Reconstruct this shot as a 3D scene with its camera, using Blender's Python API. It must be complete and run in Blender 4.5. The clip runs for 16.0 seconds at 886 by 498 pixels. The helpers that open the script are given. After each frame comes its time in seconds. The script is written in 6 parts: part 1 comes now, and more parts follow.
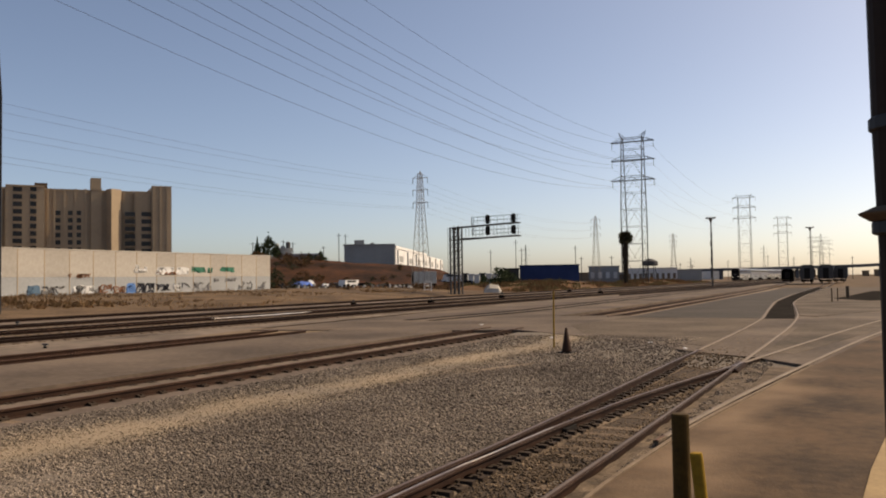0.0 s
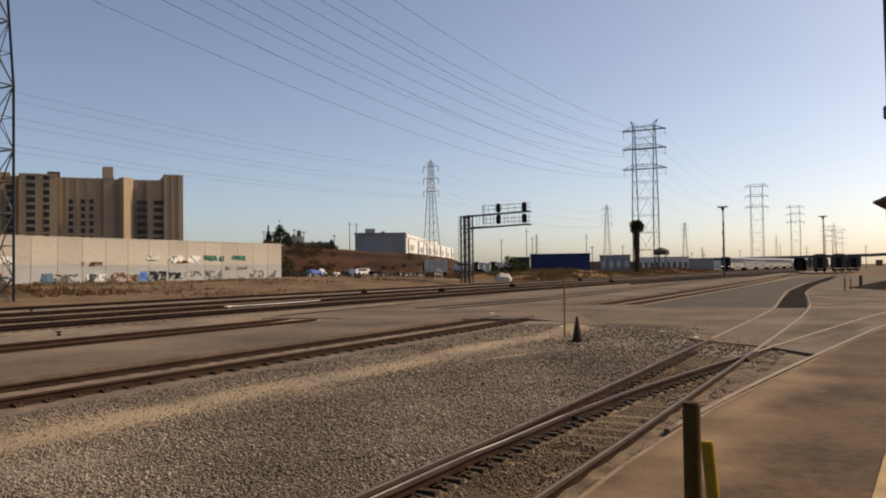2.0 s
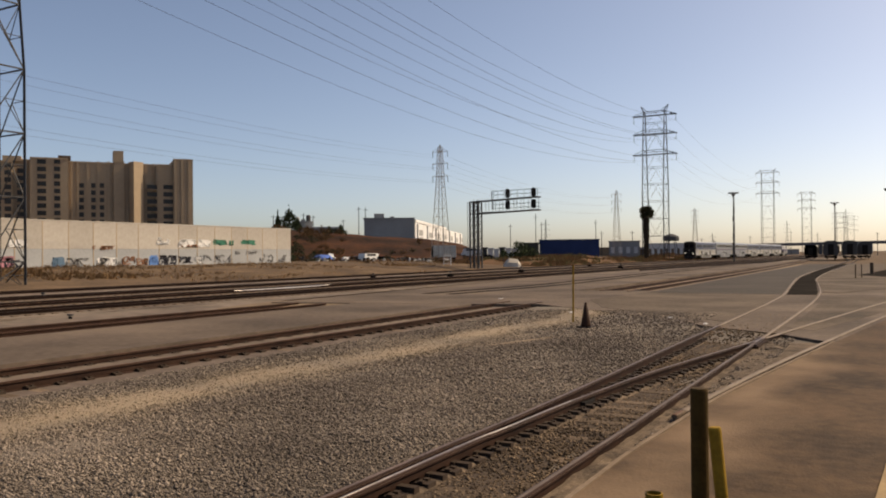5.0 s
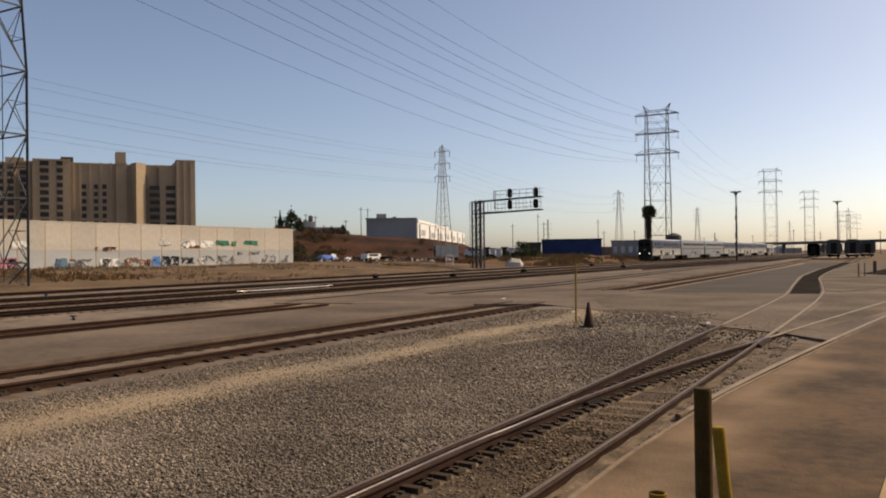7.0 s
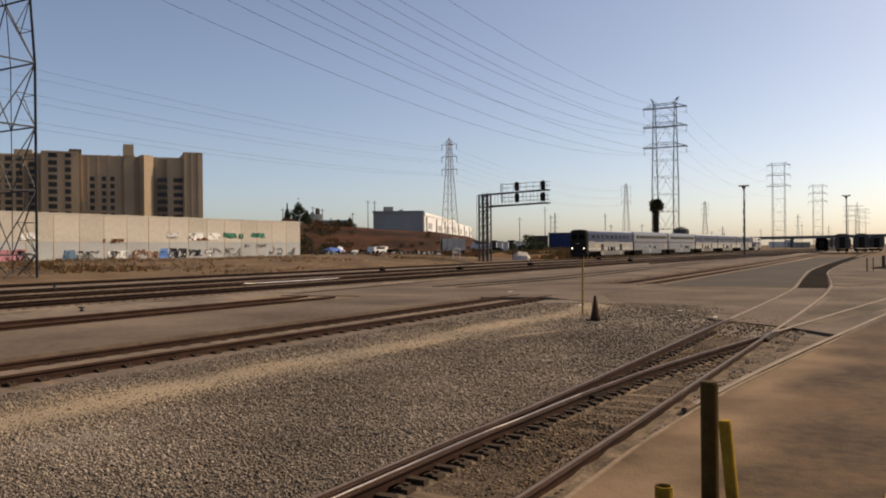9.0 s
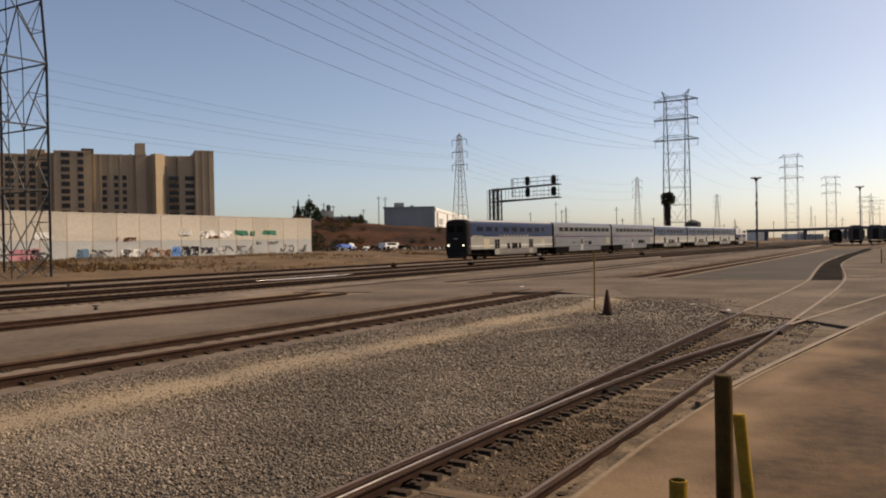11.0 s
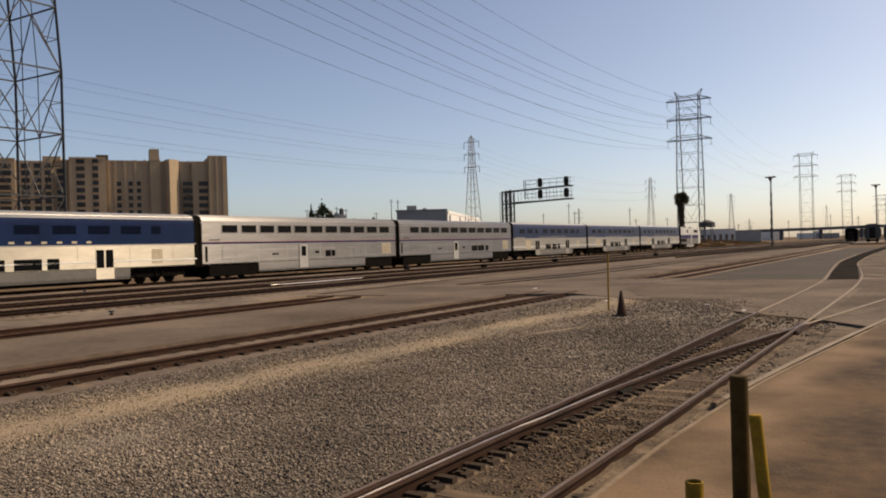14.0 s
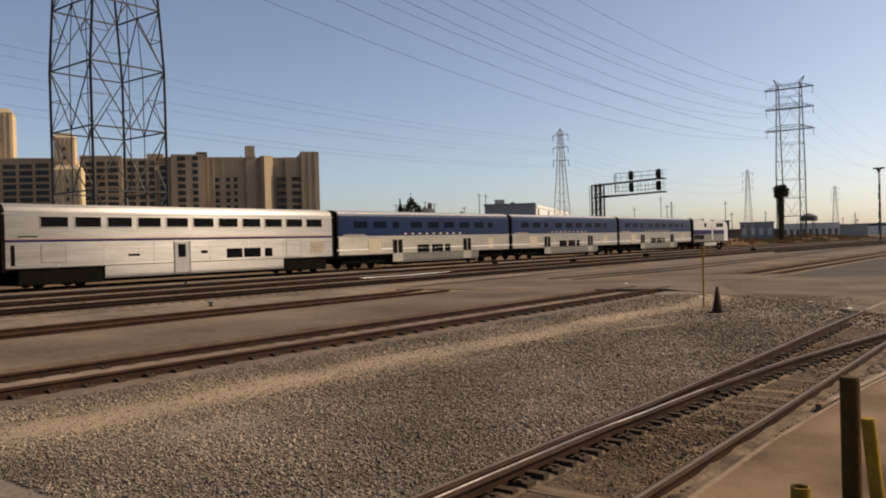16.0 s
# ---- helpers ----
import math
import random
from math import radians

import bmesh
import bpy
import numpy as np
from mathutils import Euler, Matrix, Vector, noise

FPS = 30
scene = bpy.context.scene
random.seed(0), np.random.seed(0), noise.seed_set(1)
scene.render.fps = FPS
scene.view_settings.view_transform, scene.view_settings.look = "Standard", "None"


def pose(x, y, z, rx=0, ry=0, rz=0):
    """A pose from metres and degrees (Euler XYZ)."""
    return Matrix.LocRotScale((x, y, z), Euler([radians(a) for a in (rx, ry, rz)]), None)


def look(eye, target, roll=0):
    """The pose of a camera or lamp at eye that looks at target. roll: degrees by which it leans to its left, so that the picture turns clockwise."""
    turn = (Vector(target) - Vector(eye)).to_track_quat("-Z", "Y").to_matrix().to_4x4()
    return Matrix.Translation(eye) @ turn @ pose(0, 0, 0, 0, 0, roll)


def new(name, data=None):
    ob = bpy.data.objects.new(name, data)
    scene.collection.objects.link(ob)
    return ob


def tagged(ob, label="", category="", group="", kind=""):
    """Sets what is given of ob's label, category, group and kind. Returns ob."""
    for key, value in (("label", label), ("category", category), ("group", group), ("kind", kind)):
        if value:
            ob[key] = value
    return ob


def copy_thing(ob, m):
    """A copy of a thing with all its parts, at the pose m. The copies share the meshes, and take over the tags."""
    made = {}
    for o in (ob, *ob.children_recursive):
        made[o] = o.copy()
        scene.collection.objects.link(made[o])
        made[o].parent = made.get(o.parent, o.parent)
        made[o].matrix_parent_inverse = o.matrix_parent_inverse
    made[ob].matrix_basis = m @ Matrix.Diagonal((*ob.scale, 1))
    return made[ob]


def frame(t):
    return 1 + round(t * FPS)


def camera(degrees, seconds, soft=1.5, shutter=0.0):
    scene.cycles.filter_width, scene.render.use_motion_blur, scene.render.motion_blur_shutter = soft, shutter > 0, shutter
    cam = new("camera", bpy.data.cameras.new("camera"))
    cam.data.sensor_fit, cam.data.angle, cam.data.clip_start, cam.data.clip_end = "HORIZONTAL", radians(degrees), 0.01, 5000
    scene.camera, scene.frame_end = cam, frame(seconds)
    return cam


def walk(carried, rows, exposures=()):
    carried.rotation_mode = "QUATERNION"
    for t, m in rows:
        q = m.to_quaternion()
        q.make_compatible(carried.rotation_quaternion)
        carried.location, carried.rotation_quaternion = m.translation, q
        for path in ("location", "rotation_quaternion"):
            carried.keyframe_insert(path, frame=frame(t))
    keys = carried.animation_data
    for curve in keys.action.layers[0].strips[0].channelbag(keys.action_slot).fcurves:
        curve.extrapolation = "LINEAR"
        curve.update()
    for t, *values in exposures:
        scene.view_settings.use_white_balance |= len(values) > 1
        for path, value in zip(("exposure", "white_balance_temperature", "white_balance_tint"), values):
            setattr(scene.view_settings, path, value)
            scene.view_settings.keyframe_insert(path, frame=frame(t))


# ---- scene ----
cam = camera(58.0, 16.0, soft=1.95)
# seconds, eye (x, y, z), rx, ry, rz; y runs along the tracks, x to the platform side, z = 0 is the top of the rails
PATH = [
    (0.0, -0.000, 0.008, 2.020, 92.267, 0.909, 27.541),
    (0.5, 0.005, 0.010, 2.022, 91.858, 1.013, 27.571),
    (1.0, 0.001, -0.003, 2.015, 91.729, 0.997, 27.821),
    (1.5, 0.000, -0.014, 2.022, 91.658, 0.964, 27.855),
    (2.0, -0.003, 0.010, 2.013, 91.472, 0.819, 28.301),
    (2.5, -0.001, 0.014, 2.014, 90.503, 0.592, 28.459),
    (3.0, -0.004, 0.007, 2.018, 90.427, 0.704, 28.522),
    (3.5, -0.002, -0.013, 2.018, 90.296, 0.692, 28.416),
    (4.0, 0.002, 0.002, 2.015, 90.337, 0.529, 28.886),
    (6.5, 0.002, -0.001, 2.014, 90.483, 0.630, 28.974),
    (7.0, 0.000, -0.005, 2.019, 90.420, 0.766, 29.106),
    (7.5, 0.001, -0.001, 2.020, 90.596, 0.549, 28.996),
    (8.0, 0.007, -0.018, 2.017, 90.390, 0.362, 29.256),
    (8.5, -0.008, 0.007, 2.014, 90.190, 0.589, 29.211),
    (9.0, -0.001, 0.001, 2.012, 89.934, 0.570, 29.593),
    (11.5, -0.006, 0.010, 2.013, 89.614, 1.188, 30.449),
    (12.0, -0.003, 0.018, 2.015, 89.559, 1.298, 30.603),
    (12.5, -0.001, 0.003, 2.013, 89.386, 1.483, 31.197),
    (13.0, -0.005, 0.024, 2.012, 89.639, 1.641, 31.039),
    (13.5, 0.001, 0.002, 2.015, 89.842, 1.579, 30.902),
    (14.0, -0.001, -0.004, 2.014, 89.822, 1.640, 31.311),
    (14.5, -0.004, 0.018, 2.010, 89.982, 1.822, 32.248),
    (15.0, -0.024, 0.022, 2.009, 89.710, 1.693, 33.370),
    (15.5, -0.036, -0.009, 2.011, 89.628, 1.405, 35.354),
    (16.0, -0.047, 0.006, 2.011, 89.577, 1.539, 37.599),
]
walk(cam, [(r[0], pose(*r[1:])) for r in PATH], exposures=[(0, 0.23, 8000, 12.5), (16, 0.23, 8000, 12.5)])

# ---- light ----
SUN_AZ, SUN_EL = 40.5, 40.0      # degrees right of +y, above the horizon
world = bpy.data.worlds.new("sky")
scene.world = world
world.use_nodes = True
wn = world.node_tree.nodes
sky = wn.new("ShaderNodeTexSky")
sky.sky_type = "NISHITA"
sky.sun_disc = False
sky.sun_elevation = radians(SUN_EL)
sky.sun_rotation = radians(SUN_AZ)
sky.air_density, sky.dust_density, sky.ozone_density = 0.62, 1.48, 2.4
wn["Background"].inputs[1].default_value = 0.136
world.node_tree.links.new(sky.outputs[0], wn["Background"].inputs[0])
sun_data = bpy.data.lights.new("sun", "SUN")
sun_data.energy, sun_data.angle, sun_data.color = 4.6, radians(0.6), (1.0, 0.905, 0.775)
sun = new("sun", sun_data)
sdir = Vector((math.sin(radians(SUN_AZ)) * math.cos(radians(SUN_EL)), math.cos(radians(SUN_AZ)) * math.cos(radians(SUN_EL)), math.sin(radians(SUN_EL))))
sun.matrix_world = look(sdir * 50, (0, 0, 0))


# ---- materials ----
def mat(name, col, rough=0.8, metal=0.0, col2=None, scale=3.0, fine=40.0, bump=0.0, bscale=None, streak=None, island=0.0, rand=0.0, emit=0.0, mix=1.0, fine_amount=0.35, band=None, aniso=0.0, spec=None):
    """Procedural surface: two colours mixed by broad and fine noise in object space, with bump and random tone per piece."""
    m = bpy.data.materials.new(name)
    m.use_nodes = True
    nt = m.node_tree
    n, lk = nt.nodes, nt.links
    b = n["Principled BSDF"]
    b.inputs["Roughness"].default_value = rough
    b.inputs["Metallic"].default_value = metal
    b.inputs["Specular IOR Level"].default_value = spec if spec is not None else (0.08 if rough >= 0.55 else 0.25)
    if emit:
        b.inputs["Emission Color"].default_value = (*col, 1)
        b.inputs["Emission Strength"].default_value = emit
    if aniso:
        # horizontal fluting spreads reflections up and down
        up = n.new("ShaderNodeCombineXYZ")
        up.inputs[2].default_value = 1.0
        b.inputs["Anisotropic"].default_value = aniso
        lk.new(up.outputs[0], b.inputs["Tangent"])
    tc = n.new("ShaderNodeTexCoord")
    src = tc.outputs["Object"]
    if streak:
        mp = n.new("ShaderNodeMapping")
        mp.inputs["Scale"].default_value = streak
        lk.new(src, mp.inputs[0])
        src = mp.outputs[0]
    big = n.new("ShaderNodeTexNoise")
    big.inputs["Scale"].default_value, big.inputs["Detail"].default_value = scale, 5
    lk.new(src, big.inputs["Vector"])
    sml = n.new("ShaderNodeTexNoise")
    sml.inputs["Scale"].default_value, sml.inputs["Detail"].default_value = fine, 3
    lk.new(src, sml.inputs["Vector"])
    ad = n.new("ShaderNodeMix")
    ad.inputs[0].default_value = fine_amount
    lk.new(big.outputs[0], ad.inputs[2])
    lk.new(sml.outputs[0], ad.inputs[3])
    rp = n.new("ShaderNodeValToRGB")
    c2 = col2 or tuple(c * 0.7 for c in col)
    rp.color_ramp.elements[0].position, rp.color_ramp.elements[1].position = 0.5 - 0.16 * mix, 0.5 + 0.16 * mix
    rp.color_ramp.elements[0].color, rp.color_ramp.elements[1].color = (*c2, 1), (*col, 1)
    lk.new(ad.outputs[0], rp.inputs[0])
    out = rp.outputs[0]
    if band:
        # a trodden strip of another colour along y: x of its middle, half width, colour
        sx = n.new("ShaderNodeSeparateXYZ")
        lk.new(tc.outputs["Object"], sx.inputs[0])
        wob = n.new("ShaderNodeTexNoise")
        wob.inputs["Scale"].default_value, wob.inputs["Detail"].default_value = 0.55, 6
        lk.new(tc.outputs["Object"], wob.inputs["Vector"])
        w2 = n.new("ShaderNodeMath")
        w2.operation = "MULTIPLY_ADD"
        w2.inputs[1].default_value, w2.inputs[2].default_value = 1.9, -band[0] - 0.95
        lk.new(wob.outputs[0], w2.inputs[0])
        ds = n.new("ShaderNodeMath")
        ds.operation = "ADD"
        lk.new(sx.outputs[0], ds.inputs[0])
        lk.new(w2.outputs[0], ds.inputs[1])
        # the strip drifts slightly with y
        dr = n.new("ShaderNodeMath")
        dr.operation = "MULTIPLY_ADD"
        dr.inputs[1].default_value = -0.033
        lk.new(sx.outputs[1], dr.inputs[0])
        lk.new(ds.outputs[0], dr.inputs[2])
        ab = n.new("ShaderNodeMath")
        ab.operation = "ABSOLUTE"
        lk.new(dr.outputs[0], ab.inputs[0])
        ms = n.new("ShaderNodeMapRange")
        ms.interpolation_type = "SMOOTHSTEP"
        ms.inputs[1].default_value, ms.inputs[2].default_value, ms.inputs[3].default_value, ms.inputs[4].default_value = band[1] * 0.1, band[1] * 1.9, 0.72, 0.0
        lk.new(ab.outputs[0], ms.inputs[0])
        # worn through in patches
        pt = n.new("ShaderNodeTexNoise")
        pt.inputs["Scale"].default_value, pt.inputs["Detail"].default_value = 0.42, 4
        lk.new(tc.outputs["Object"], pt.inputs["Vector"])
        pr = n.new("ShaderNodeMapRange")
        pr.inputs[1].default_value, pr.inputs[2].default_value, pr.inputs[3].default_value, pr.inputs[4].default_value = 0.36, 0.58, 0.35, 1.0
        lk.new(pt.outputs[0], pr.inputs[0])
        pm = n.new("ShaderNodeMath")
        pm.operation = "MULTIPLY"
        lk.new(ms.outputs[0], pm.inputs[0])
        lk.new(pr.outputs[0], pm.inputs[1])
        mx = n.new("ShaderNodeMix")
        mx.data_type = "RGBA"
        lk.new(pm.outputs[0], mx.inputs[0])
        lk.new(out, mx.inputs[6])
        mx.inputs[7].default_value = (*band[2], 1)
        out = mx.outputs[2]
    if island or rand:
        src2 = n.new("ShaderNodeNewGeometry").outputs["Random Per Island"] if island else n.new("ShaderNodeObjectInfo").outputs["Random"]
        amt = island or rand
        mr = n.new("ShaderNodeMapRange")
        mr.inputs[3].default_value, mr.inputs[4].default_value = 1 - amt, 1 + amt
        lk.new(src2, mr.inputs[0])
        mul = n.new("ShaderNodeVectorMath")
        mul.operation = "SCALE"
        lk.new(out, mul.inputs[0])
        lk.new(mr.outputs[0], mul.inputs["Scale"])
        out = mul.outputs[0]
    lk.new(out, b.inputs["Base Color"])
    if bump:
        bp = n.new("ShaderNodeBump")
        bp.inputs["Strength"].default_value, bp.inputs["Distance"].default_value = min(1, bump), 0.02 * max(1, bump)
        if bscale:
            bn = n.new("ShaderNodeTexNoise")
            bn.inputs["Scale"].default_value, bn.inputs["Detail"].default_value = bscale, 4
            lk.new(src, bn.inputs["Vector"])
            lk.new(bn.outputs[0], bp.inputs["Height"])
        else:
            lk.new(ad.outputs[0], bp.inputs["Height"])
        lk.new(bp.outputs[0], b.inputs["Normal"])
    return m


M_DIRT = mat("dirt", (0.155, 0.102, 0.06), 0.95, col2=(0.055, 0.037, 0.024), scale=0.16, fine=2.2, bump=0.8, bscale=2.5, mix=0.9)
M_BALLASTBED = mat("ballast_bed", (0.196, 0.16, 0.127), 0.95, col2=(0.096, 0.079, 0.064), scale=0.5, fine=22, bump=1.0, bscale=26, fine_amount=0.6, band=(-10.25, 0.85, (0.3, 0.226, 0.15)))
M_STONE = mat("ballast_stone", (0.236, 0.188, 0.145), 0.9, col2=(0.074, 0.06, 0.05), scale=0.3, fine=30, island=0.65, band=(-10.25, 0.85, (0.29, 0.22, 0.147)))
M_FOURFOOT = mat("oily_ballast_stone", (0.19, 0.132, 0.083), 0.9, col2=(0.055, 0.04, 0.028), scale=0.9, fine=30, island=0.75)
M_SAND = mat("sand", (0.215, 0.155, 0.1), 0.95, col2=(0.13, 0.093, 0.061), scale=1.2, fine=16, bump=0.5, bscale=40)
M_ASPHALT = mat("asphalt", (0.145, 0.108, 0.08), 0.85, col2=(0.066, 0.05, 0.038), scale=0.22, fine=5, bump=0.3, bscale=60, mix=0.75, fine_amount=0.3)
M_DARKASPHALT = mat("dark_asphalt", (0.072, 0.059, 0.047), 0.85, col2=(0.043, 0.035, 0.028), scale=0.2, fine=9, bump=0.3, bscale=60)
M_PAVE = mat("concrete_paving", (0.104, 0.064, 0.036), 0.85, col2=(0.042, 0.028, 0.0175), scale=0.6, fine=6, bump=0.4, bscale=30, mix=0.85, fine_amount=0.35, band=(-2.1, 0.48, (0.21, 0.14, 0.086)))
M_CONC = mat("pale_concrete", (0.22, 0.16, 0.11), 0.85, col2=(0.13, 0.093, 0.063), scale=1.0, fine=12, bump=0.3)
M_RAIL = mat("rusty_rail", (0.042, 0.021, 0.013), 0.65, col2=(0.016, 0.008, 0.0053), scale=2, fine=30, bump=0.2, spec=0.08)
M_RAILHEAD = mat("worn_rail_head", (0.5, 0.44, 0.38), 0.36, metal=0.9, col2=(0.28, 0.23, 0.19), scale=1.5, fine=20)
M_RAILDULL = mat("dull_rail_head", (0.15, 0.076, 0.044), 0.55, col2=(0.062, 0.03, 0.017), scale=1.5, fine=20)
M_TIE = mat("timber_tie", (0.2, 0.142, 0.096), 0.9, col2=(0.085, 0.059, 0.04), scale=2, fine=25, bump=0.5, streak=(1, 6, 6), rand=0.3)
M_OLDTIE = mat("dusty_old_tie", (0.14, 0.1, 0.068), 0.92, col2=(0.06, 0.043, 0.03), scale=2, fine=25, bump=0.5, streak=(1, 6, 6), rand=0.35)
M_PLATE = mat("tie_plate", (0.05, 0.035, 0.025), 0.7, scale=5, fine=30)
M_YELLOW = mat("faded_yellow_paint", (0.3, 0.175, 0.02), 0.6, col2=(0.16, 0.095, 0.015), scale=4, fine=30, bump=0.2)
M_OLIVE = mat("weathered_olive_paint", (0.075, 0.044, 0.012), 0.65, col2=(0.035, 0.021, 0.007), scale=5, fine=35, bump=0.3)
M_BLACK = mat("black_rubber", (0.02, 0.017, 0.015), 0.6, scale=5, fine=20)
M_STEEL = mat("galvanised_steel", (0.06, 0.06, 0.062), 0.55, metal=0.5, col2=(0.04, 0.04, 0.04), scale=2, fine=10)
M_DARKSTEEL = mat("dark_steel", (0.10, 0.095, 0.09), 0.6, metal=0.3, scale=2, fine=10)
M_WIRE = mat("wire", (0.12, 0.12, 0.13), 0.6, metal=0.4)
M_TRUNK = mat("palm_trunk", (0.06, 0.045, 0.03), 0.95, scale=3, fine=12, bump=1, bscale=8)
M_FROND = mat("palm_frond", (0.05, 0.06, 0.025), 0.8, col2=(0.07, 0.05, 0.03), scale=2, fine=8)
M_LEAF = mat("foliage", (0.05, 0.06, 0.025), 0.85, col2=(0.03, 0.04, 0.02), scale=0.8, fine=5, island=0.4)
M_TAN = mat("tan_render", (0.36, 0.275, 0.185), 0.9, col2=(0.29, 0.22, 0.15), scale=0.06, fine=0.6, bump=0.2)
M_PALETAN = mat("pale_render", (0.48, 0.37, 0.24), 0.9, col2=(0.38, 0.29, 0.19), scale=0.1, fine=0.8)
M_WIN = mat("dark_window", (0.018, 0.017, 0.017), 0.25, col2=(0.028, 0.024, 0.022), scale=0.7, fine=3, rand=0.3)
M_WALLTOP = mat("cream_concrete", (0.42, 0.382, 0.328), 0.9, col2=(0.32, 0.284, 0.24), scale=0.22, fine=2.2, rand=0.08)
M_WALLLOW = mat("grey_overpaint", (0.335, 0.335, 0.325), 0.9, col2=(0.25, 0.255, 0.25), scale=0.3, fine=3, rand=0.05)
M_SILVER = mat("stainless_steel", (0.178, 0.172, 0.169), 0.42, metal=0.86, col2=(0.128, 0.124, 0.122), scale=0.5, fine=4, streak=(1, 0.5, 5), bump=0.1, aniso=0.9, rand=0.03)
M_BLUE = mat("deep_blue_paint", (0.0047, 0.016, 0.055), 0.35, col2=(0.003, 0.0102, 0.036), spec=0.1, scale=0.35, fine=3, streak=(1, 1, 0.3))
M_CREAM = mat("pale_metal_panels", (0.275, 0.253, 0.215), 0.42, metal=0.55, col2=(0.2, 0.184, 0.156), scale=0.6, fine=5, streak=(1, 0.5, 3), bump=0.1, aniso=0.9)
M_ROOFGREY = mat("silver_roof_paint", (0.36, 0.345, 0.325), 0.4, metal=0.5, col2=(0.28, 0.265, 0.25), scale=0.4, fine=3)
M_NAVY = mat("navy_stripe", (0.016, 0.011, 0.062), 0.5, spec=0.05)
M_RED = mat("red_stripe", (0.32, 0.12, 0.1), 0.4)
M_TRUCK = mat("grimy_truck", (0.008, 0.007, 0.006), 0.85, col2=(0.004, 0.0036, 0.003), spec=0.01, scale=3, fine=15)
M_GLASS = mat("tinted_glass", (0.005, 0.005, 0.006), 0.2, spec=0.03, scale=2, fine=9)
M_BLUEGLASS = mat("blue_tinted_glass", (0.0025, 0.0055, 0.015), 0.25, spec=0.03, scale=2, fine=9)
M_BEIGE = mat("beige_grille", (0.42, 0.36, 0.26), 0.6, scale=3, fine=20)
M_LAMP = mat("headlight_lens", (1.0, 0.93, 0.8), 0.2, emit=2.5)
M_LOCO = mat("grimy_white_paint", (0.4, 0.395, 0.385), 0.5, col2=(0.3, 0.295, 0.285), scale=0.4, fine=4)
M_WHITE = mat("white_paint", (0.66, 0.65, 0.625), 0.6, col2=(0.52, 0.505, 0.48), scale=0.4, fine=4)
M_GREYWALL = mat("grey_cladding", (0.31, 0.305, 0.29), 0.8, col2=(0.24, 0.236, 0.225), scale=0.2, fine=2)
M_NAVYWALL = mat("navy_cladding", (0.03, 0.05, 0.13), 0.7, scale=0.2, fine=2)
M_BROWNWALL = mat("brown_stucco", (0.13, 0.09, 0.06), 0.9, scale=0.2, fine=2)
M_BRIDGE = mat("bridge_concrete", (0.12, 0.12, 0.13), 0.9, scale=0.05, fine=0.5)
M_TARP = mat("blue_tarpaulin", (0.13, 0.22, 0.55), 0.7, col2=(0.07, 0.12, 0.32), scale=0.6, fine=3)
M_MOUND = mat("red_brown_earth", (0.074, 0.03, 0.0135), 0.95, col2=(0.018, 0.0105, 0.0068), mix=0.75, scale=0.09, fine=0.8, bump=1.0, bscale=1.2)
M_YARD = mat("dusty_yard_dirt", (0.2, 0.156, 0.12), 0.95, col2=(0.085, 0.066, 0.052), scale=0.22, fine=2.0, bump=0.2, bscale=6, mix=0.8)
M_DRYBUSH = mat("dry_scrub", (0.17, 0.085, 0.035), 0.95, col2=(0.10, 0.06, 0.028), scale=0.6, fine=5, island=0.4)
M_STOCKHEAD = mat("worn_stock_rail_head", (0.14, 0.094, 0.068), 0.46, col2=(0.056, 0.036, 0.025), scale=1.5, fine=20)
M_RAILPALE = mat("dusty_rail_head", (0.2, 0.15, 0.108), 0.6, col2=(0.135, 0.1, 0.072), scale=1.2, fine=15)
M_HEAP = mat("rusty_soil", (0.15, 0.075, 0.034), 0.95, col2=(0.07, 0.044, 0.024), scale=0.15, fine=1.6, bump=0.9, bscale=3)
M_PATCH = mat("worn_pale_asphalt", (0.132, 0.099, 0.071), 0.9, col2=(0.06, 0.046, 0.034), scale=0.3, fine=5, bump=0.3, bscale=50, mix=0.75)
M_SKIRT = mat("grey_skirt_paint", (0.12, 0.112, 0.102), 0.5, col2=(0.075, 0.07, 0.064), scale=0.6, fine=4)

M_SOIL = mat("dark_oily_soil", (0.085, 0.062, 0.045), 0.95, col2=(0.043, 0.032, 0.024), scale=0.9, fine=14, bump=0.8, bscale=22, fine_amount=0.5)
M_DUST = mat("rail_dust", (0.165, 0.12, 0.082), 0.95, col2=(0.058, 0.043, 0.031), scale=2.2, fine=14, bump=0.9, bscale=24)
M_NEARBLACK = mat("near_black_ground", (0.032, 0.028, 0.025), 0.95, col2=(0.02, 0.018, 0.016), spec=0.0, scale=0.4, fine=8)
M_WEED = mat("dry_weed", (0.3, 0.17, 0.075), 0.95, col2=(0.17, 0.1, 0.045), scale=0.3, fine=5, island=0.4)
M_GREENWEED = mat("olive_weed", (0.24, 0.2, 0.08), 0.95, col2=(0.15, 0.12, 0.05), scale=0.3, fine=5, island=0.4)
M_MAINRAIL = mat("dark_main_rail", (0.024, 0.014, 0.0105), 0.75, col2=(0.012, 0.0075, 0.006), scale=2, fine=20, spec=0.03)
M_MAINHEAD = mat("dark_main_rail_head", (0.04, 0.029, 0.024), 0.6, col2=(0.022, 0.016, 0.013), scale=1.5, fine=20, spec=0.05)

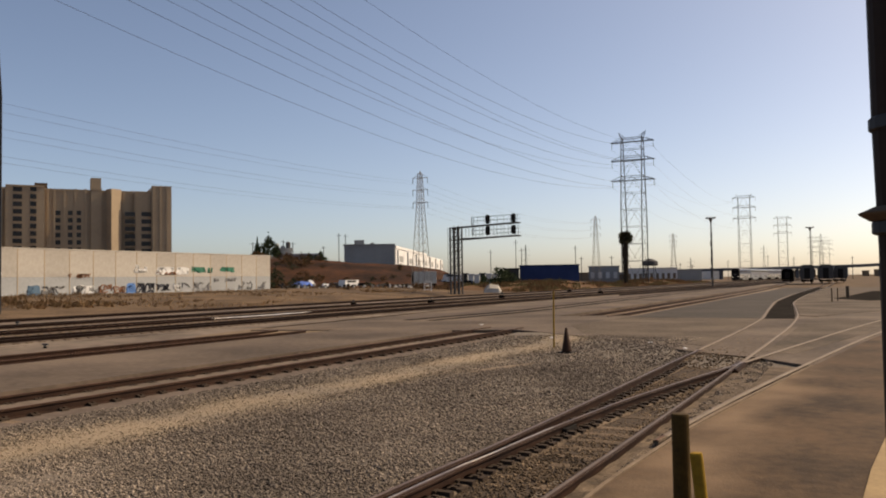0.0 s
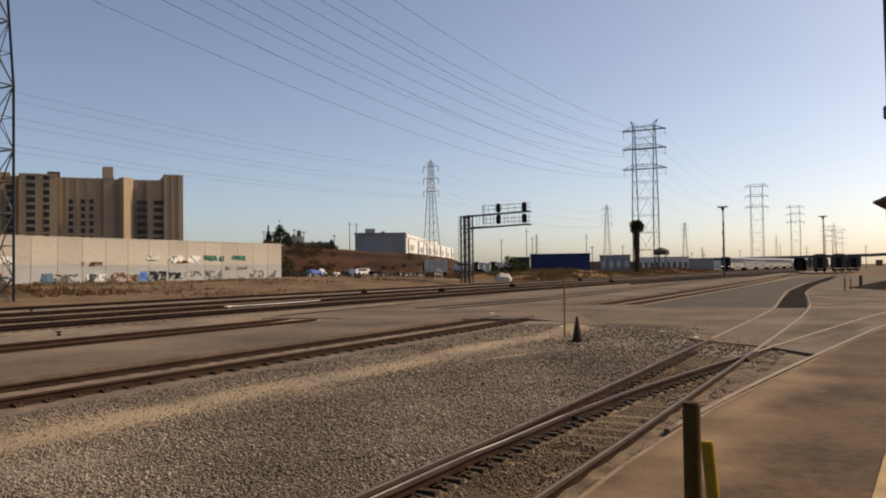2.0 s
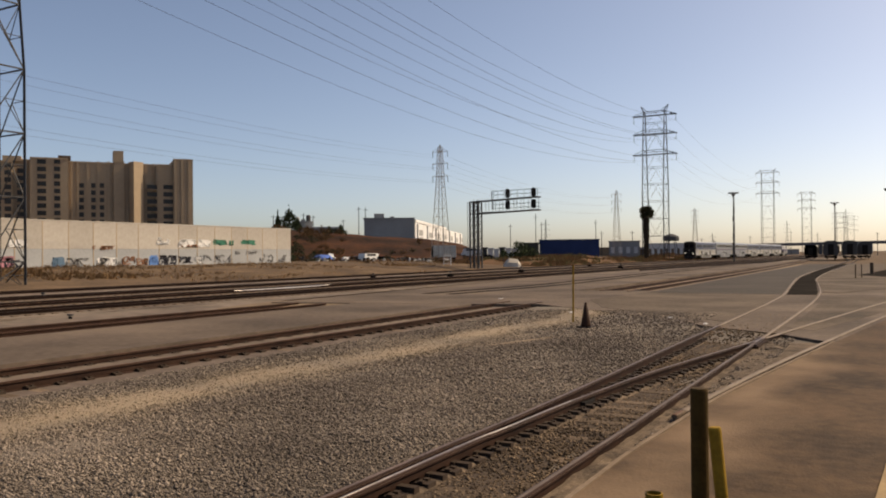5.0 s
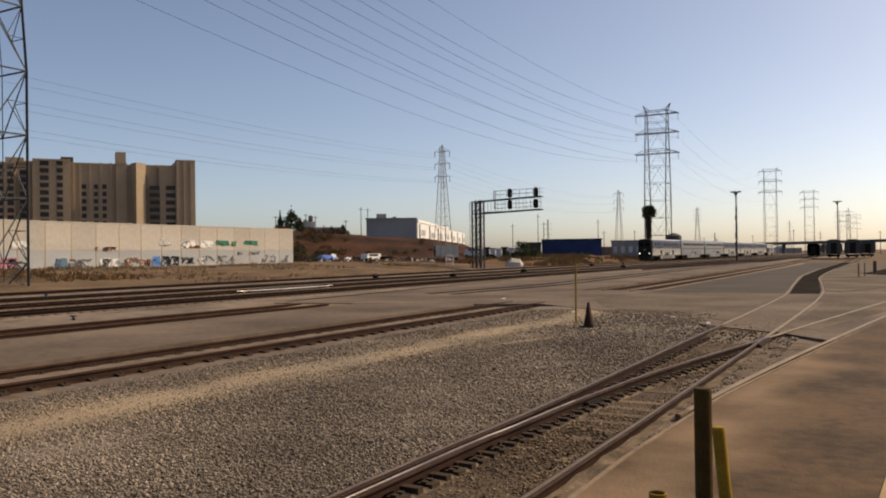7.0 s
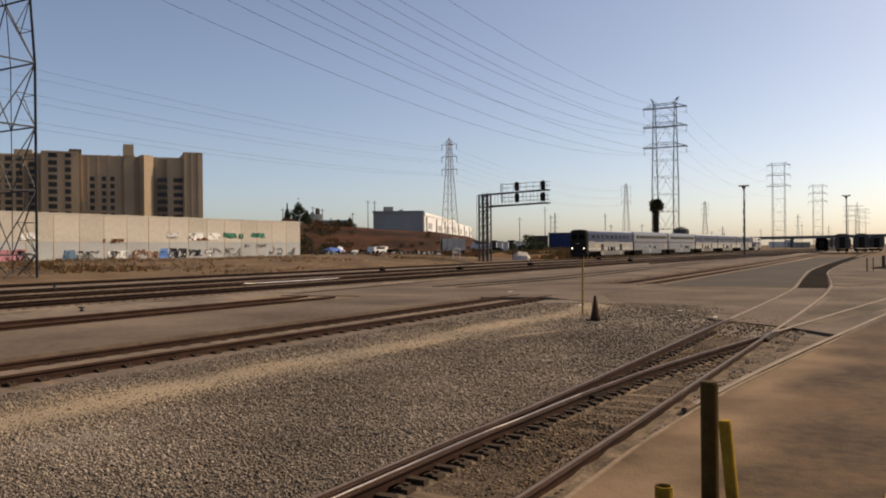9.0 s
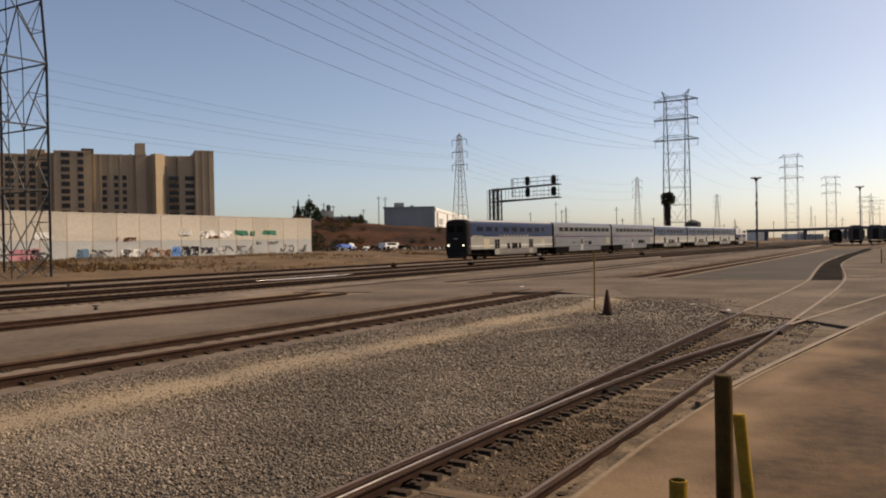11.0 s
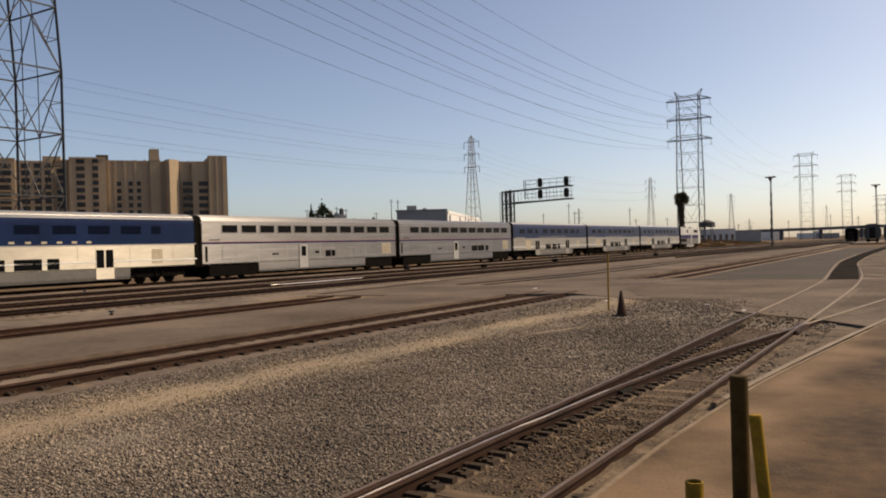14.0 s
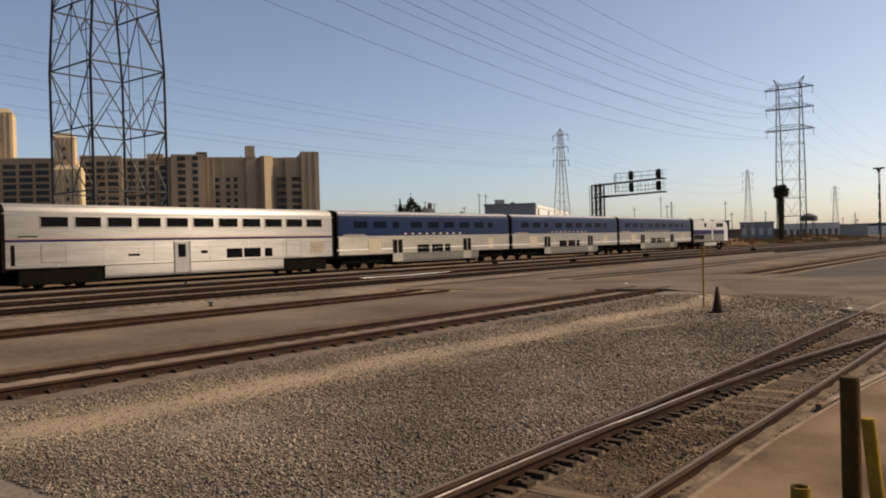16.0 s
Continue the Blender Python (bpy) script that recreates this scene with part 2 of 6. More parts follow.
# ---- builders ----
def box(bm, x0, x1, y0, y1, z0, z1):
    v = [bm.verts.new(p) for p in ((x0, y0, z0), (x1, y0, z0), (x1, y1, z0), (x0, y1, z0), (x0, y0, z1), (x1, y0, z1), (x1, y1, z1), (x0, y1, z1))]
    for q in ((3, 2, 1, 0), (4, 5, 6, 7), (0, 1, 5, 4), (1, 2, 6, 5), (2, 3, 7, 6), (3, 0, 4, 7)):
        bm.faces.new([v[i] for i in q])
    return v


def beam(bm, p, q, r, n=4, r2=None):
    """A bar from p to q of radius r (r2 at q), n-sided."""
    p, q = Vector(p), Vector(q)
    r2 = r if r2 is None else r2
    d = (q - p).normalized()
    a = d.orthogonal().normalized() if abs(d.z) > 0.98 else d.cross(Vector((0, 0, 1))).normalized()
    b = d.cross(a)
    rings = []
    for c, rr in ((p, r), (q, r2)):
        rings.append([bm.verts.new(c + (a * math.cos(t) + b * math.sin(t)) * rr) for t in [2 * math.pi * (i + 0.5) / n for i in range(n)]])
    for i in range(n):
        bm.faces.new((rings[0][i], rings[0][(i + 1) % n], rings[1][(i + 1) % n], rings[1][i]))
    bm.faces.new(rings[0][::-1])
    bm.faces.new(rings[1])


def lathe(bm, prof, n=16, o=(0, 0, 0)):
    """Turns (radius, height) pairs about the z axis through o."""
    rings = []
    for r, z in prof:
        rings.append([bm.verts.new((o[0] + max(r, 1e-4) * math.cos(2 * math.pi * i / n), o[1] + max(r, 1e-4) * math.sin(2 * math.pi * i / n), o[2] + z)) for i in range(n)])
    for a, b in zip(rings, rings[1:]):
        for i in range(n):
            bm.faces.new((a[i], a[(i + 1) % n], b[(i + 1) % n], b[i]))
    bm.faces.new(rings[0][::-1])
    bm.faces.new(rings[-1])


def mesh_of(name, bm, material):
    bmesh.ops.recalc_face_normals(bm, faces=bm.faces[:])
    me = bpy.data.meshes.new(name)
    bm.to_mesh(me)
    bm.free()
    me.materials.append(material)
    return me


def part(name, bm, material, parent, label="", smooth=False, m=None):
    me = bm if isinstance(bm, bpy.types.Mesh) else mesh_of(name, bm, material)
    if smooth:
        for p in me.polygons:
            p.use_smooth = True
    ob = new(name, me)
    ob.parent = parent
    if m is not None:
        ob.matrix_basis = m
    if label:
        ob["label"] = label
    return ob


def single(name, bm, material, label, category, kind="", group="", m=None, smooth=False):
    ob = part(name, bm, material, None, "", smooth, m)
    return tagged(ob, label, category, group, kind)


def thing(name, label, category, m=None, group="", kind=""):
    ob = new(name)
    if m is not None:
        ob.matrix_basis = m
    return tagged(ob, label, category, group, kind)


def boxpart(name, dims, material, parent, label="", bevel=0.0):
    bm = bmesh.new()
    box(bm, *dims)
    if bevel:
        bmesh.ops.bevel(bm, geom=bm.edges[:], offset=bevel, segments=2, affect="EDGES")
    return part(name, bm, material, parent, label)


def polar(az, d):
    a = radians(az)
    return math.sin(a) * d, math.cos(a) * d


def sweep(bm, prof, pts, z=0.0):
    """Sweeps a closed (offset, height) profile along ground points."""
    rings = []
    for i, (x, y) in enumerate(pts):
        a, b = pts[max(0, i - 1)], pts[min(len(pts) - 1, i + 1)]
        d = Vector((b[0] - a[0], b[1] - a[1])).normalized()
        rings.append([bm.verts.new((x + d.y * o, y - d.x * o, z + h)) for o, h in prof])
    for a, b in zip(rings, rings[1:]):
        for i in range(len(prof)):
            bm.faces.new((a[i], a[(i + 1) % len(prof)], b[(i + 1) % len(prof)], b[i]))
    bm.faces.new(rings[0])
    bm.faces.new(rings[-1][::-1])


def smoothpath(pts, step=1.0):
    """Catmull-Rom through (x, y) points."""
    out = []
    for i in range(len(pts) - 1):
        p0, p1, p2, p3 = (Vector(pts[max(0, min(len(pts) - 1, k))]) for k in (i - 1, i, i + 1, i + 2))
        n = max(1, int((p2 - p1).length / step))
        for j in range(n):
            t = j / n
            q = 0.5 * ((2 * p1) + (p2 - p0) * t + (2 * p0 - 5 * p1 + 4 * p2 - p3) * t * t + (3 * p1 - p0 - 3 * p2 + p3) * t ** 3)
            out.append((q.x, q.y))
    out.append(tuple(pts[-1]))
    return out


# ---- ground ----
HILL = ((-75, 1.2), (-48, 1.7), (-40, 1.8), (-37.5, 1.62), (-35, 1.45), (-30, 1.14), (-27.6, 0.78), (-26.3, 0.0), (-25.6, -0.4), (-20, -0.45))


def ground_z(x, y, mound=True):
    """Height of the dirt: flat yard, a low bank beyond the main line, and a mound behind it."""
    z = -0.24
    if x < -52:
        bank = min(1, (-52 - x) / 30)
        fade = max(0, min(1, (175 - y) / 50))
        z += 1.15 * bank * bank * (3 - 2 * bank) * fade
    d, az = math.hypot(x, y), math.degrees(math.atan2(x, y))
    if mound and y > 0 and -75 < az < -20:
        el = np.interp(az, [a for a, _ in HILL], [e for _, e in HILL])
        crest = 2.0 + 235 * math.tan(radians(el))
        t = max(0, min(1, (d - 172) / 60))
        t = t * t * (3 - 2 * t)
        z = max(z, z + (crest - z) * t)
    if x < -53:
        z += 0.25 * min(1, (-53 - x) / 15) * noise.noise((x * 0.09, y * 0.09, 0)) + 0.10 * noise.noise((x * 0.4, y * 0.4, 3))
    return z


def axis(stops):
    out = []
    for (a, b, s) in stops:
        out += list(np.arange(a, b, s))
    return out + [stops[-1][1]]


def build_ground():
    xs = axis([(-4000, -500, 700), (-500, -240, 26), (-240, -52, 3.2), (-52, 40, 23), (40, 4000, 660)])
    ys = axis([(-1500, -40, 292), (-40, 10, 12.5), (10, 290, 3.5), (290, 600, 31), (600, 4900, 860)])
    vs = [(x, y, ground_z(x, y, False)) for y in ys for x in xs]
    n = len(xs)
    fs = [(j * n + i, j * n + i + 1, (j + 1) * n + i + 1, (j + 1) * n + i) for j in range(len(ys) - 1) for i in range(n - 1)]
    me = bpy.data.meshes.new("ground")
    me.from_pydata(vs, [], fs)
    me.materials.append(M_DIRT)
    for p in me.polygons:
        p.use_smooth = True
    tagged(new("ground", me), "dry brown dirt yard rising to a low bank", "ground", kind="structure")


def slab(name, pts, top, depth, material, label, category):
    bm = bmesh.new()
    a = [bm.verts.new((x, y, top)) for x, y in pts]
    b = [bm.verts.new((x, y, top - depth)) for x, y in pts]
    bm.faces.new(a)
    for i in range(len(pts)):
        j = (i + 1) % len(pts)
        bm.faces.new((a[i], b[i], b[j], a[j]))
    return single(name, bm, material, label, category, kind="structure")


build_ground()


def build_mound():
    azs, ds = np.arange(-75, -25.9, 0.45), np.arange(171, 330, 3.5)
    vs = []
    for d in ds:
        for az in azs:
            x, y = polar(float(az), float(d))
            vs.append((x, y, ground_z(x, y) - 0.06 + 0.35 * noise.noise((x * 0.13, y * 0.13, 8)) * min(1, (d - 171) / 25)))
    n = len(azs)
    fs = [(j * n + i, j * n + i + 1, (j + 1) * n + i + 1, (j + 1) * n + i) for j in range(len(ds) - 1) for i in range(n - 1)]
    me = bpy.data.meshes.new("mound")
    me.from_pydata(vs, [], fs)
    me.materials.append(M_MOUND)
    for p in me.polygons:
        p.use_smooth = True
    tagged(new("mound", me), "bare red-brown earth mound behind the yard", "mound", kind="structure")


build_mound()

# ragged far edge of the ballast where the paved crossing begins
EDGE = [(-24, 27.5), (-14.8, 29.6), (-12.4, 30.4), (-9.2, 27.8), (-7.4, 26.3), (-5.6, 24.9), (-4.6, 23.2), (-3.7, 22.4), (-2.4, 21.5), (-1.0, 19.8)]
slab("crossing_road", EDGE + [(0.2, 28), (1.6, 36), (3, 46), (3, 140), (-10.8, 140), (-10.8, 43.2), (-14.9, 42.4), (-14.9, 150), (-21, 150), (-26, 60)],
     -0.03, 0.16, M_ASPHALT, "worn brown-grey asphalt road across the yard tracks", "road")
slab("asphalt_lane", [(-20.3, -30), (-15.1, -30), (-15.0, 31.0), (-20.2, 30.5)], -0.034, 0.2, M_ASPHALT, "grey asphalt service lane between two yard tracks", "road")
slab("crossing_patch", [(-9.4, 29.4), (-6.4, 26.6), (-4.2, 24.6), (-4.2, 41.0), (-6.5, 41.1), (-10.8, 41.2), (-11.4, 34)], -0.024, 0.1, M_PATCH, "paler worn asphalt patch on the crossing road", "road")
slab("crossing_patch", [(-2.3, 23.2), (-1.6, 22.6), (-0.3, 29), (1.2, 37), (1.0, 40.5), (-2.2, 40.5)], -0.024, 0.1, M_PATCH, "paler worn asphalt patch between the diverging rails", "road")
slab("far_lane", [(-10.7, 41.3), (-4.32, 41.1), (-5.05, 52), (-6.0, 68), (-6.4, 90), (-6.4, 139), (-10.7, 139)], -0.024, 0.1, M_DARKASPHALT, "darker asphalt strip beside the yard track", "road")
slab("track_infill", [(-4.1, 41), (-2.8, 41), (-2.95, 44), (-3.7, 54), (-4.55, 66), (-4.95, 90), (-4.95, 139), (-6.2, 139), (-6.2, 90), (-5.8, 68), (-4.85, 52)], -0.02, 0.1, M_NEARBLACK, "dark infill between the rails of the yard track", "road")
slab("yard_bed", [(-46, -40), (-28.2, -40), (-27.8, 60), (-23, 120), (-15.2, 200), (-8, 330), (-4, 480), (-30, 480), (-40, 330), (-44, 200), (-45.6, 100)], -0.165, 0.2, M_YARD, "dark oily dirt between the main tracks", "ground")
slab("pavement", [(-2.38, -14), (-2.36, 6.9), (-2.2, 9.3), (-2.03, 11.6), (-1.62, 15.1), (-0.98, 20), (0.16, 28), (1.5, 36), (3, 46), (40, 46), (40, -14)],
     -0.022, 0.25, M_PAVE, "brown stained concrete paving beside the tracks", "pavement")


def rise(x, y):
    """How far the ballast is heaped up towards the paved crossing."""
    e = float(np.interp(x, [p[0] for p in EDGE], [p[1] for p in EDGE])) if x < -1 else 19.5
    t = max(0.0, min(1.0, 1 - (e - y) / 3.5))
    if x > -2.42:
        return 0.07
    if x > -4.4:
        u = max(0.0, min(1.0, (y - 19.3) / 2.2))
        return -0.004 + 0.115 * u * u * (3 - 2 * u)
    return 0.13 * t * t * (3 - 2 * t) * max(0.0, min(1.0, (-4.3 - x) / 0.5))


def build_ballast():
    """Uneven bed of the ballast field, and its loose stones."""
    xs, ys = np.arange(-12.02, -0.3, 0.18), np.arange(-10, 29.5, 0.25)
    vs = [(x, y, -0.172 + rise(x, y) + 0.012 * noise.noise((x * 0.9, y * 0.9, 0)) + 0.008 * noise.noise((x * 5, y * 5, 4))) for y in ys for x in xs]
    n = len(xs)
    fs = [(j * n + i, j * n + i + 1, (j + 1) * n + i + 1, (j + 1) * n + i) for j in range(len(ys) - 1) for i in range(n - 1)]
    me = bpy.data.meshes.new("ballast_bed")
    me.from_pydata([tuple(map(float, v)) for v in vs], [], fs)
    me.materials.append(M_BALLASTBED)
    tagged(new("ballast_bed", me), "grey-brown crushed stone bed between the tracks", "ballast", kind="structure")
    rng = np.random.default_rng(7)
    octa = np.array([(1, 0, 0), (-1, 0, 0), (0, 1, 0), (0, -1, 0), (0, 0, 1), (0, 0, -1)], float)
    tri = np.array([(0, 2, 4), (2, 1, 4), (1, 3, 4), (3, 0, 4), (2, 0, 5), (1, 2, 5), (3, 1, 5), (0, 3, 5)])
    pts = []
    for y0, y1, dens, size in ((3.5, 7.5, 1500, 0.0155), (7.5, 12, 950, 0.0175), (12, 20, 440, 0.021), (20, 28, 170, 0.027)):
        k = int(dens * 10.2 * (y1 - y0))
        p = np.c_[rng.uniform(-11.95, -1.9, k), rng.uniform(y0, y1, k), rng.lognormal(-0.06, 0.3, k) * size]
        pts.append(p)
    p = np.concatenate(pts)
    # sparser on the trodden sandy path, and inside the near track's four-foot
    off = np.abs(p[:, 0] + 10.3 - 0.033 * p[:, 1] + 0.12 * np.sin(p[:, 1] * 0.7))
    keep = (off > 0.75) | (rng.random(len(p)) < 0.24 + 0.75 * (off / 0.75) ** 2)
    four = (p[:, 0] > -3.9)
    keep &= ~four | (rng.random(len(p)) < 0.72)
    p[:, 2] *= np.where(off < 0.6, 0.65, 1.0)
    p = p[keep]
    k = len(p)
    jit = octa[None] * rng.uniform(0.6, 1.25, (k, 6, 1)) + rng.normal(0, 0.16, (k, 6, 3))
    a = rng.uniform(0, 6.28, k)
    c, s = np.cos(a), np.sin(a)
    jit = np.stack([jit[..., 0] * c[:, None] - jit[..., 1] * s[:, None], jit[..., 0] * s[:, None] + jit[..., 1] * c[:, None], jit[..., 2] * 0.7], -1)
    z = -0.165 + 0.012 * rng.random(k) + 0.03 * np.sin(p[:, 0] * 1.3) * np.sin(p[:, 1] * 0.9) * 0.3
    z = z + np.array([rise(float(q[0]), float(q[1])) for q in p])
    v = jit * p[:, 2][:, None, None] + np.stack([p[:, 0], p[:, 1], z], -1)[:, None, :]
    inside = (p[:, 0] > -4.0) & (p[:, 0] < -2.45)
    for sel, m_stone, name, label in ((~inside, M_STONE, "ballast_stones", "loose grey and tan crushed ballast stones"), (inside, M_FOURFOOT, "oily_stones", "oil-darkened brown ballast stones between the rails")):
        w, k = v[sel], int(sel.sum())
        f = tri[None] + (np.arange(k) * 6)[:, None, None]
        me = bpy.data.meshes.new(name)
        me.vertices.add(k * 6)
        me.vertices.foreach_set("co", w.reshape(-1))
        me.loops.add(k * 24)
        me.loops.foreach_set("vertex_index", f.reshape(-1).astype(np.int32))
        me.polygons.add(k * 8)
        me.polygons.foreach_set("loop_start", np.arange(0, k * 24, 3, dtype=np.int32))
        me.update(calc_edges=True)
        me.validate()
        me.materials.append(m_stone)
        tagged(new(name, me), label, "gravel", kind="stuff")


build_ballast()


def sandy_strip(name, line, width, top, label, material=None):
    bm = bmesh.new()
    rows = []
    pts = smoothpath(line, 0.35)
    for i, (x, y) in enumerate(pts):
        end = min(1, i / 6, (len(pts) - 1 - i) / 6) ** 0.5
        w0 = width * end * (0.75 + 0.5 * noise.noise((y * 0.8, 1.3, 0)) + 0.25 * noise.noise((y * 3.1, 7, 0)))
        w1 = width * end * (0.75 + 0.5 * noise.noise((y * 0.8, 9.3, 0)) + 0.25 * noise.noise((y * 3.1, 17, 0)))
        rows.append([bm.verts.new((x - w0, y, top - 0.03)), bm.verts.new((x - w0 * 0.5, y, top)), bm.verts.new((x + w1 * 0.5, y, top)), bm.verts.new((x + w1, y, top - 0.03))])
    for a, b in zip(rows, rows[1:]):
        for i in range(3):
            bm.faces.new((a[i], a[i + 1], b[i + 1], b[i]))
    return single(name, bm, material or M_CONC, label, "path", kind="structure")


sandy_strip("sandy_patch", [(-8.3, 17.2), (-8.0, 18.4), (-7.6, 19.6)], 0.3, -0.15, "small pale sandy patch on the ballast")
sandy_strip("sandy_verge", [(-25.9, -20), (-25.9, 10), (-26.0, 30), (-26.0, 75)], 2.6, -0.15, "dusty grey verge between the yard tracks", M_YARD)


# ---- tracks ----
RAILPROF = [(-0.036, 0.0), (-0.036, -0.035), (-0.010, -0.05), (-0.010, -0.145), (-0.07, -0.16), (-0.07, -0.172), (0.07, -0.172), (0.07, -0.16), (0.010, -0.145), (0.010, -0.05), (0.036, -0.035), (0.036, 0.0), (0.022, 0.006), (-0.022, 0.006)]
HEADPROF = [(-0.037, -0.014), (-0.031, -0.002), (-0.02, 0.006), (0.0, 0.009), (0.02, 0.006), (0.031, -0.002), (0.037, -0.014)]


def rail(parent, pts, head, label="", scale=1.0, web=None):
    bm = bmesh.new()
    sweep(bm, [(o * scale, h) for o, h in RAILPROF], pts)
    r = part("rail", bm, web or M_RAIL, parent, label)
    bm = bmesh.new()
    sweep(bm, [(o * scale, h) for o, h in HEADPROF], pts)
    part("rail_head", bm, head, r)


def tie_mesh(length, material):
    bm = bmesh.new()
    box(bm, -length / 2, length / 2, -0.11, 0.11, -0.34, -0.175)
    bmesh.ops.bevel(bm, geom=bm.edges[:], offset=0.012, segments=1, affect="EDGES")
    return mesh_of("tie", bm, material)


def plate_mesh():
    bm = bmesh.new()
    box(bm, -0.2, 0.2, -0.075, 0.075, -0.176, -0.13)
    for sx in (-1, 1):
        for sy in (-0.05, 0.05):
            box(bm, sx * 0.11 - 0.03, sx * 0.11 + 0.03, sy - 0.025, sy + 0.025, -0.16, -0.11)
    return mesh_of("tie_plate", bm, M_PLATE)


def clip_mesh():
    bm = bmesh.new()
    box(bm, 0.05, 0.2, -0.045, 0.045, -0.176, -0.115)
    return mesh_of("rail_clip", bm, M_PLATE)


TIE, PLATE, CLIP = tie_mesh(2.6, M_TIE), plate_mesh(), clip_mesh()
LONGTIE = tie_mesh(2.5, M_OLDTIE)


def offset(pts, o):
    out = []
    for i, (x, y) in enumerate(pts):
        a, b = pts[max(0, i - 1)], pts[min(len(pts) - 1, i + 1)]
        d = Vector((b[0] - a[0], b[1] - a[1])).normalized()
        out.append((x + d.y * o, y - d.x * o))
    return out


def straight_track(name, centre, head, label, second=None, y_ties=(0, 0), joined=False, scale=1.0):
    t = thing(name, label, "railway track", kind="structure")
    for o in (-0.7525, 0.7525):
        rail(t, offset(centre, o), second if second and o > 0 else head, scale=scale, web=M_MAINRAIL if name == "main_track" or scale > 1.2 else None)
    y = y_ties[0]
    bm = bmesh.new() if joined else None
    rnd = random.Random(len(label))
    while y < y_ties[1]:
        x = float(np.interp(y, [p[1] for p in centre], [p[0] for p in centre]))
        if joined:
            box(bm, x - 1.3, x + 1.3, y - 0.11, y + 0.11, -0.34, -0.132 if name == "main_track" else -0.16)
        else:
            m = pose(x + rnd.uniform(-0.05, 0.05), y + rnd.uniform(-0.03, 0.03), rnd.uniform(-0.01, 0.012), 0, 0, rnd.uniform(-1.5, 1.5))
            tie = part("tie", TIE, None, t, m=m)
            for o in (-0.7525, 0.7525):
                part("tie_plate", PLATE, None, tie, m=pose(o, 0, 0))
        y += 0.56
    if joined:
        tagged(part("ties", bm, M_TIE, t), kind="stuff")
    return t


def train_x(y):
    """Near side of the train, by its place along the main line."""
    return -46.215 - 0.393 * y / 100 + 0.605 * (y / 100) ** 2


T3B = [(-20.5, 36.5), (-19.9, 42), (-19.45, 47), (-19.45, 55), (-19.6, 63), (-20, 75), (-20.8, 110), (-21.5, 200)]
T2 = [(-13.45, -25), (-13.42, 10), (-13.42, 31.5)]
straight_track("yard_track", smoothpath(T2, 4), M_RAILDULL, "rusty yard track on timber ties ending in the asphalt", y_ties=(0, 30))
straight_track("yard_track", smoothpath([(-12.75, 42), (-12.7, 60), (-12.9, 95), (-14, 150), (-17, 220)], 4), M_RAILDULL, "rusty yard track beyond the crossing road", y_ties=(0, 0), scale=1.2)
straight_track("yard_track", smoothpath([(-22.0, -25), (-21.9, 10), (-21.7, 27.5)], 4), M_RAILDULL, "rusty stub track half buried in dirt", y_ties=(4, 27), joined=True)
straight_track("main_track", smoothpath([(-30.2, -30), (-30.0, 40), (-29.4, 100), (-28.2, 200), (-25, 320), (-18, 480)], 8), M_MAINHEAD, "main line track with brown rails on dusty ballast", y_ties=(8, 200), joined=True, scale=1.25)
straight_track("main_track", smoothpath([(-35.0, -30), (-34.8, 40), (-34.3, 100), (-33, 200), (-29.8, 320), (-22, 480)], 8), M_MAINHEAD, "main line track with one brighter rail on brown ballast", M_RAILDULL, y_ties=(8, 200), joined=True, scale=1.25)
straight_track("main_track", smoothpath([(-40.6, -30), (-40.3, 40), (-40.2, 90), (-39.5, 200), (-36, 320), (-27, 480)], 8), M_MAINHEAD, "main line track with rusty rails in dark ballast", y_ties=(8, 120), joined=True, scale=1.25)
for cx, y0 in ((-25.2, 96), (-22.9, 128)):
    straight_track("yard_track", smoothpath([(cx, y0), (cx + 0.4, y0 + 60), (cx + 2.2, y0 + 140), (cx + 7, y0 + 260)], 8), M_MAINHEAD, "dark siding track in the far yard", y_ties=(0, 0), scale=1.25)
straight_track("yard_track", smoothpath(T3B, 4), M_MAINHEAD, "dark rusty yard track resuming beyond the service road", y_ties=(0, 0), scale=1.25)
MAIN = [(train_x(y) - 1.5, y) for y in range(-120, 640, 10)]
straight_track("main_track", MAIN, M_MAINHEAD, "main line track carrying the passenger train", y_ties=(5, 300), joined=True, scale=1.25)
M_OLDBALLAST = mat("old_dark_ballast", (0.16, 0.122, 0.098), 0.95, col2=(0.068, 0.052, 0.042), scale=0.4, fine=5, bump=0.3, bscale=14)
LINE1 = [(-30.2, -30), (-30.0, 40), (-29.4, 100), (-28.2, 200), (-25, 320), (-18, 480)]
LINE2 = [(-35.0, -30), (-34.8, 40), (-34.3, 100), (-33, 200), (-29.8, 320), (-22, 480)]
LINE3 = [(-40.6, -30), (-40.3, 40), (-40.2, 90), (-39.5, 200), (-36, 320), (-27, 480)]
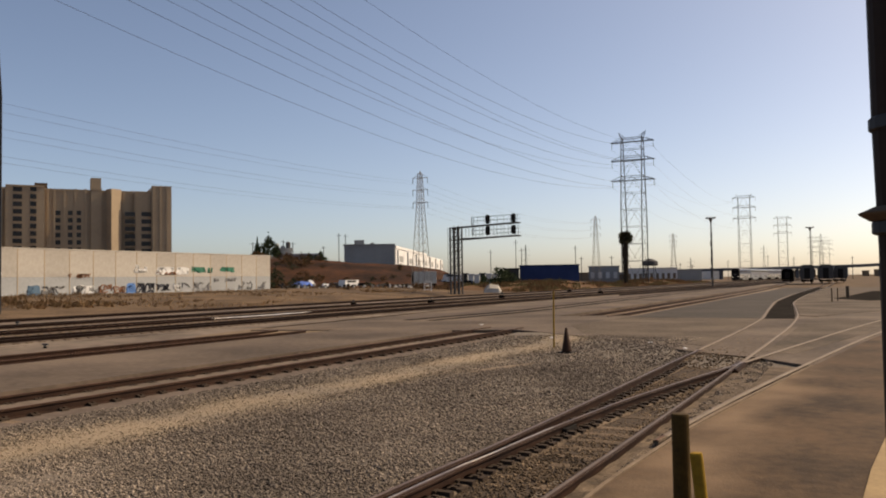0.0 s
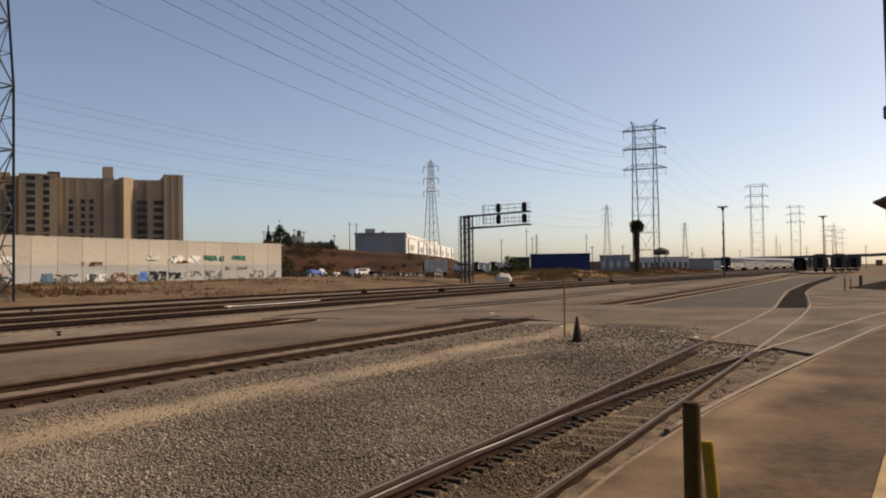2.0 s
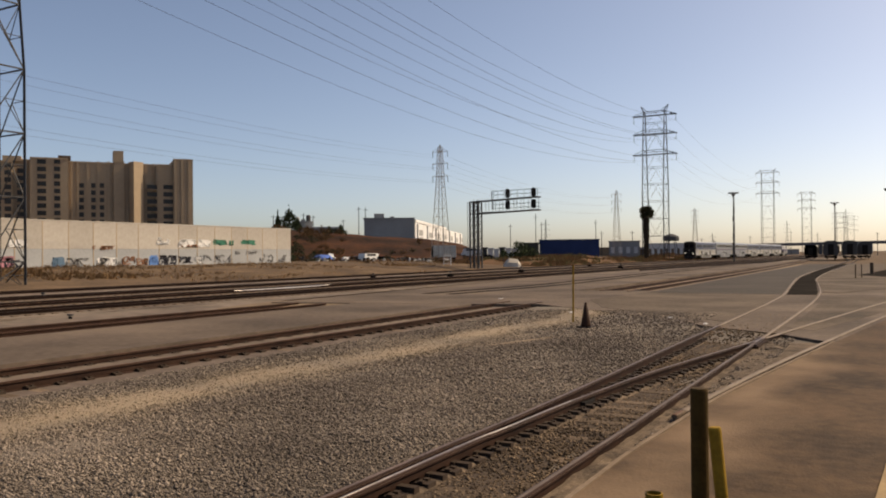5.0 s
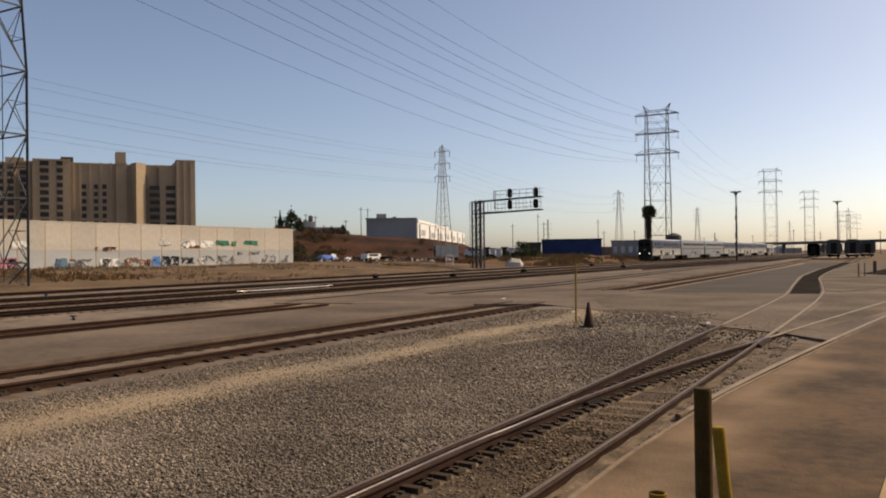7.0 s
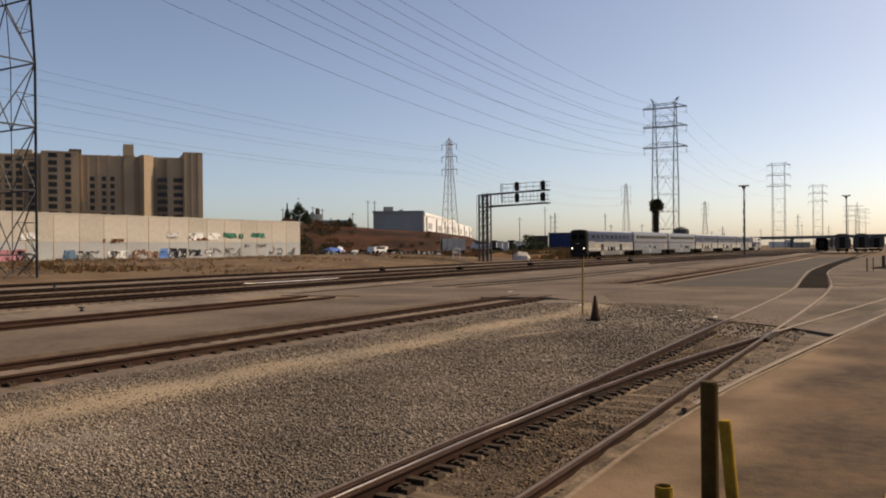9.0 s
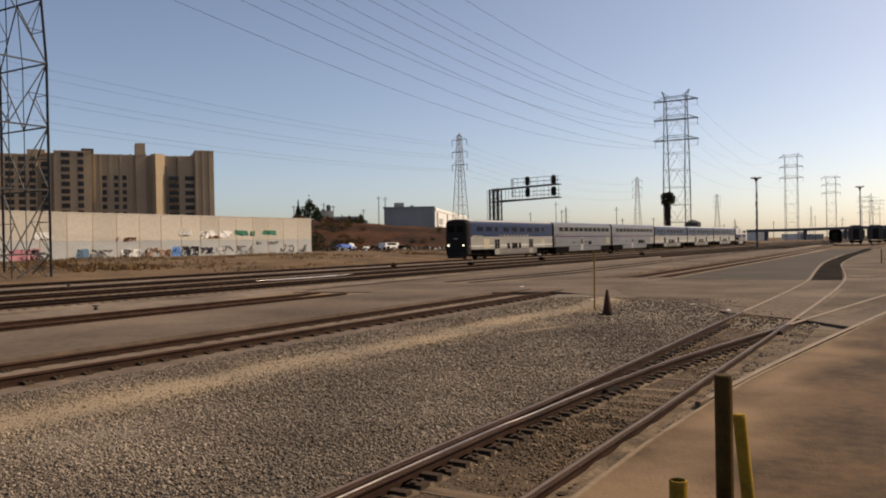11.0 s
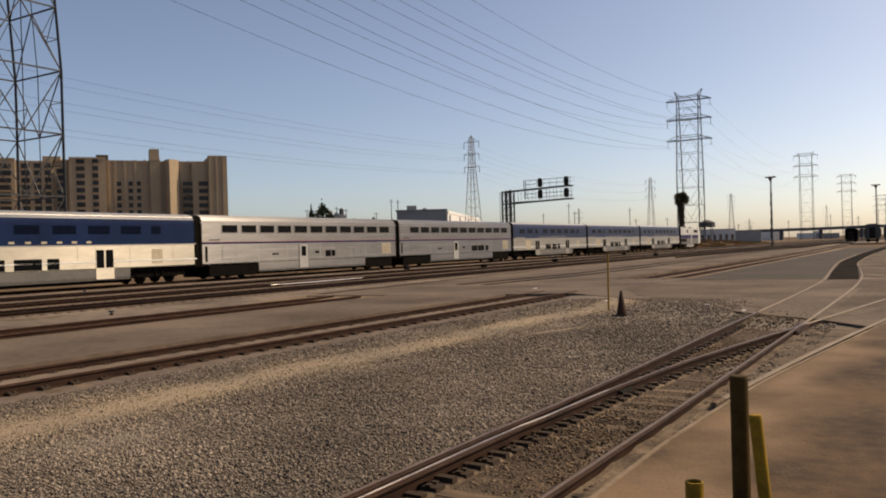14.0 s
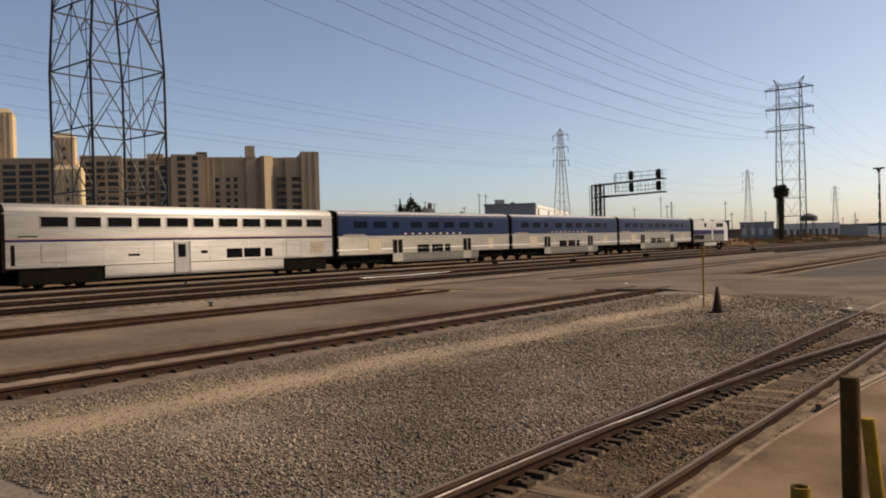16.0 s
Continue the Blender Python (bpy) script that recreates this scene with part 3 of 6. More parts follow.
for c, w, top, m_bed, what in ((LINE1, 1.1, -0.138, M_OLDBALLAST, "dark oil-stained ballast under a track"), (LINE2, 1.1, -0.138, M_OLDBALLAST, "dark oil-stained ballast under a track"),
                               (LINE3, 1.1, -0.138, M_OLDBALLAST, "dark oil-stained ballast under a track"), (MAIN[::4], 2.0, -0.138, M_OLDBALLAST, "dark oil-stained ballast under a track"),
                               ([(-13.45, -25), (-13.4, 31)], 1.35, -0.17, M_OLDBALLAST, "grey-brown ballast under the yard track"), ([(-22, -25), (-21.7, 28)], 1.6, -0.195, M_SAND, "tan dusty ballast under the yard track"),
                               ([(-12.75, 41), (-12.7, 60), (-12.9, 95), (-14, 150)], 1.5, -0.172, M_CONC, "pale dusty ballast under the yard track")):
    bm = bmesh.new()
    sweep(bm, [(-w, 0.0), (-w - 0.5, -0.2), (w + 0.5, -0.2), (w, 0.0)], smoothpath(c, 6), top)
    single("track_bed", bm, m_bed, what, "ballast", kind="structure")

# sun glint on the second main track, shaped as a tapered polished strip
bm = bmesh.new()
pol = offset([(x, y) for x, y in smoothpath(LINE2, 0.5) if 35.5 < y < 45.5], 0.7525)
rows = []
for k, (x, y) in enumerate(pol):
    g = 0.15 + 0.85 * math.sin(math.pi * k / (len(pol) - 1)) ** 0.8
    rows.append([bm.verts.new((x + o, y, h)) for o, h in ((0.02, 0.012), (0.052, 0.012 - 0.018 * g), (0.058, 0.012 - 0.055 * g), (0.03, 0.012 - 0.055 * g))])
for p, q in zip(rows, rows[1:]):
    for k in range(4):
        bm.faces.new((p[k], p[(k + 1) % 4], q[(k + 1) % 4], q[k]))
single("rail_glint_strip", bm, mat("polished_steel", (0.7, 0.62, 0.55), 0.32, metal=1.0, col2=(0.45, 0.4, 0.35), scale=0.6, fine=3, streak=(1, 0.3, 1)), "tapered polished strip standing in for the sun glint on a rail", "rail", kind="structure")

# wind-blown dust filling the four-foot of the yard track
bm = bmesh.new()
sweep(bm, [(-0.68, 0.0), (-0.68, -0.1), (0.68, -0.1), (0.68, 0.0)], smoothpath([(-13.45, -25), (-13.42, 10), (-13.42, 31)], 3), -0.138)
single("dust_fill", bm, M_YARD, "grey-tan dust filling the space between the rails", "ground", kind="structure")

# dirt ramped up to the road's edge where the stub track ends
bm = bmesh.new()
v = [bm.verts.new(p) for p in ((-25.2, 23.5, -0.22), (-20.15, 24.5, -0.22), (-20.15, 29.2, -0.022), (-24.4, 28.6, -0.022), (-26.2, 60, -0.022), (-27.6, 60, -0.22), (-25.2, 60, -0.22), (-23.5, 40, -0.022))]
bm.faces.new((v[0], v[1], v[2], v[3]))
bm.faces.new((v[0], v[3], v[4], v[5]))
single("dirt_ramp", bm, M_SAND, "tan dirt ramped up against the road edge", "ground", kind="structure")

# near turnout: a straight track with a branch that leaves it to the platform side
turnout = thing("turnout", "rusty turnout with a crossing frog, timber ties and one polished rail", "railway track", kind="structure")
STRAIGHT_L = [(-4.25, -12), (-4.12, 5.3), (-4.03, 9.1), (-4.02, 14), (-4.03, 19), (-4.0, 27), (-4.03, 34), (-4.2, 41), (-4.95, 52), (-5.9, 68), (-6.3, 90), (-6.3, 140), (-7, 220)]
STRAIGHT_R = [(-2.80, -12), (-2.67, 5.6), (-2.62, 9.1), (-2.58, 14), (-2.54, 19), (-2.5, 28), (-2.55, 36), (-2.85, 44), (-3.6, 54), (-4.45, 66), (-4.85, 90), (-4.85, 140), (-5.55, 220)]
BRANCH_L = [(-4.09, -12), (-3.97, 5.4), (-3.86, 8.6), (-3.77, 10.4), (-3.58, 12.6), (-3.24, 15.1), (-2.6, 19.1), (-1.5, 26.3), (-0.05, 35.3), (1.6, 44)]
BRANCH_R = [(-2.53, 6.6), (-2.36, 9.3), (-2.17, 11.6), (-1.78, 15.1), (-1.14, 20), (-0.02, 28), (1.4, 36.5), (3.0, 45)]
rail(turnout, smoothpath(STRAIGHT_L, 1.2), M_STOCKHEAD, "rusty stock rail")
rail(turnout, smoothpath(STRAIGHT_R, 1.2), M_STOCKHEAD, "rusty rail running through the frog")
rail(turnout, smoothpath(BRANCH_L, 1.2), M_STOCKHEAD, "closure rail with a polished running band")
rail(turnout, [p for p in smoothpath(BRANCH_R, 0.6) if p[1] > 9.4], M_RAILDULL, "outer rail set in the paving edge", web=M_DUST)
def clip(pts, y0, y1):
    return [p for p in pts if y0 <= p[1] <= y1]


def worn_strip(pts, material, scale, lift=0.003):
    """A worn, dusty or sheen-grey band on top of a rail."""
    bm = bmesh.new()
    sweep(bm, [(o * scale, h) for o, h in HEADPROF], pts, lift)
    part("worn_band", bm, material, turnout)


for line, y0, y1 in ((STRAIGHT_L, 22, 95), (STRAIGHT_R, 19.5, 95), (BRANCH_L, 19.5, 44), (BRANCH_R, 9.5, 45)):
    worn_strip(clip(smoothpath(line, 1.0), y0, y1), M_RAILPALE, 1.25)
# this rail's sky sheen is put into the grey of its band
worn_strip(clip(smoothpath(STRAIGHT_R, 1.0), -12, 19.2), mat("grey_sheen_head", (0.13, 0.098, 0.08), 0.55, col2=(0.08, 0.058, 0.046), scale=1.5, fine=20), 0.8)
worn_strip(clip(smoothpath(BRANCH_L, 0.8), -12, 10.6), M_RAILHEAD, 0.5)
slab("far_pavement", offset(clip(smoothpath(STRAIGHT_R, 2.0), 42, 140), 0.1) + [(40, 140), (40, 68), (9, 60), (2.5, 53), (-0.6, 47), (-1.9, 43)], -0.012, 0.2, M_PATCH, "pale dusty concrete apron in the distance", "pavement")

# near-black polygon lying just above the apron
slab("dark_patch", [(-2.0, 74.5), (0.6, 69), (6, 74), (10, 108), (1.3, 108)], -0.006, 0.05, M_NEARBLACK, "black patch on the pale apron", "road")

# oily soil between the rails, and pale dust drifted against their sunny side
def near_strip(name, line, a, b, top, y0, y1, material, label):
    bm = bmesh.new()
    pts = clip(smoothpath(line, 0.5), y0, y1)
    rows = []
    for (x0, yy), (x1, _) in zip(offset(pts, a), offset(pts, b)):
        w = 0.5 * (x1 - x0) * (0.8 + 0.7 * noise.noise((yy * 1.7, a * 9, 2)))
        rows.append([bm.verts.new((x0, yy, top)), bm.verts.new(((x0 + x1) / 2 + w * 0.4, yy, top + 0.006 * noise.noise((yy * 3, 0, 5)))), bm.verts.new(((x0 + x1) / 2 + w, yy, top - 0.02))])
    for p, q in zip(rows, rows[1:]):
        for i in range(2):
            bm.faces.new((p[i], p[i + 1], q[i + 1], q[i]))
    single(name, bm, material, label, "ground", kind="structure")


near_strip("track_soil", STRAIGHT_L, 0.06, 1.5, -0.163, -6, 20.5, M_SOIL, "dark oily soil between the rails of the turnout")
near_strip("rail_dust", STRAIGHT_L, 0.05, 0.24, -0.142, 10.5, 21.5, M_DUST, "pale dust drifted along the foot of the rail")
near_strip("rail_dust", BRANCH_L, 0.05, 0.25, -0.142, -6, 18.0, M_DUST, "pale dust drifted along the foot of the rail")
bm = bmesh.new()
rows = []
for y in np.arange(5.2, 20.0, 0.25):
    y = float(y)
    xa = float(np.interp(y, [p[1] for p in STRAIGHT_R], [p[0] for p in STRAIGHT_R])) + 0.04
    xb = float(np.interp(y, [5.2, 6.9, 9.3, 11.6, 15.1, 20], [-2.37, -2.34, -2.2, -2.02, -1.62, -0.98]))
    rows.append([bm.verts.new((xa + (xb - xa) * k / 5, y, -0.088 + 0.03 * noise.noise((y * 2.3, k * 1.7, 3)) + 0.02 * noise.noise((y * 7, k * 3.1, 8)) + (0.03 if k == 5 else 0))) for k in range(6)])
for p, q in zip(rows, rows[1:]):
    for k in range(5):
        bm.faces.new((p[k], p[k + 1], q[k + 1], q[k]))
single("rail_dust", bm, M_DUST, "pale crumbling dust packed between the rail and the paving", "ground", kind="structure")
for o in (-0.7525, 0.7525):
    bm = bmesh.new()
    sweep(bm, [(-0.26, 0.0), (-0.26, -0.04), (0.26, -0.04), (0.26, 0.0)], offset(smoothpath(T3B, 4), o), -0.02)
    single("flangeway", bm, M_NEARBLACK, "dark flangeway along a rail sunk in the road", "road", kind="structure")

rnd = random.Random(3)
y = -4.0
while y < 21:
    bl = float(np.interp(y, [p[1] for p in BRANCH_L], [p[0] for p in BRANCH_L]))
    sl = float(np.interp(y, [p[1] for p in STRAIGHT_L], [p[0] for p in STRAIGHT_L]))
    sr = float(np.interp(y, [p[1] for p in STRAIGHT_R], [p[0] for p in STRAIGHT_R]))
    tie = part("tie", LONGTIE, None, turnout, m=pose(-3.15, y, rnd.uniform(-0.004, 0.022), 0, 0, rnd.uniform(-1, 1)))
    for x in (sl, bl, sr):
        if abs(bl - sr) > 0.3 or x == sl:
            part("tie_plate", PLATE, None, tie, m=pose(x + 3.15, 0, 0))
            part("rail_clip", CLIP, None, tie, m=pose(x + 3.15, 0.25, 0))
    y += 0.5
bm = bmesh.new()
for (x, yy) in ((-3.98, 9.3), (-3.72, 10.9)):
    box(bm, x - 0.055, x + 0.055, yy - 0.22, yy + 0.22, -0.16, -0.06)
part("joint_bar", bm, M_BLACK, turnout)
bm = bmesh.new()
box(bm, -2.68, -2.42, 18.4, 20.4, -0.15, -0.004)
bmesh.ops.bevel(bm, geom=bm.edges[:], offset=0.03, segments=2, affect="EDGES")
part("frog", bm, M_RAIL, turnout, "cast crossing frog")
bm = bmesh.new()
sweep(bm, [(-0.024, 0), (-0.024, -0.2), (0.024, -0.2), (0.024, 0)], smoothpath([(-2.37, -12), (-2.34, 5.6), (-2.25, 9.1), (-2.05, 11.9), (-1.66, 15.1), (-1.02, 20)], 1.0), -0.014)
single("paving_edge", bm, M_CONC, "pale chipped concrete edge strip beside the rail", "kerb", kind="structure")


# ---- train ----
PROF = [(1.50, 0.42), (1.55, 0.62), (1.55, 2.9), (1.55, 4.15), (1.53, 4.45), (1.43, 4.68), (1.22, 4.83), (0.8, 4.91), (0.3, 4.94)]


def hull(bm, y0, y1, z0, z1, grow=0.0):
    """The car's outer skin between two heights, from y0 to y1, as a closed solid."""
    pts = [(x, z) for x, z in PROF]
    zs = [z for _, z in pts]
    xs = [x for x, _ in pts]
    side = [(float(np.interp(z, zs, xs)) + grow, z) for z in sorted({z0, z1, *[z for z in zs if z0 < z < z1]})]
    loop = side + [(-x, z) for x, z in side[::-1]]
    a = [bm.verts.new((x, y0, z)) for x, z in loop]
    b = [bm.verts.new((x, y1, z)) for x, z in loop]
    n = len(loop)
    for i in range(n):
        bm.faces.new((a[i], a[(i + 1) % n], b[(i + 1) % n], b[i]))
    bm.faces.new(a[::-1])
    bm.faces.new(b)


def slot(parent, name, y0, y1, z0, z1, material, label="", proud=0.012, both=True):
    """A flat panel (pane, door leaf, grille) let into both side walls."""
    for s in (-1, 1):
        bm = bmesh.new()
        x = 1.55 * s
        box(bm, min(x - 0.02 * s, x + proud * s), max(x - 0.02 * s, x + proud * s), y0, y1, z0, z1)
        ob = part(name, bm, material, parent, label)
    return ob


def truck(parent, y):
    t = boxpart("truck", (-1.2, 1.2, y - 1.75, y + 1.75, 0.42, 0.72), M_TRUCK, parent, "grimy four-wheel truck", bevel=0.05)
    for dy in (-1.25, 1.25):
        for s in (-1, 1):
            bm = bmesh.new()
            beam(bm, (s * 0.70, y + dy, 0.457), (s * 0.84, y + dy, 0.457), 0.457, 24)
            beam(bm, (s * 0.84, y + dy, 0.457), (s * 1.28, y + dy, 0.457), 0.13, 12)
            part("wheel", bm, M_TRUCK, t)
    for s in (-1, 1):
        bm = bmesh.new()
        box(bm, s * 1.12 - 0.09, s * 1.12 + 0.09, y - 1.9, y + 1.9, 0.52, 0.70)
        beam(bm, (s * 1.2, y - 0.3, 0.5), (s * 1.2, y - 0.3, 0.95), 0.11, 10)
        beam(bm, (s * 1.2, y + 0.3, 0.5), (s * 1.2, y + 0.3, 0.95), 0.11, 10)
        part("side_frame", bm, M_TRUCK, t)


def ends(parent, y0, y1):
    for y, s in ((y0, -1), (y1, 1)):
        bm = bmesh.new()
        box(bm, -1.38, 1.38, min(y, y + s * 0.15), max(y, y + s * 0.15), 0.9, 4.72)
        bmesh.ops.bevel(bm, geom=bm.edges[:], offset=0.08, segments=2, affect="EDGES")
        part("diaphragm", bm, M_BLACK, parent, "black rubber gangway diaphragm")
        # black on the hull end stands in for more of the dark gap
        bm = bmesh.new()
        hull(bm, min(y + s * 0.01, y - s * 0.22), max(y + s * 0.01, y - s * 0.22), 1.0, 4.9, 0.008)
        part("gap_band", bm, M_TRUCK, parent, "black band widening the dark gap between cars")
        bm = bmesh.new()
        box(bm, -0.18, 0.18, min(y, y + s * 0.42), max(y, y + s * 0.42), 0.75, 1.0)
        part("coupler", bm, M_TRUCK, parent)


def undercarriage(parent, y0, y1, a, b):
    boxpart("underframe", (-1.35, 1.35, y0 + 0.3, y1 - 0.3, 0.95, 1.15), M_TRUCK, parent)
    bm = bmesh.new()
    box(bm, -1.3, 1.3, a + 0.2, b - 0.2, 0.22, 0.42)
    part("underfloor_equipment", bm, M_TRUCK, parent)


H = 12.80


def hatch(parent, y0, y1, z0, z1):
    """A flush service hatch with a dark seal round it, on both sides."""
    for s in (-1, 1):
        bm = bmesh.new()
        x = 1.55 * s
        box(bm, min(x - 0.02 * s, x + 0.008 * s), max(x - 0.02 * s, x + 0.008 * s), y0, y1, z0, z1)
        h = part("hatch", bm, M_SILVER, parent, "flush stainless service hatch")
        bm = bmesh.new()
        for ya, yb, za, zb in ((y0 - 0.035, y1 + 0.035, z1, z1 + 0.035), (y0 - 0.035, y1 + 0.035, z0 - 0.035, z0), (y0 - 0.035, y0, z0, z1), (y1, y1 + 0.035, z0, z1)):
            box(bm, min(x - 0.02 * s, x + 0.01 * s), max(x - 0.02 * s, x + 0.01 * s), ya, yb, za, zb)
        part("seal", bm, M_SKIRT, h, "dark rubber seal")


def silver_car(lower, label):
    c = thing("passenger_car", label, "train car", group="cars of the passenger train")
    bm = bmesh.new()
    hull(bm, -H, H, 1.16, 4.94)
    part("body", bm, M_SILVER, c, "fluted stainless steel body")
    bm = bmesh.new()
    hull(bm, -6.75, 7.45, 0.42, 1.155, -0.004)
    part("skirt", bm, M_SILVER, c, "ribbed stainless steel skirt")
    for k in range(7):
        z = 0.52 + 0.09 * k
        slot(c, "rib", -6.7, 7.4, z, z + 0.03, M_SILVER, proud=0.006)
    for z in (1.42, 2.18, 3.35):
        slot(c, "seam", -H + 0.05, H - 0.05, z, z + 0.018, M_ROOFGREY, proud=0.006)
    bm = bmesh.new()
    hull(bm, -H + 0.01, H - 0.01, 2.68, 2.815, 0.004)
    part("stripe", bm, M_NAVY, c, "navy blue stripe")
    bm = bmesh.new()
    hull(bm, -H + 0.01, H - 0.01, 2.84, 2.875, 0.004)
    part("stripe", bm, M_RED, c, "thin red stripe")
    for k in range(11):
        y = -H + 2.2 + k * 2.047
        w = slot(c, "window", y, y + 1.6, 3.55, 4.13, M_GLASS, "", 0.014)
        bm = bmesh.new()
        for s in (1,):
            for (ya, yb, za, zb) in ((y - 0.05, y + 1.65, 4.13, 4.17), (y - 0.05, y + 1.65, 3.51, 3.55), (y - 0.05, y, 3.55, 4.13), (y + 1.6, y + 1.65, 3.55, 4.13)):
                box(bm, s * 1.555 - 0.02, s * 1.555 + 0.02, ya, yb, za, zb)
        part("frame", bm, M_SILVER, w)
    for y0, y1, z0, z1 in lower:
        slot(c, "window", y0 - H, y1 - H, z0, z1, M_GLASS)
    d = slot(c, "door", 10.95 - H, 12.05 - H, 0.55, 2.55, M_ROOFGREY, "stainless entrance door", 0.02)
    bm = bmesh.new()
    box(bm, 1.54, 1.59, 11.2 - H, 11.75 - H, 1.55, 2.4)
    part("pane", bm, M_GLASS, d)
    for y in (-9.6, -6.8, -3.4, 0.9, 4.2, 7.5, 10.4):
        slot(c, "seam", y, y + 0.025, 1.2, 2.7, M_ROOFGREY, proud=0.005)
    hatch(c, 15.9 - H if len(lower) == 2 else 20.6 - H, 17.6 - H if len(lower) == 2 else 22.0 - H, 1.3, 2.5)
    if len(lower) == 2:
        hatch(c, 18.5 - H, 19.5 - H, 1.55, 2.1)
        hatch(c, 21.4 - H, 22.2 - H, 2.2, 2.6)
    slot(c, "vent", 23.0 - H, 24.5 - H, 1.5, 2.5, M_BEIGE, "pale vent grille", 0.008)
    for k in range(6):
        slot(c, "louvre_blade", 23.05 - H, 24.45 - H, 1.6 + 0.15 * k, 1.64 + 0.15 * k, M_SKIRT, proud=0.02)
    slot(c, "stencil_bar", 0.9 - H, 2.0 - H, 2.96, 3.03, M_TRUCK, proud=0.006)
    slot(c, "stencil_bar", 7.6 - H, 8.4 - H, 1.72, 1.85, M_TRUCK, proud=0.008)
    slot(c, "sill_line", -H + 0.05, H - 0.05, 1.17, 1.21, M_TRUCK, "dark sill line", 0.004)
    slot(c, "roof_edge", -H + 0.05, H - 0.05, 4.28, 4.31, M_ROOFGREY, proud=0.006)
    for y0, y1 in ((10.87, 10.95), (12.05, 12.13)):
        slot(c, "door_jamb", y0 - H, y1 - H, 0.5, 2.6, M_SKIRT, "grey door jamb", 0.024)
    slot(c, "louvre", 0.5 - H, 0.72 - H, 1.35, 2.5, M_TRUCK, "dark vent column")
    slot(c, "panel_mark", 13.0 - H, 13.5 - H, 1.75, 1.95, M_TRUCK)
    hatch(c, 2.2 - H, 3.6 - H, 1.5, 2.5)
    # real shrouds, drawn lower so their black also replaces the shadow over the wheels
    for y0, y1 in ((-H + 0.9, -6.78), (7.48, H - 0.8)):
        boxpart("truck_shroud", (-1.46, 1.46, y0, y1, 0.2, 1.15), M_TRUCK, c, "black shroud over the truck, its low foot standing in for shadow", bevel=0.05)
    for y in (-9.2, 9.9):
        truck(c, y)
    undercarriage(c, -H, H, -6.75, 7.45)
    ends(c, -H, H)
    return c


def blue_car(front, label):
    c = thing("cab_car" if front else "passenger_car", label, "train car", group="cars of the passenger train")
    bm = bmesh.new()
    hull(bm, -H, H, 1.16, 2.74)
    part("lower_body", bm, M_CREAM, c, "off-white lower body panels")
    bm = bmesh.new()
    hull(bm, -H, H, 2.745, 4.66)
    part("upper_body", bm, M_BLUE, c, "deep blue upper body")
    bm = bmesh.new()
    hull(bm, -H, H, 4.665, 4.94)
    part("roof", bm, M_ROOFGREY, c, "silver-grey curved roof")
    bm = bmesh.new()
    hull(bm, -5.3, 7.0, 0.42, 1.155, -0.004)
    part("skirt", bm, M_SKIRT, c, "dull grey painted skirt")
    slot(c, "stripe", -H + 0.02, H - 0.02, 1.60, 1.68, M_WHITE, "bright metal stripe")
    slot(c, "stripe", -H + 0.02, H - 0.02, 2.70, 2.76, M_ROOFGREY, "thin pale stripe")
    slot(c, "grille", 3.75 - H, 5.3 - H, 1.35, 2.52, M_BEIGE, "beige louvred grille", 0.02)
    for y in (6.8, 17.2):
        d = slot(c, "door", y - H, y + 1.35 - H, 0.5, 2.52, M_CREAM, "off-white double door", 0.016)
        for k in (0.05, 0.75):
            bm = bmesh.new()
            for s in (1,):
                box(bm, s * 1.56 - 0.02, s * 1.56 + 0.02, y + k - H, y + k + 0.55 - H, 1.25, 2.42)
            part("pane", bm, M_GLASS, d)
    for y0, y1 in ((10.4, 11.2), (11.75, 13.5), (13.85, 14.65)) if front else ((10.2, 11.95), (12.3, 14.0), (14.3, 15.15)):
        slot(c, "window", y0 - H, y1 - H, 1.25, 1.93, M_GLASS)
    n = 9
    for k in range(n):
        y = -H + 2.0 + k * 2.45
        slot(c, "window", y, y + (1.6 if k not in (2, 8) else 0.8), 3.45, 4.0, M_BLUEGLASS, "", 0.008)
    for k in range(9):
        y = 8.4 + k * 1.02 - H
        slot(c, "letter_bar", y, y + 0.36, 2.86, 3.0, M_BEIGE, "pale lettering bar", 0.008)
    slot(c, "letter_bar", 0.8 - H, 3.4 - H, 2.82, 2.9, M_BEIGE, "pale lettering bar", 0.008)
    for y in (0.6, 2.2, 5.6, 9.2, 15.9, 19.8, 23.4):
        slot(c, "seam", y - H, y + 0.03 - H, 1.2, 2.68, M_BEIGE, proud=0.005)
    slot(c, "sill_line", -H + 0.05, H - 0.05, 1.17, 1.22, M_TRUCK, "dark sill line", 0.004)
    slot(c, "gutter", -H + 0.05, H - 0.05, 4.12, 4.15, M_NAVY, proud=0.006)
    slot(c, "number_bar", 21.6 - H, 22.5 - H, 1.4, 2.4, M_BEIGE, "beige service panel", 0.01)
    for y0, y1 in ((-H + 0.9, -5.35), (7.05, H - 0.8)):
        boxpart("truck_well", (-1.15, 1.15, y0, y1, 0.5, 1.15), M_TRUCK, c)
    for y in (-9.3 if not front else -8.6, 9.6):
        truck(c, y)
    undercarriage(c, -H, H, -5.3, 7.0)
    if front:
        bm = bmesh.new()
        loop = [(x + 0.012, z) for x, z in PROF if z > 0.6] + [(-x - 0.012, z) for x, z in PROF[::-1] if z > 0.6]
        rings = []
        for y, k in ((-H + 0.45, 1.0), (-H - 0.05, 1.0), (-H - 0.35, 0.93), (-H - 0.5, 0.8)):
            rings.append([bm.verts.new((x * k, y, 0.55 + (z - 0.55) * (1 - (1 - k) * 0.35))) for x, z in loop])
        nn = len(loop)
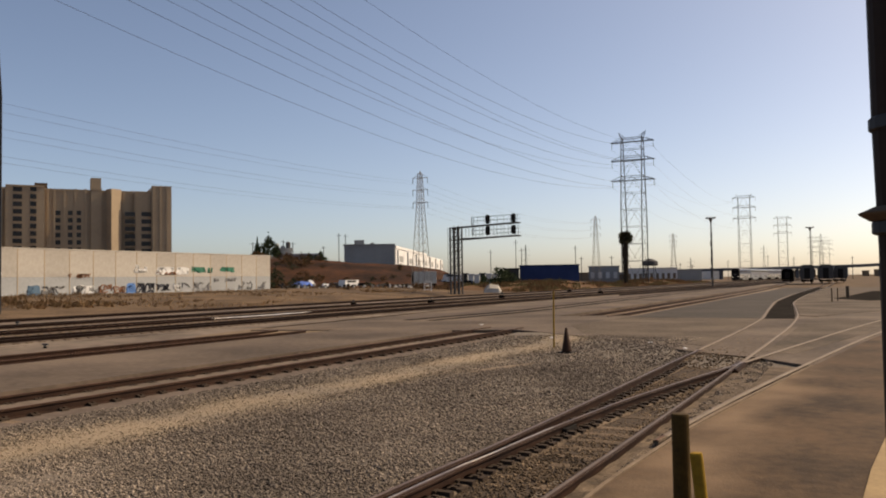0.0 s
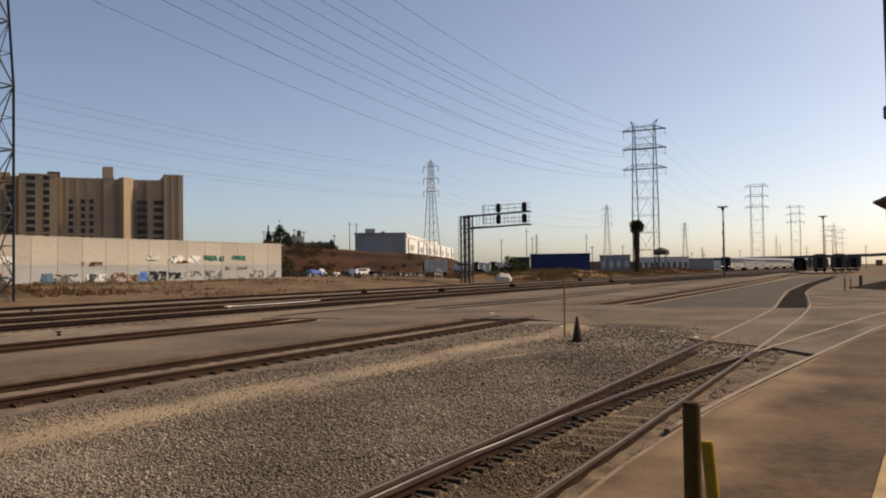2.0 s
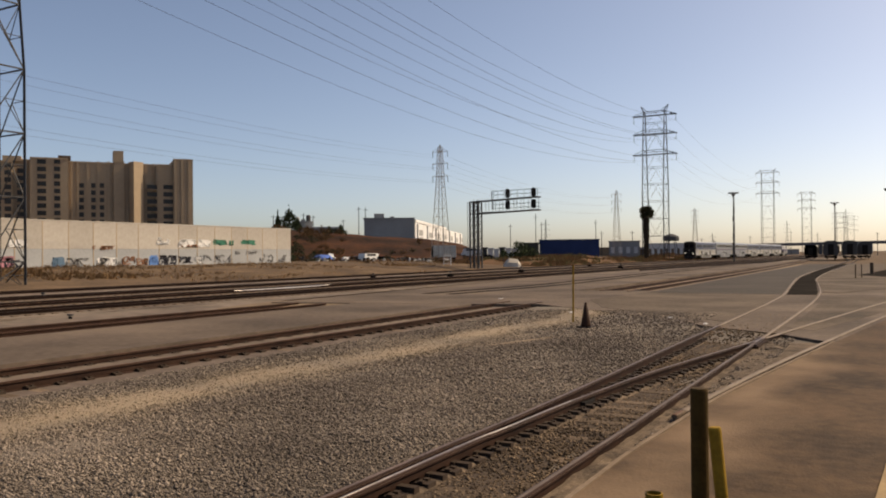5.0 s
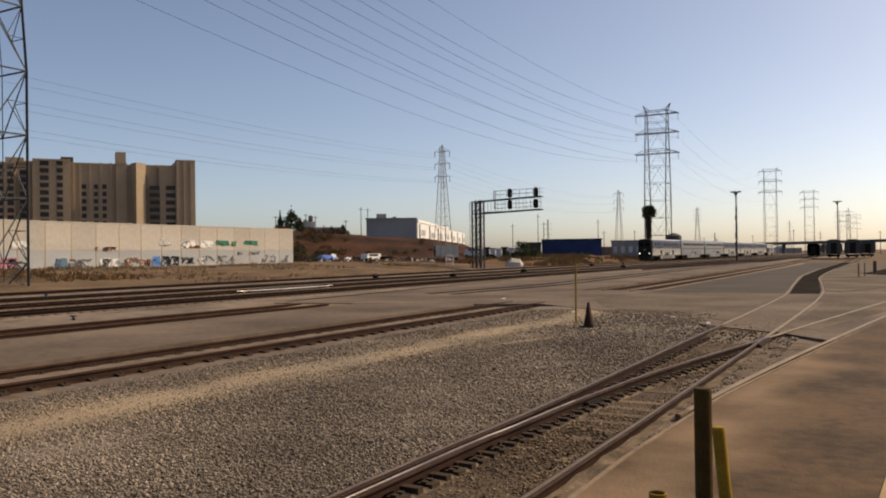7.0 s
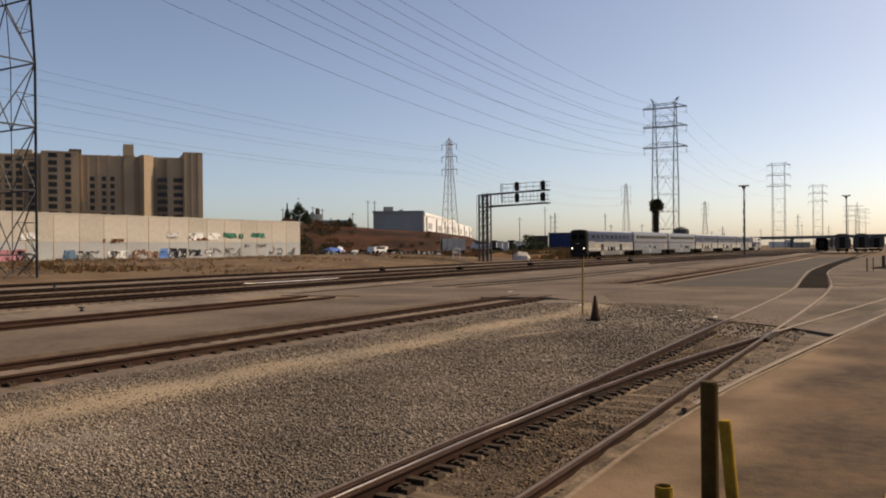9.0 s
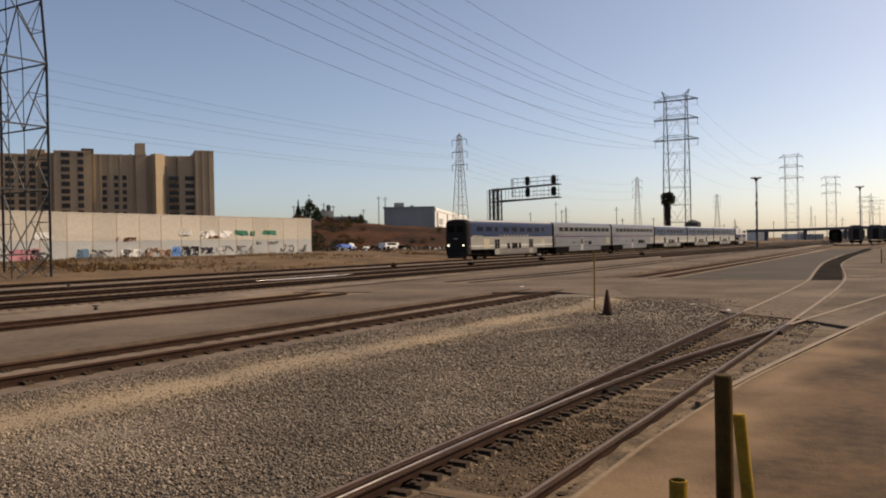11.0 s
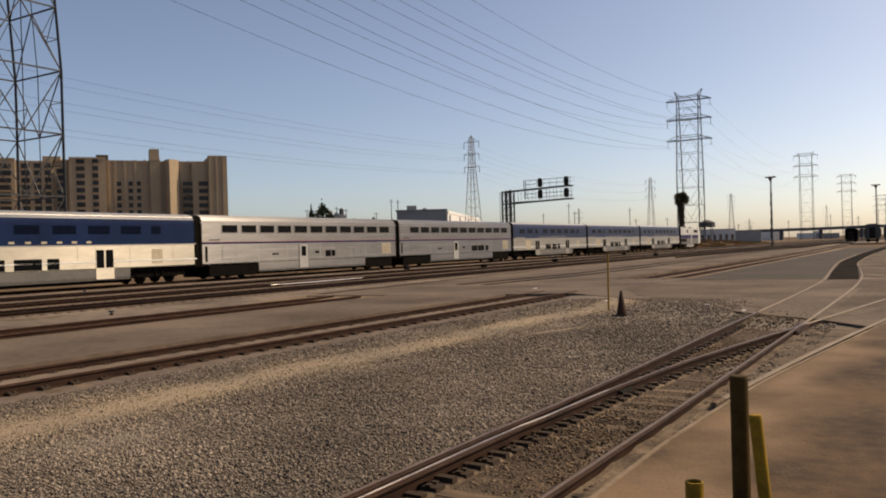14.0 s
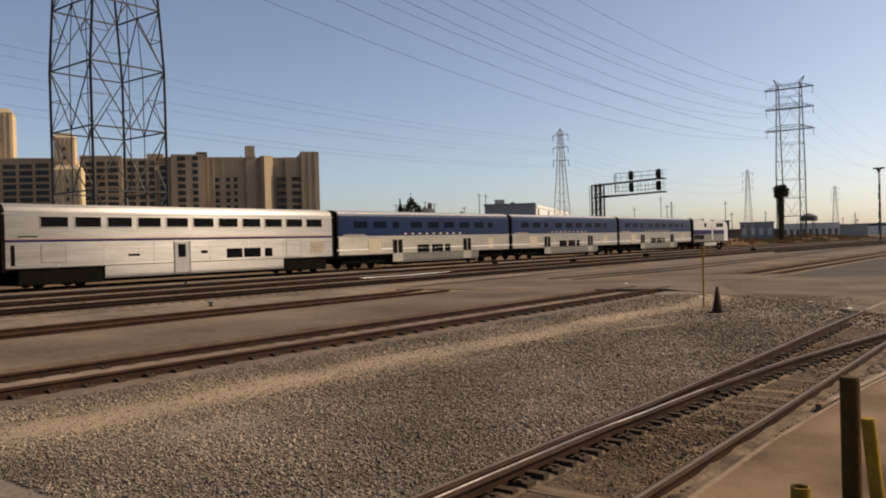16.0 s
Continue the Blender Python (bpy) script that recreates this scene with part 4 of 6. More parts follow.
        for a, b in zip(rings, rings[1:]):
            for i in range(nn):
                bm.faces.new((a[i], a[(i + 1) % nn], b[(i + 1) % nn], b[i]))
        bm.faces.new(rings[0][::-1])
        bm.faces.new(rings[-1])
        face = part("cab_front", bm, M_BLACK, c, "black rounded cab end", smooth=False)
        bm = bmesh.new()
        for s in (-1, 1):
            box(bm, s * 0.62 - 0.42, s * 0.62 + 0.42, -H - 0.52, -H - 0.47, 3.35, 4.1)
        part("windscreen", bm, M_GLASS, face)
        for x, z in ((-1.05, 1.75), (1.05, 1.75)):
            bm = bmesh.new()
            beam(bm, (x, -H - 0.44, z), (x, -H - 0.52, z), 0.11, 14)
            part("headlight", bm, M_LAMP, face, "glowing round headlight")
        bm = bmesh.new()
        box(bm, -0.28, 0.28, -H - 0.53, -H - 0.46, 2.5, 2.62)
        part("marker_plate", bm, M_ROOFGREY, face)
        bm = bmesh.new()
        v = [bm.verts.new(p) for p in ((-1.3, -H - 0.2, 0.9), (1.3, -H - 0.2, 0.9), (1.3, -H - 0.2, 0.25), (-1.3, -H - 0.2, 0.25), (-1.0, -H - 0.9, 0.85), (1.0, -H - 0.9, 0.85), (0.9, -H - 1.0, 0.2), (-0.9, -H - 1.0, 0.2))]
        for q in ((0, 1, 2, 3), (4, 5, 6, 7), (0, 1, 5, 4), (1, 2, 6, 5), (2, 3, 7, 6), (3, 0, 4, 7)):
            bm.faces.new([v[i] for i in q])
        part("pilot", bm, M_BLACK, c, "black steel pilot plate")
    ends(c, H if front else -H, H)
    return c


def locomotive():
    c = thing("locomotive", "white and blue streamlined diesel locomotive at the rear", "locomotive", group="")
    a, b = -12.8, 4.9
    bm = bmesh.new()
    hull(bm, a + 0.6, b - 2.8, 1.1, 2.3, -0.05)
    part("lower_body", bm, M_SKIRT, c, "dull silver lower body")
    bm = bmesh.new()
    hull(bm, a + 0.6, b - 2.8, 2.305, 3.0, -0.05)
    part("stripe", bm, M_NAVY, c, "dark blue waist band")
    bm = bmesh.new()
    hull(bm, a + 0.6, b - 2.8, 3.005, 4.5, -0.05)
    part("upper_body", bm, M_LOCO, c, "white upper body")
    bm = bmesh.new()
    loop = [(x - 0.05, z) for x, z in PROF if 1.0 < z < 4.6] + [(-x + 0.05, z) for x, z in PROF[::-1] if 1.0 < z < 4.6]
    rings = []
    for y, k, top in ((b - 2.8, 1, 1), (b - 1.6, 0.98, 0.97), (b - 0.6, 0.9, 0.78), (b, 0.7, 0.55)):
        rings.append([bm.verts.new((x * k, y, 1.1 + (z - 1.1) * top)) for x, z in [(1.5, 1.1)] + loop + [(-1.5, 1.1)]])
    nn = len(rings[0])
    for p, q in zip(rings, rings[1:]):
        for i in range(nn):
            bm.faces.new((p[i], p[(i + 1) % nn], q[(i + 1) % nn], q[i]))
    bm.faces.new(rings[0][::-1])
    bm.faces.new(rings[-1])
    part("nose", bm, M_LOCO, c, "sloping white cab nose")
    for y0, y1 in ((-7.2, -6.3), (-1.6, 1.6)):
        for s in (-1, 1):
            bm = bmesh.new()
            box(bm, s * 1.5 - 0.03, s * 1.5 + 0.03, y0, y1, 3.5, 4.15)
            part("window", bm, M_GLASS, c)
    boxpart("fuel_tank", (-1.35, 1.35, -7.0, -1.2, 0.35, 1.1), M_GREYWALL, c, "grey fuel tank", bevel=0.1)
    for k in range(5):
        boxpart("side_grille", (1.49, 1.53, -11.6 + k * 0.85, -10.95 + k * 0.85, 1.5, 2.2), M_TRUCK, c, "dark louvred grille")
    boxpart("side_door", (1.49, 1.52, -4.0, -3.2, 1.3, 3.6), M_ROOFGREY, c)
    boxpart("exhaust_stack", (-0.35, 0.35, -4.8, -4.0, 4.5, 4.85), M_TRUCK, c, bevel=0.04)
    boxpart("roof_horn", (-0.3, 0.3, 0.4, 0.8, 4.45, 4.75), M_TRUCK, c)
    boxpart("roof_fans", (-0.8, 0.8, -11, -6, 4.5, 4.75), M_ROOFGREY, c, bevel=0.08)
    for y in (-9.6, 1.4):
        truck(c, y)
    ends(c, a + 0.6, a + 0.6)
    return c


SIL1 = [(14.4, 15.15, 1.42, 1.98), (15.25, 15.75, 1.42, 1.98)]
SIL2 = [(15.1, 16.45, 1.38, 2.03), (16.6, 18.1, 1.38, 2.03), (18.5, 19.2, 1.38, 2.0)]
cab_car = blue_car(True, "blue and off-white double-deck cab car leading the train")
silver_a = silver_car(SIL1, "double-deck stainless steel passenger car with navy stripe")
silver_b = silver_car(SIL2, "double-deck stainless steel passenger car with navy stripe")
blue_a = blue_car(False, "blue and off-white double-deck passenger car")
blue_b = copy_thing(blue_a, pose(0, 0, 0))
blue_c = copy_thing(blue_a, pose(0, 0, 0))
engine = locomotive()
TRAIN = [cab_car, silver_a, silver_b, blue_a, blue_b, blue_c, engine]


def train_pose(i, t):
    y = 50.217 - 23.16 * (t - 12.5) - 0.0865 * (t - 12.5) ** 2 + 25.91 * i + 12.95
    slope = (-0.393 + 2 * 0.605 * y / 100) / 100
    return pose(train_x(y) - 1.55, y, 0.012, 0, 0, -math.degrees(math.atan(slope)))


def motions():
    for i, c in enumerate(TRAIN):
        walk(c, [(k * 0.5, train_pose(i, k * 0.5)) for k in range(33)])


# ---- transmission line ----
# sunlit paleness of the slender towers is put into this steel colour
M_LITSTEEL = mat("sunlit_pale_steel", (0.36, 0.32, 0.27), 0.7, metal=0.2, col2=(0.25, 0.22, 0.185), scale=0.6, fine=8)


def braced_panels(bar, half, zs, r, web, flip):
    """Girts, vee braces, posts and short redundants between the legs of a lattice tower; half(z) gives both half widths."""
    cs = ((-1, -1), (1, -1), (1, 1), (-1, 1))
    for za, zb in zip(zs, zs[1:]):
        (ax, ay), (bx, by) = half(za), half(zb)
        for i in range(4):
            c, d = cs[i], cs[(i + 1) % 4]
            q0, q1 = Vector((c[0] * ax, c[1] * ay, za)), Vector((d[0] * ax, d[1] * ay, za))
            t0, t1 = Vector((c[0] * bx, c[1] * by, zb)), Vector((d[0] * bx, d[1] * by, zb))
            low, top = (q0 + q1) / 2, (t0 + t1) / 2
            bar("girt", t0, t1, r * 0.62 * web)
            a0, a1, node = (t0, t1, low) if zb <= flip + 0.1 else (q0, q1, top)
            bar("brace", a0, node, r * 0.42 * web)
            bar("brace", a1, node, r * 0.42 * web)
            if web < 0.8:
                continue
            bar("post", low, top, r * 0.36)
            for e0, q, t in ((a0, q0, t0), (a1, q1, t1)):
                m = (e0 + node) / 2
                bar("redundant", (q + t) / 2, m, r * 0.28)
                bar("redundant", q if e0 == t else t, m, r * 0.28)


def portal_pylon(label, x, y, a, b, kink, height, arms, reach, rings, r, near=False, web=1.0):
    """Lattice tower of constant width across the line whose depth narrows above the kink; crossarms reach out along x."""
    p = thing("transmission_pylon", label, "pylon", pose(x, y, -0.3))
    top = 1.15

    def half(z):
        return a, b + (top - b) * max(0.0, (z - kink) / (height - kink))
    for sx in (-1, 1):
        for sy in (-1, 1):
            bm = bmesh.new()
            k = Vector((sx * a, sy * b, kink))
            beam(bm, (sx * a, sy * b, 0), k, r)
            beam(bm, k, (sx * a, sy * top, height), r, 4, r * 0.8)
            part("leg", bm, M_STEEL, p)
    fine = bmesh.new()

    def bar(name, u, v, rr):
        if not near or name == "redundant":
            beam(fine, u, v, rr)
            return
        bm = bmesh.new()
        beam(bm, u, v, rr)
        part(name, bm, M_STEEL, p)
    braced_panels(bar, half, rings, r, web, kink)
    tagged(part("bracing", fine, M_STEEL, p), kind="stuff")
    for za in arms:
        bm = bmesh.new()
        h = half(za)[1]
        for s in (-1, 1):
            beam(bm, (-reach, s * h * 0.5, za), (reach, s * h * 0.5, za), r * 0.75)
            beam(bm, (-a, s * h, za + 1.1), (a, s * h, za + 1.1), r * 0.7)
            for e in (-1, 1):
                beam(bm, (e * a, s * h, za + 1.1), (e * reach, s * h * 0.5, za), r * 0.5)
                beam(bm, (e * (a + reach) / 2, s * h * 0.7, za), (e * (a + reach) / 2, s * h * 0.75, za + 0.5), r * 0.4)
        for k in range(-5, 6):
            beam(bm, (k * reach / 5, -h * 0.5, za), (k * reach / 5, h * 0.5, za), r * 0.4)
        arm = part("crossarm", bm, M_STEEL, p)
        for e in (-1, 1):
            bm = bmesh.new()
            for k in range(6):
                lathe(bm, [(0.05, 0), (0.13, 0.05), (0.05, 0.1)], 8, (e * reach * 0.97, 0, za - 0.3 - 0.3 * k))
            beam(bm, (e * reach * 0.97, 0, za), (e * reach * 0.97, 0, za - 2.1), 0.045)
            part("insulator", bm, M_DARKSTEEL, arm)
    for sx in (-1, 1):
        bm = bmesh.new()
        for sy in (-1, 1):
            beam(bm, (sx * a, sy * top, height), (sx * (a + 1.0), 0, height + 1.9), r * 0.6)
            beam(bm, (sx * (a - 1.2), sy * top, height), (sx * (a + 1.0), 0, height + 1.9), r * 0.45)
        part("earth_wire_horn", bm, M_STEEL, p)
    return p


def slender_pylon(label, x, y, z0, base, height, arms, reach, r, material, panels=11):
    """Narrow square tower that tapers to the lowest of its short crossarms and runs up straight above it."""
    p = thing("transmission_pylon", label, "pylon", pose(x, y, z0))
    waist = min(arms) - 0.5

    def half(z):
        w = base + (0.58 - base) * min(1.0, z / waist) - 0.25 * max(0.0, (z - waist) / (height - waist))
        return w, w
    for sx in (-1, 1):
        for sy in (-1, 1):
            bm = bmesh.new()
            for za, zb in ((0, waist), (waist, height)):
                ha, hb = half(za)[0], half(zb)[0]
                beam(bm, (sx * ha, sy * ha, za), (sx * hb, sy * hb, zb), r)
            part("leg", bm, material, p)
    fine = bmesh.new()
    zs = [waist * (1 - (1 - k / panels) ** 1.35) for k in range(panels + 1)] + list(np.linspace(waist, height, 6))[1:]
    braced_panels(lambda name, u, v, rr: beam(fine, u, v, rr), half, [float(z) for z in zs], r, 0.75, height)
    tagged(part("bracing", fine, material, p), kind="stuff")
    for za in arms:
        bm = bmesh.new()
        h = half(za)[0]
        for s in (-1, 1):
            beam(bm, (-reach, 0, za), (0, s * h, za), r * 0.6)
            beam(bm, (reach, 0, za), (0, s * h, za), r * 0.6)
            beam(bm, (s * reach, 0, za), (s * h, 0, za + 0.7), r * 0.5)
        beam(bm, (-reach, 0, za), (reach, 0, za), r * 0.8)
        arm = part("crossarm", bm, material, p)
        for e in (-1, 1):
            bm = bmesh.new()
            beam(bm, (e * reach * 0.95, 0, za), (e * reach * 0.95, 0, za - 1.1), 0.05, 6)
            part("insulator", bm, M_DARKSTEEL, arm)
    bm = bmesh.new()
    lathe(bm, [(0.3, height - 0.1), (0.06, height + 0.5)], 4)
    part("peak", bm, material, p)
    return p


NEAR = (-62.66, 36.07)
SECOND = (-58.8, 235.8)
ARMS = (31.2, 37.2, 42.7)
portal_pylon("tall grey steel lattice pylon beside the main line", *NEAR, 3.2, 3.24, 17.3, 47.5, (34.2, 40.2, 46.2), 6.4, [0, 2.1, 7.2, 12.25, 17.33, 22.38, 27.4, 32.4, 37.4, 42.4, 47.5], 0.125, near=True)
portal_pylon("tall grey steel lattice pylon with three crossarms", *SECOND, 3.05, 3.25, 19.0, 43.8, ARMS, 6.35, [0, 7.2, 12.3, 17.4, 22.5, 27.4, 32.3, 37.2, 40.5, 43.8], 0.15, web=0.7)
portal_pylon("distant grey steel lattice pylon with three crossarms", -54.9, 461.7, 3.05, 3.2, 19.0, 44.9, (33.7, 39.5, 44.9), 6.0, [0, 5, 10, 15, 20, 27, 33.7, 39.5, 44.9], 0.11, web=0.6)
portal_pylon("distant grey steel lattice pylon with three crossarms", -48.8, 628.1, 3.05, 3.2, 19.0, 43.6, (32.8, 38.5, 43.6), 6.2, [0, 5, 10, 15, 20, 26, 32.8, 38.5, 43.6], 0.11, web=0.6)
for az, d, h in ((-2.49, 960, 42.5), (-1.88, 1060, 42.5)):
    xx, yy = polar(az, d)
    portal_pylon("far hazy lattice pylon on the skyline", xx, yy, 3.4, 3.2, 19, h, (h - 16, h - 10, h - 4, h), 8, [0, 8, 16, 24, 32, h], 0.11, web=0.6)
for az, d, h, w in ((-2.17, 930, 45, 1.5), (-5.63, 1100, 40, 2.6), (-3.82, 1250, 28, 3.0), (-21.6, 760, 34, 1.8), (-10.3, 900, 22, 2.0)):
    xx, yy = polar(az, d)
    slender_pylon("far hazy lattice pylon on the skyline", xx, yy, 0, w, h, (h - 14, h - 9, h - 4), 7 if az > -3 else 4, 0.1, M_STEEL, 6)
# second, lighter line further off
S_ARMS = (17.4, 19.9, 22.3)
SLIM = [polar(-29.08, 157), polar(-16.66, 282), polar(-11.42, 410)]
for (xx, yy), base, r in zip(SLIM, (1.55, 1.4, 1.6), (0.062, 0.06, 0.075)):
    slender_pylon("slender pale lattice pylon with three short crossarms", xx, yy, 0.0, base, 23.2, S_ARMS, 1.75, r, M_LITSTEEL)


def wire(a, b, sag, r):
    bm = bmesh.new()
    a, b = Vector(a), Vector(b)
    rings = []
    for k in range(41):
        t = k / 40
        q = a.lerp(b, t)
        q.z -= sag * 4 * t * (1 - t)
        rings.append([bm.verts.new(q + Vector((r * math.cos(j * 2.094), 0, r * math.sin(j * 2.094)))) for j in range(3)])
    for c, d in zip(rings, rings[1:]):
        for j in range(3):
            bm.faces.new((c[j], c[(j + 1) % 3], d[(j + 1) % 3], d[j]))
    single("power_line", bm, M_WIRE, "thin dark overhead power line", "power line", group="wires of the transmission line")


# place across the line, height on the near pylon, height on the next one, sag
for dx, za, zb, sag in ((-6.3, 31.8, 29.0, 5.9), (6.3, 28.6, 29.0, 6.6), (-6.3, 37.6, 35.0, 6.1), (6.3, 31.9, 29.2, 5.9), (6.3, 34.0, 35.0, 7.4), (6.3, 35.3, 35.2, 5.9), (6.3, 37.9, 35.4, 6.4), (6.3, 39.5, 40.5, 7.6), (6.3, 44.2, 40.7, 6.7)):
    wire((NEAR[0] + dx, NEAR[1], za), (SECOND[0] + dx, SECOND[1], zb), sag, 0.026)
for za, zb in ((29.0, 31.6), (35.0, 37.4), (40.5, 42.8)):
    for s in (-1, 1):
        wire((SECOND[0] + s * 6.2, SECOND[1], za), (-54.9 + s * 6.1, 461.7, zb), 7.5, 0.018)
for za in S_ARMS:
    for s in (-1, 1):
        wire((-67.0 + s * 1.7, -22, za - 0.6), (SLIM[0][0] + s * 1.7, SLIM[0][1], za - 1.1), 2.6, 0.012)
        wire((SLIM[0][0] + s * 1.7, SLIM[0][1], za - 1.1), (SLIM[1][0] + s * 1.7, SLIM[1][1], za - 1.1), 2.6, 0.012)


# ---- signal bridge ----
def signal_bridge():
    y = 113.0
    g = thing("signal_bridge", "dark steel cantilever signal bridge over the main line", "signal bridge", pose(-56.1, y, -0.25))
    for sx, sy in ((-1.15, -0.5), (-0.4, -0.5), (0.35, -0.5), (-1.15, 0.6), (0.35, 0.6), (-0.4, 0.6)):
        bm = bmesh.new()
        beam(bm, (sx, sy, 0), (sx, sy, 10.5), 0.13, 6)
        part("post", bm, M_DARKSTEEL, g)
    bm = bmesh.new()
    for sx in (-1.75, -1.45):
        beam(bm, (sx, -0.2, 0), (sx, -0.2, 10.6), 0.035)
    for k in range(28):
        beam(bm, (-1.75, -0.2, 0.4 + k * 0.37), (-1.45, -0.2, 0.4 + k * 0.37), 0.025)
    part("ladder", bm, M_STEEL, g, "thin grey access ladder")
    for sy in (-0.5, 0.6):
        bm = bmesh.new()
        for k in range(9):
            z = 0.6 + k * 1.15
            beam(bm, (-1.15, sy, z), (-0.4, sy, z + 1.1), 0.05)
            beam(bm, (-0.4, sy, z), (0.35, sy, z + 1.1), 0.05)
            beam(bm, (-1.15, sy, z), (0.35, sy, z), 0.05)
        part("mast_bracing", bm, M_DARKSTEEL, g)
    for sy in (-0.5, 0.6):
        for z0, z1 in ((8.62, 8.98), (10.55, 10.95)):
            bm = bmesh.new()
            beam(bm, (-1.3, sy, z0), (10.4, sy, z1), 0.095, 6)
            part("arm_chord", bm, M_DARKSTEEL, g)
    bm = bmesh.new()
    for k in range(9):
        x = 0.4 + k * 1.2
        for sy in (-0.5, 0.6):
            beam(bm, (x, sy, 8.75), (x, sy, 10.8), 0.03)
    for z in (9.4, 10.0, 11.5, 12.1):
        beam(bm, (2.6, -0.5, z), (10.4, -0.5, z + 0.1), 0.025)
        beam(bm, (2.6, 0.6, z), (10.4, 0.6, z + 0.1), 0.025)
    for k in range(8):
        beam(bm, (2.6 + k * 1.1, -0.5, 10.7), (2.6 + k * 1.1, -0.5, 12.1), 0.025)
    for k in range(5):
        beam(bm, (2.4 + 0.1 * k, 0, 9.3), (2.4 + 0.1 * k, 0, 12.2), 0.02)
    part("walkway_rail", bm, M_STEEL, g, "thin grey walkway railing")
    bm = bmesh.new()
    box(bm, 0.2, 10.4, -0.5, 0.6, 8.84, 8.9)
    part("walkway", bm, M_DARKSTEEL, g)
    for x in (5.5, 9.8):
        for z in (9.0, 10.75):
            bm = bmesh.new()
            rim = [(x + 0.37 * math.cos(q), z + 0.85 + math.copysign(0.34, math.sin(q)) + 0.37 * math.sin(q)) for q in [6.2832 * (i + 0.5) / 20 for i in range(20)]]
            fa = [bm.verts.new((px, -0.86, pz)) for px, pz in rim]
            ba = [bm.verts.new((px, -0.76, pz)) for px, pz in rim]
            bm.faces.new(fa)
            bm.faces.new(ba[::-1])
            for i in range(20):
                bm.faces.new((fa[i], ba[i], ba[(i + 1) % 20], fa[(i + 1) % 20]))
            for k in (0.5, 0.85, 1.2):
                beam(bm, (x, -0.86, z + k), (x, -1.15, z + k), 0.13, 10)
            box(bm, x - 0.2, x + 0.2, -0.78, -0.4, z + 0.25, z + 1.4)
            bmesh.ops.recalc_face_normals(bm, faces=bm.faces[:])
            part("signal_head", bm, M_BLACK, g, "black three-lamp signal head")


signal_bridge()


# ---- trees ----
def palm():
    x, y = -57.5, 220.0
    p = thing("palm_tree", "tall fan palm with a shaggy skirt of dead fronds", "palm tree", pose(x, y, -0.4))
    rnd = random.Random(5)
    bm = bmesh.new()
    lathe(bm, [(0.6, 0), (0.5, 1), (0.42, 5), (0.4, 10), (0.4, 13.6)], 14)
    part("trunk", bm, M_TRUNK, p, smooth=True)
    bm = bmesh.new()
    for k in range(900):
        z = 1.5 + 12 * rnd.random() ** 0.8
        a = rnd.uniform(0, 6.28)
        r = 0.3 + 0.28 * (z / 13)
        dx, dy = math.cos(a), math.sin(a)
        top = Vector((dx * 0.4, dy * 0.4, z))
        tip = Vector((dx * (r + 0.35 * rnd.random()), dy * (r + 0.35 * rnd.random()), z - rnd.uniform(0.8, 1.6)))
        t = Vector((-dy, dx, 0)) * rnd.uniform(0.15, 0.3)
        v = [bm.verts.new(q) for q in (top, tip - t, tip + Vector((0, 0, -0.25)), tip + t)]
        bm.faces.new(v)
    part("dead_frond_skirt", bm, M_TRUNK, p, "brown hanging dead fronds")
    bm = bmesh.new()
    for k in range(190):
        a, e = rnd.uniform(0, 6.28), rnd.uniform(-0.9, 1.3)
        d = Vector((math.cos(a) * math.cos(e), math.sin(a) * math.cos(e), math.sin(e)))
        o = Vector((0, 0, 13.7))
        hub = o + Vector((d.x, d.y, d.z * 0.85)) * rnd.uniform(0.45, 1.55)
        beam(bm, o, hub, 0.03, 3)
        side = d.orthogonal().normalized()
        upv = d.cross(side)
        for j in range(7):
            b = (j - 3) * 0.33
            q = (d * math.cos(b) + side * math.sin(b)).normalized()
            tip = hub + q * rnd.uniform(0.75, 1.15) - Vector((0, 0, 0.25))
            w = upv * 0.02 + side * 0.13
            bm.faces.new([bm.verts.new(c) for c in (hub, (hub + tip) / 2 + w, tip, (hub + tip) / 2 - w)])
    part("crown", bm, M_FROND, p, "dark green fan leaves")


palm()


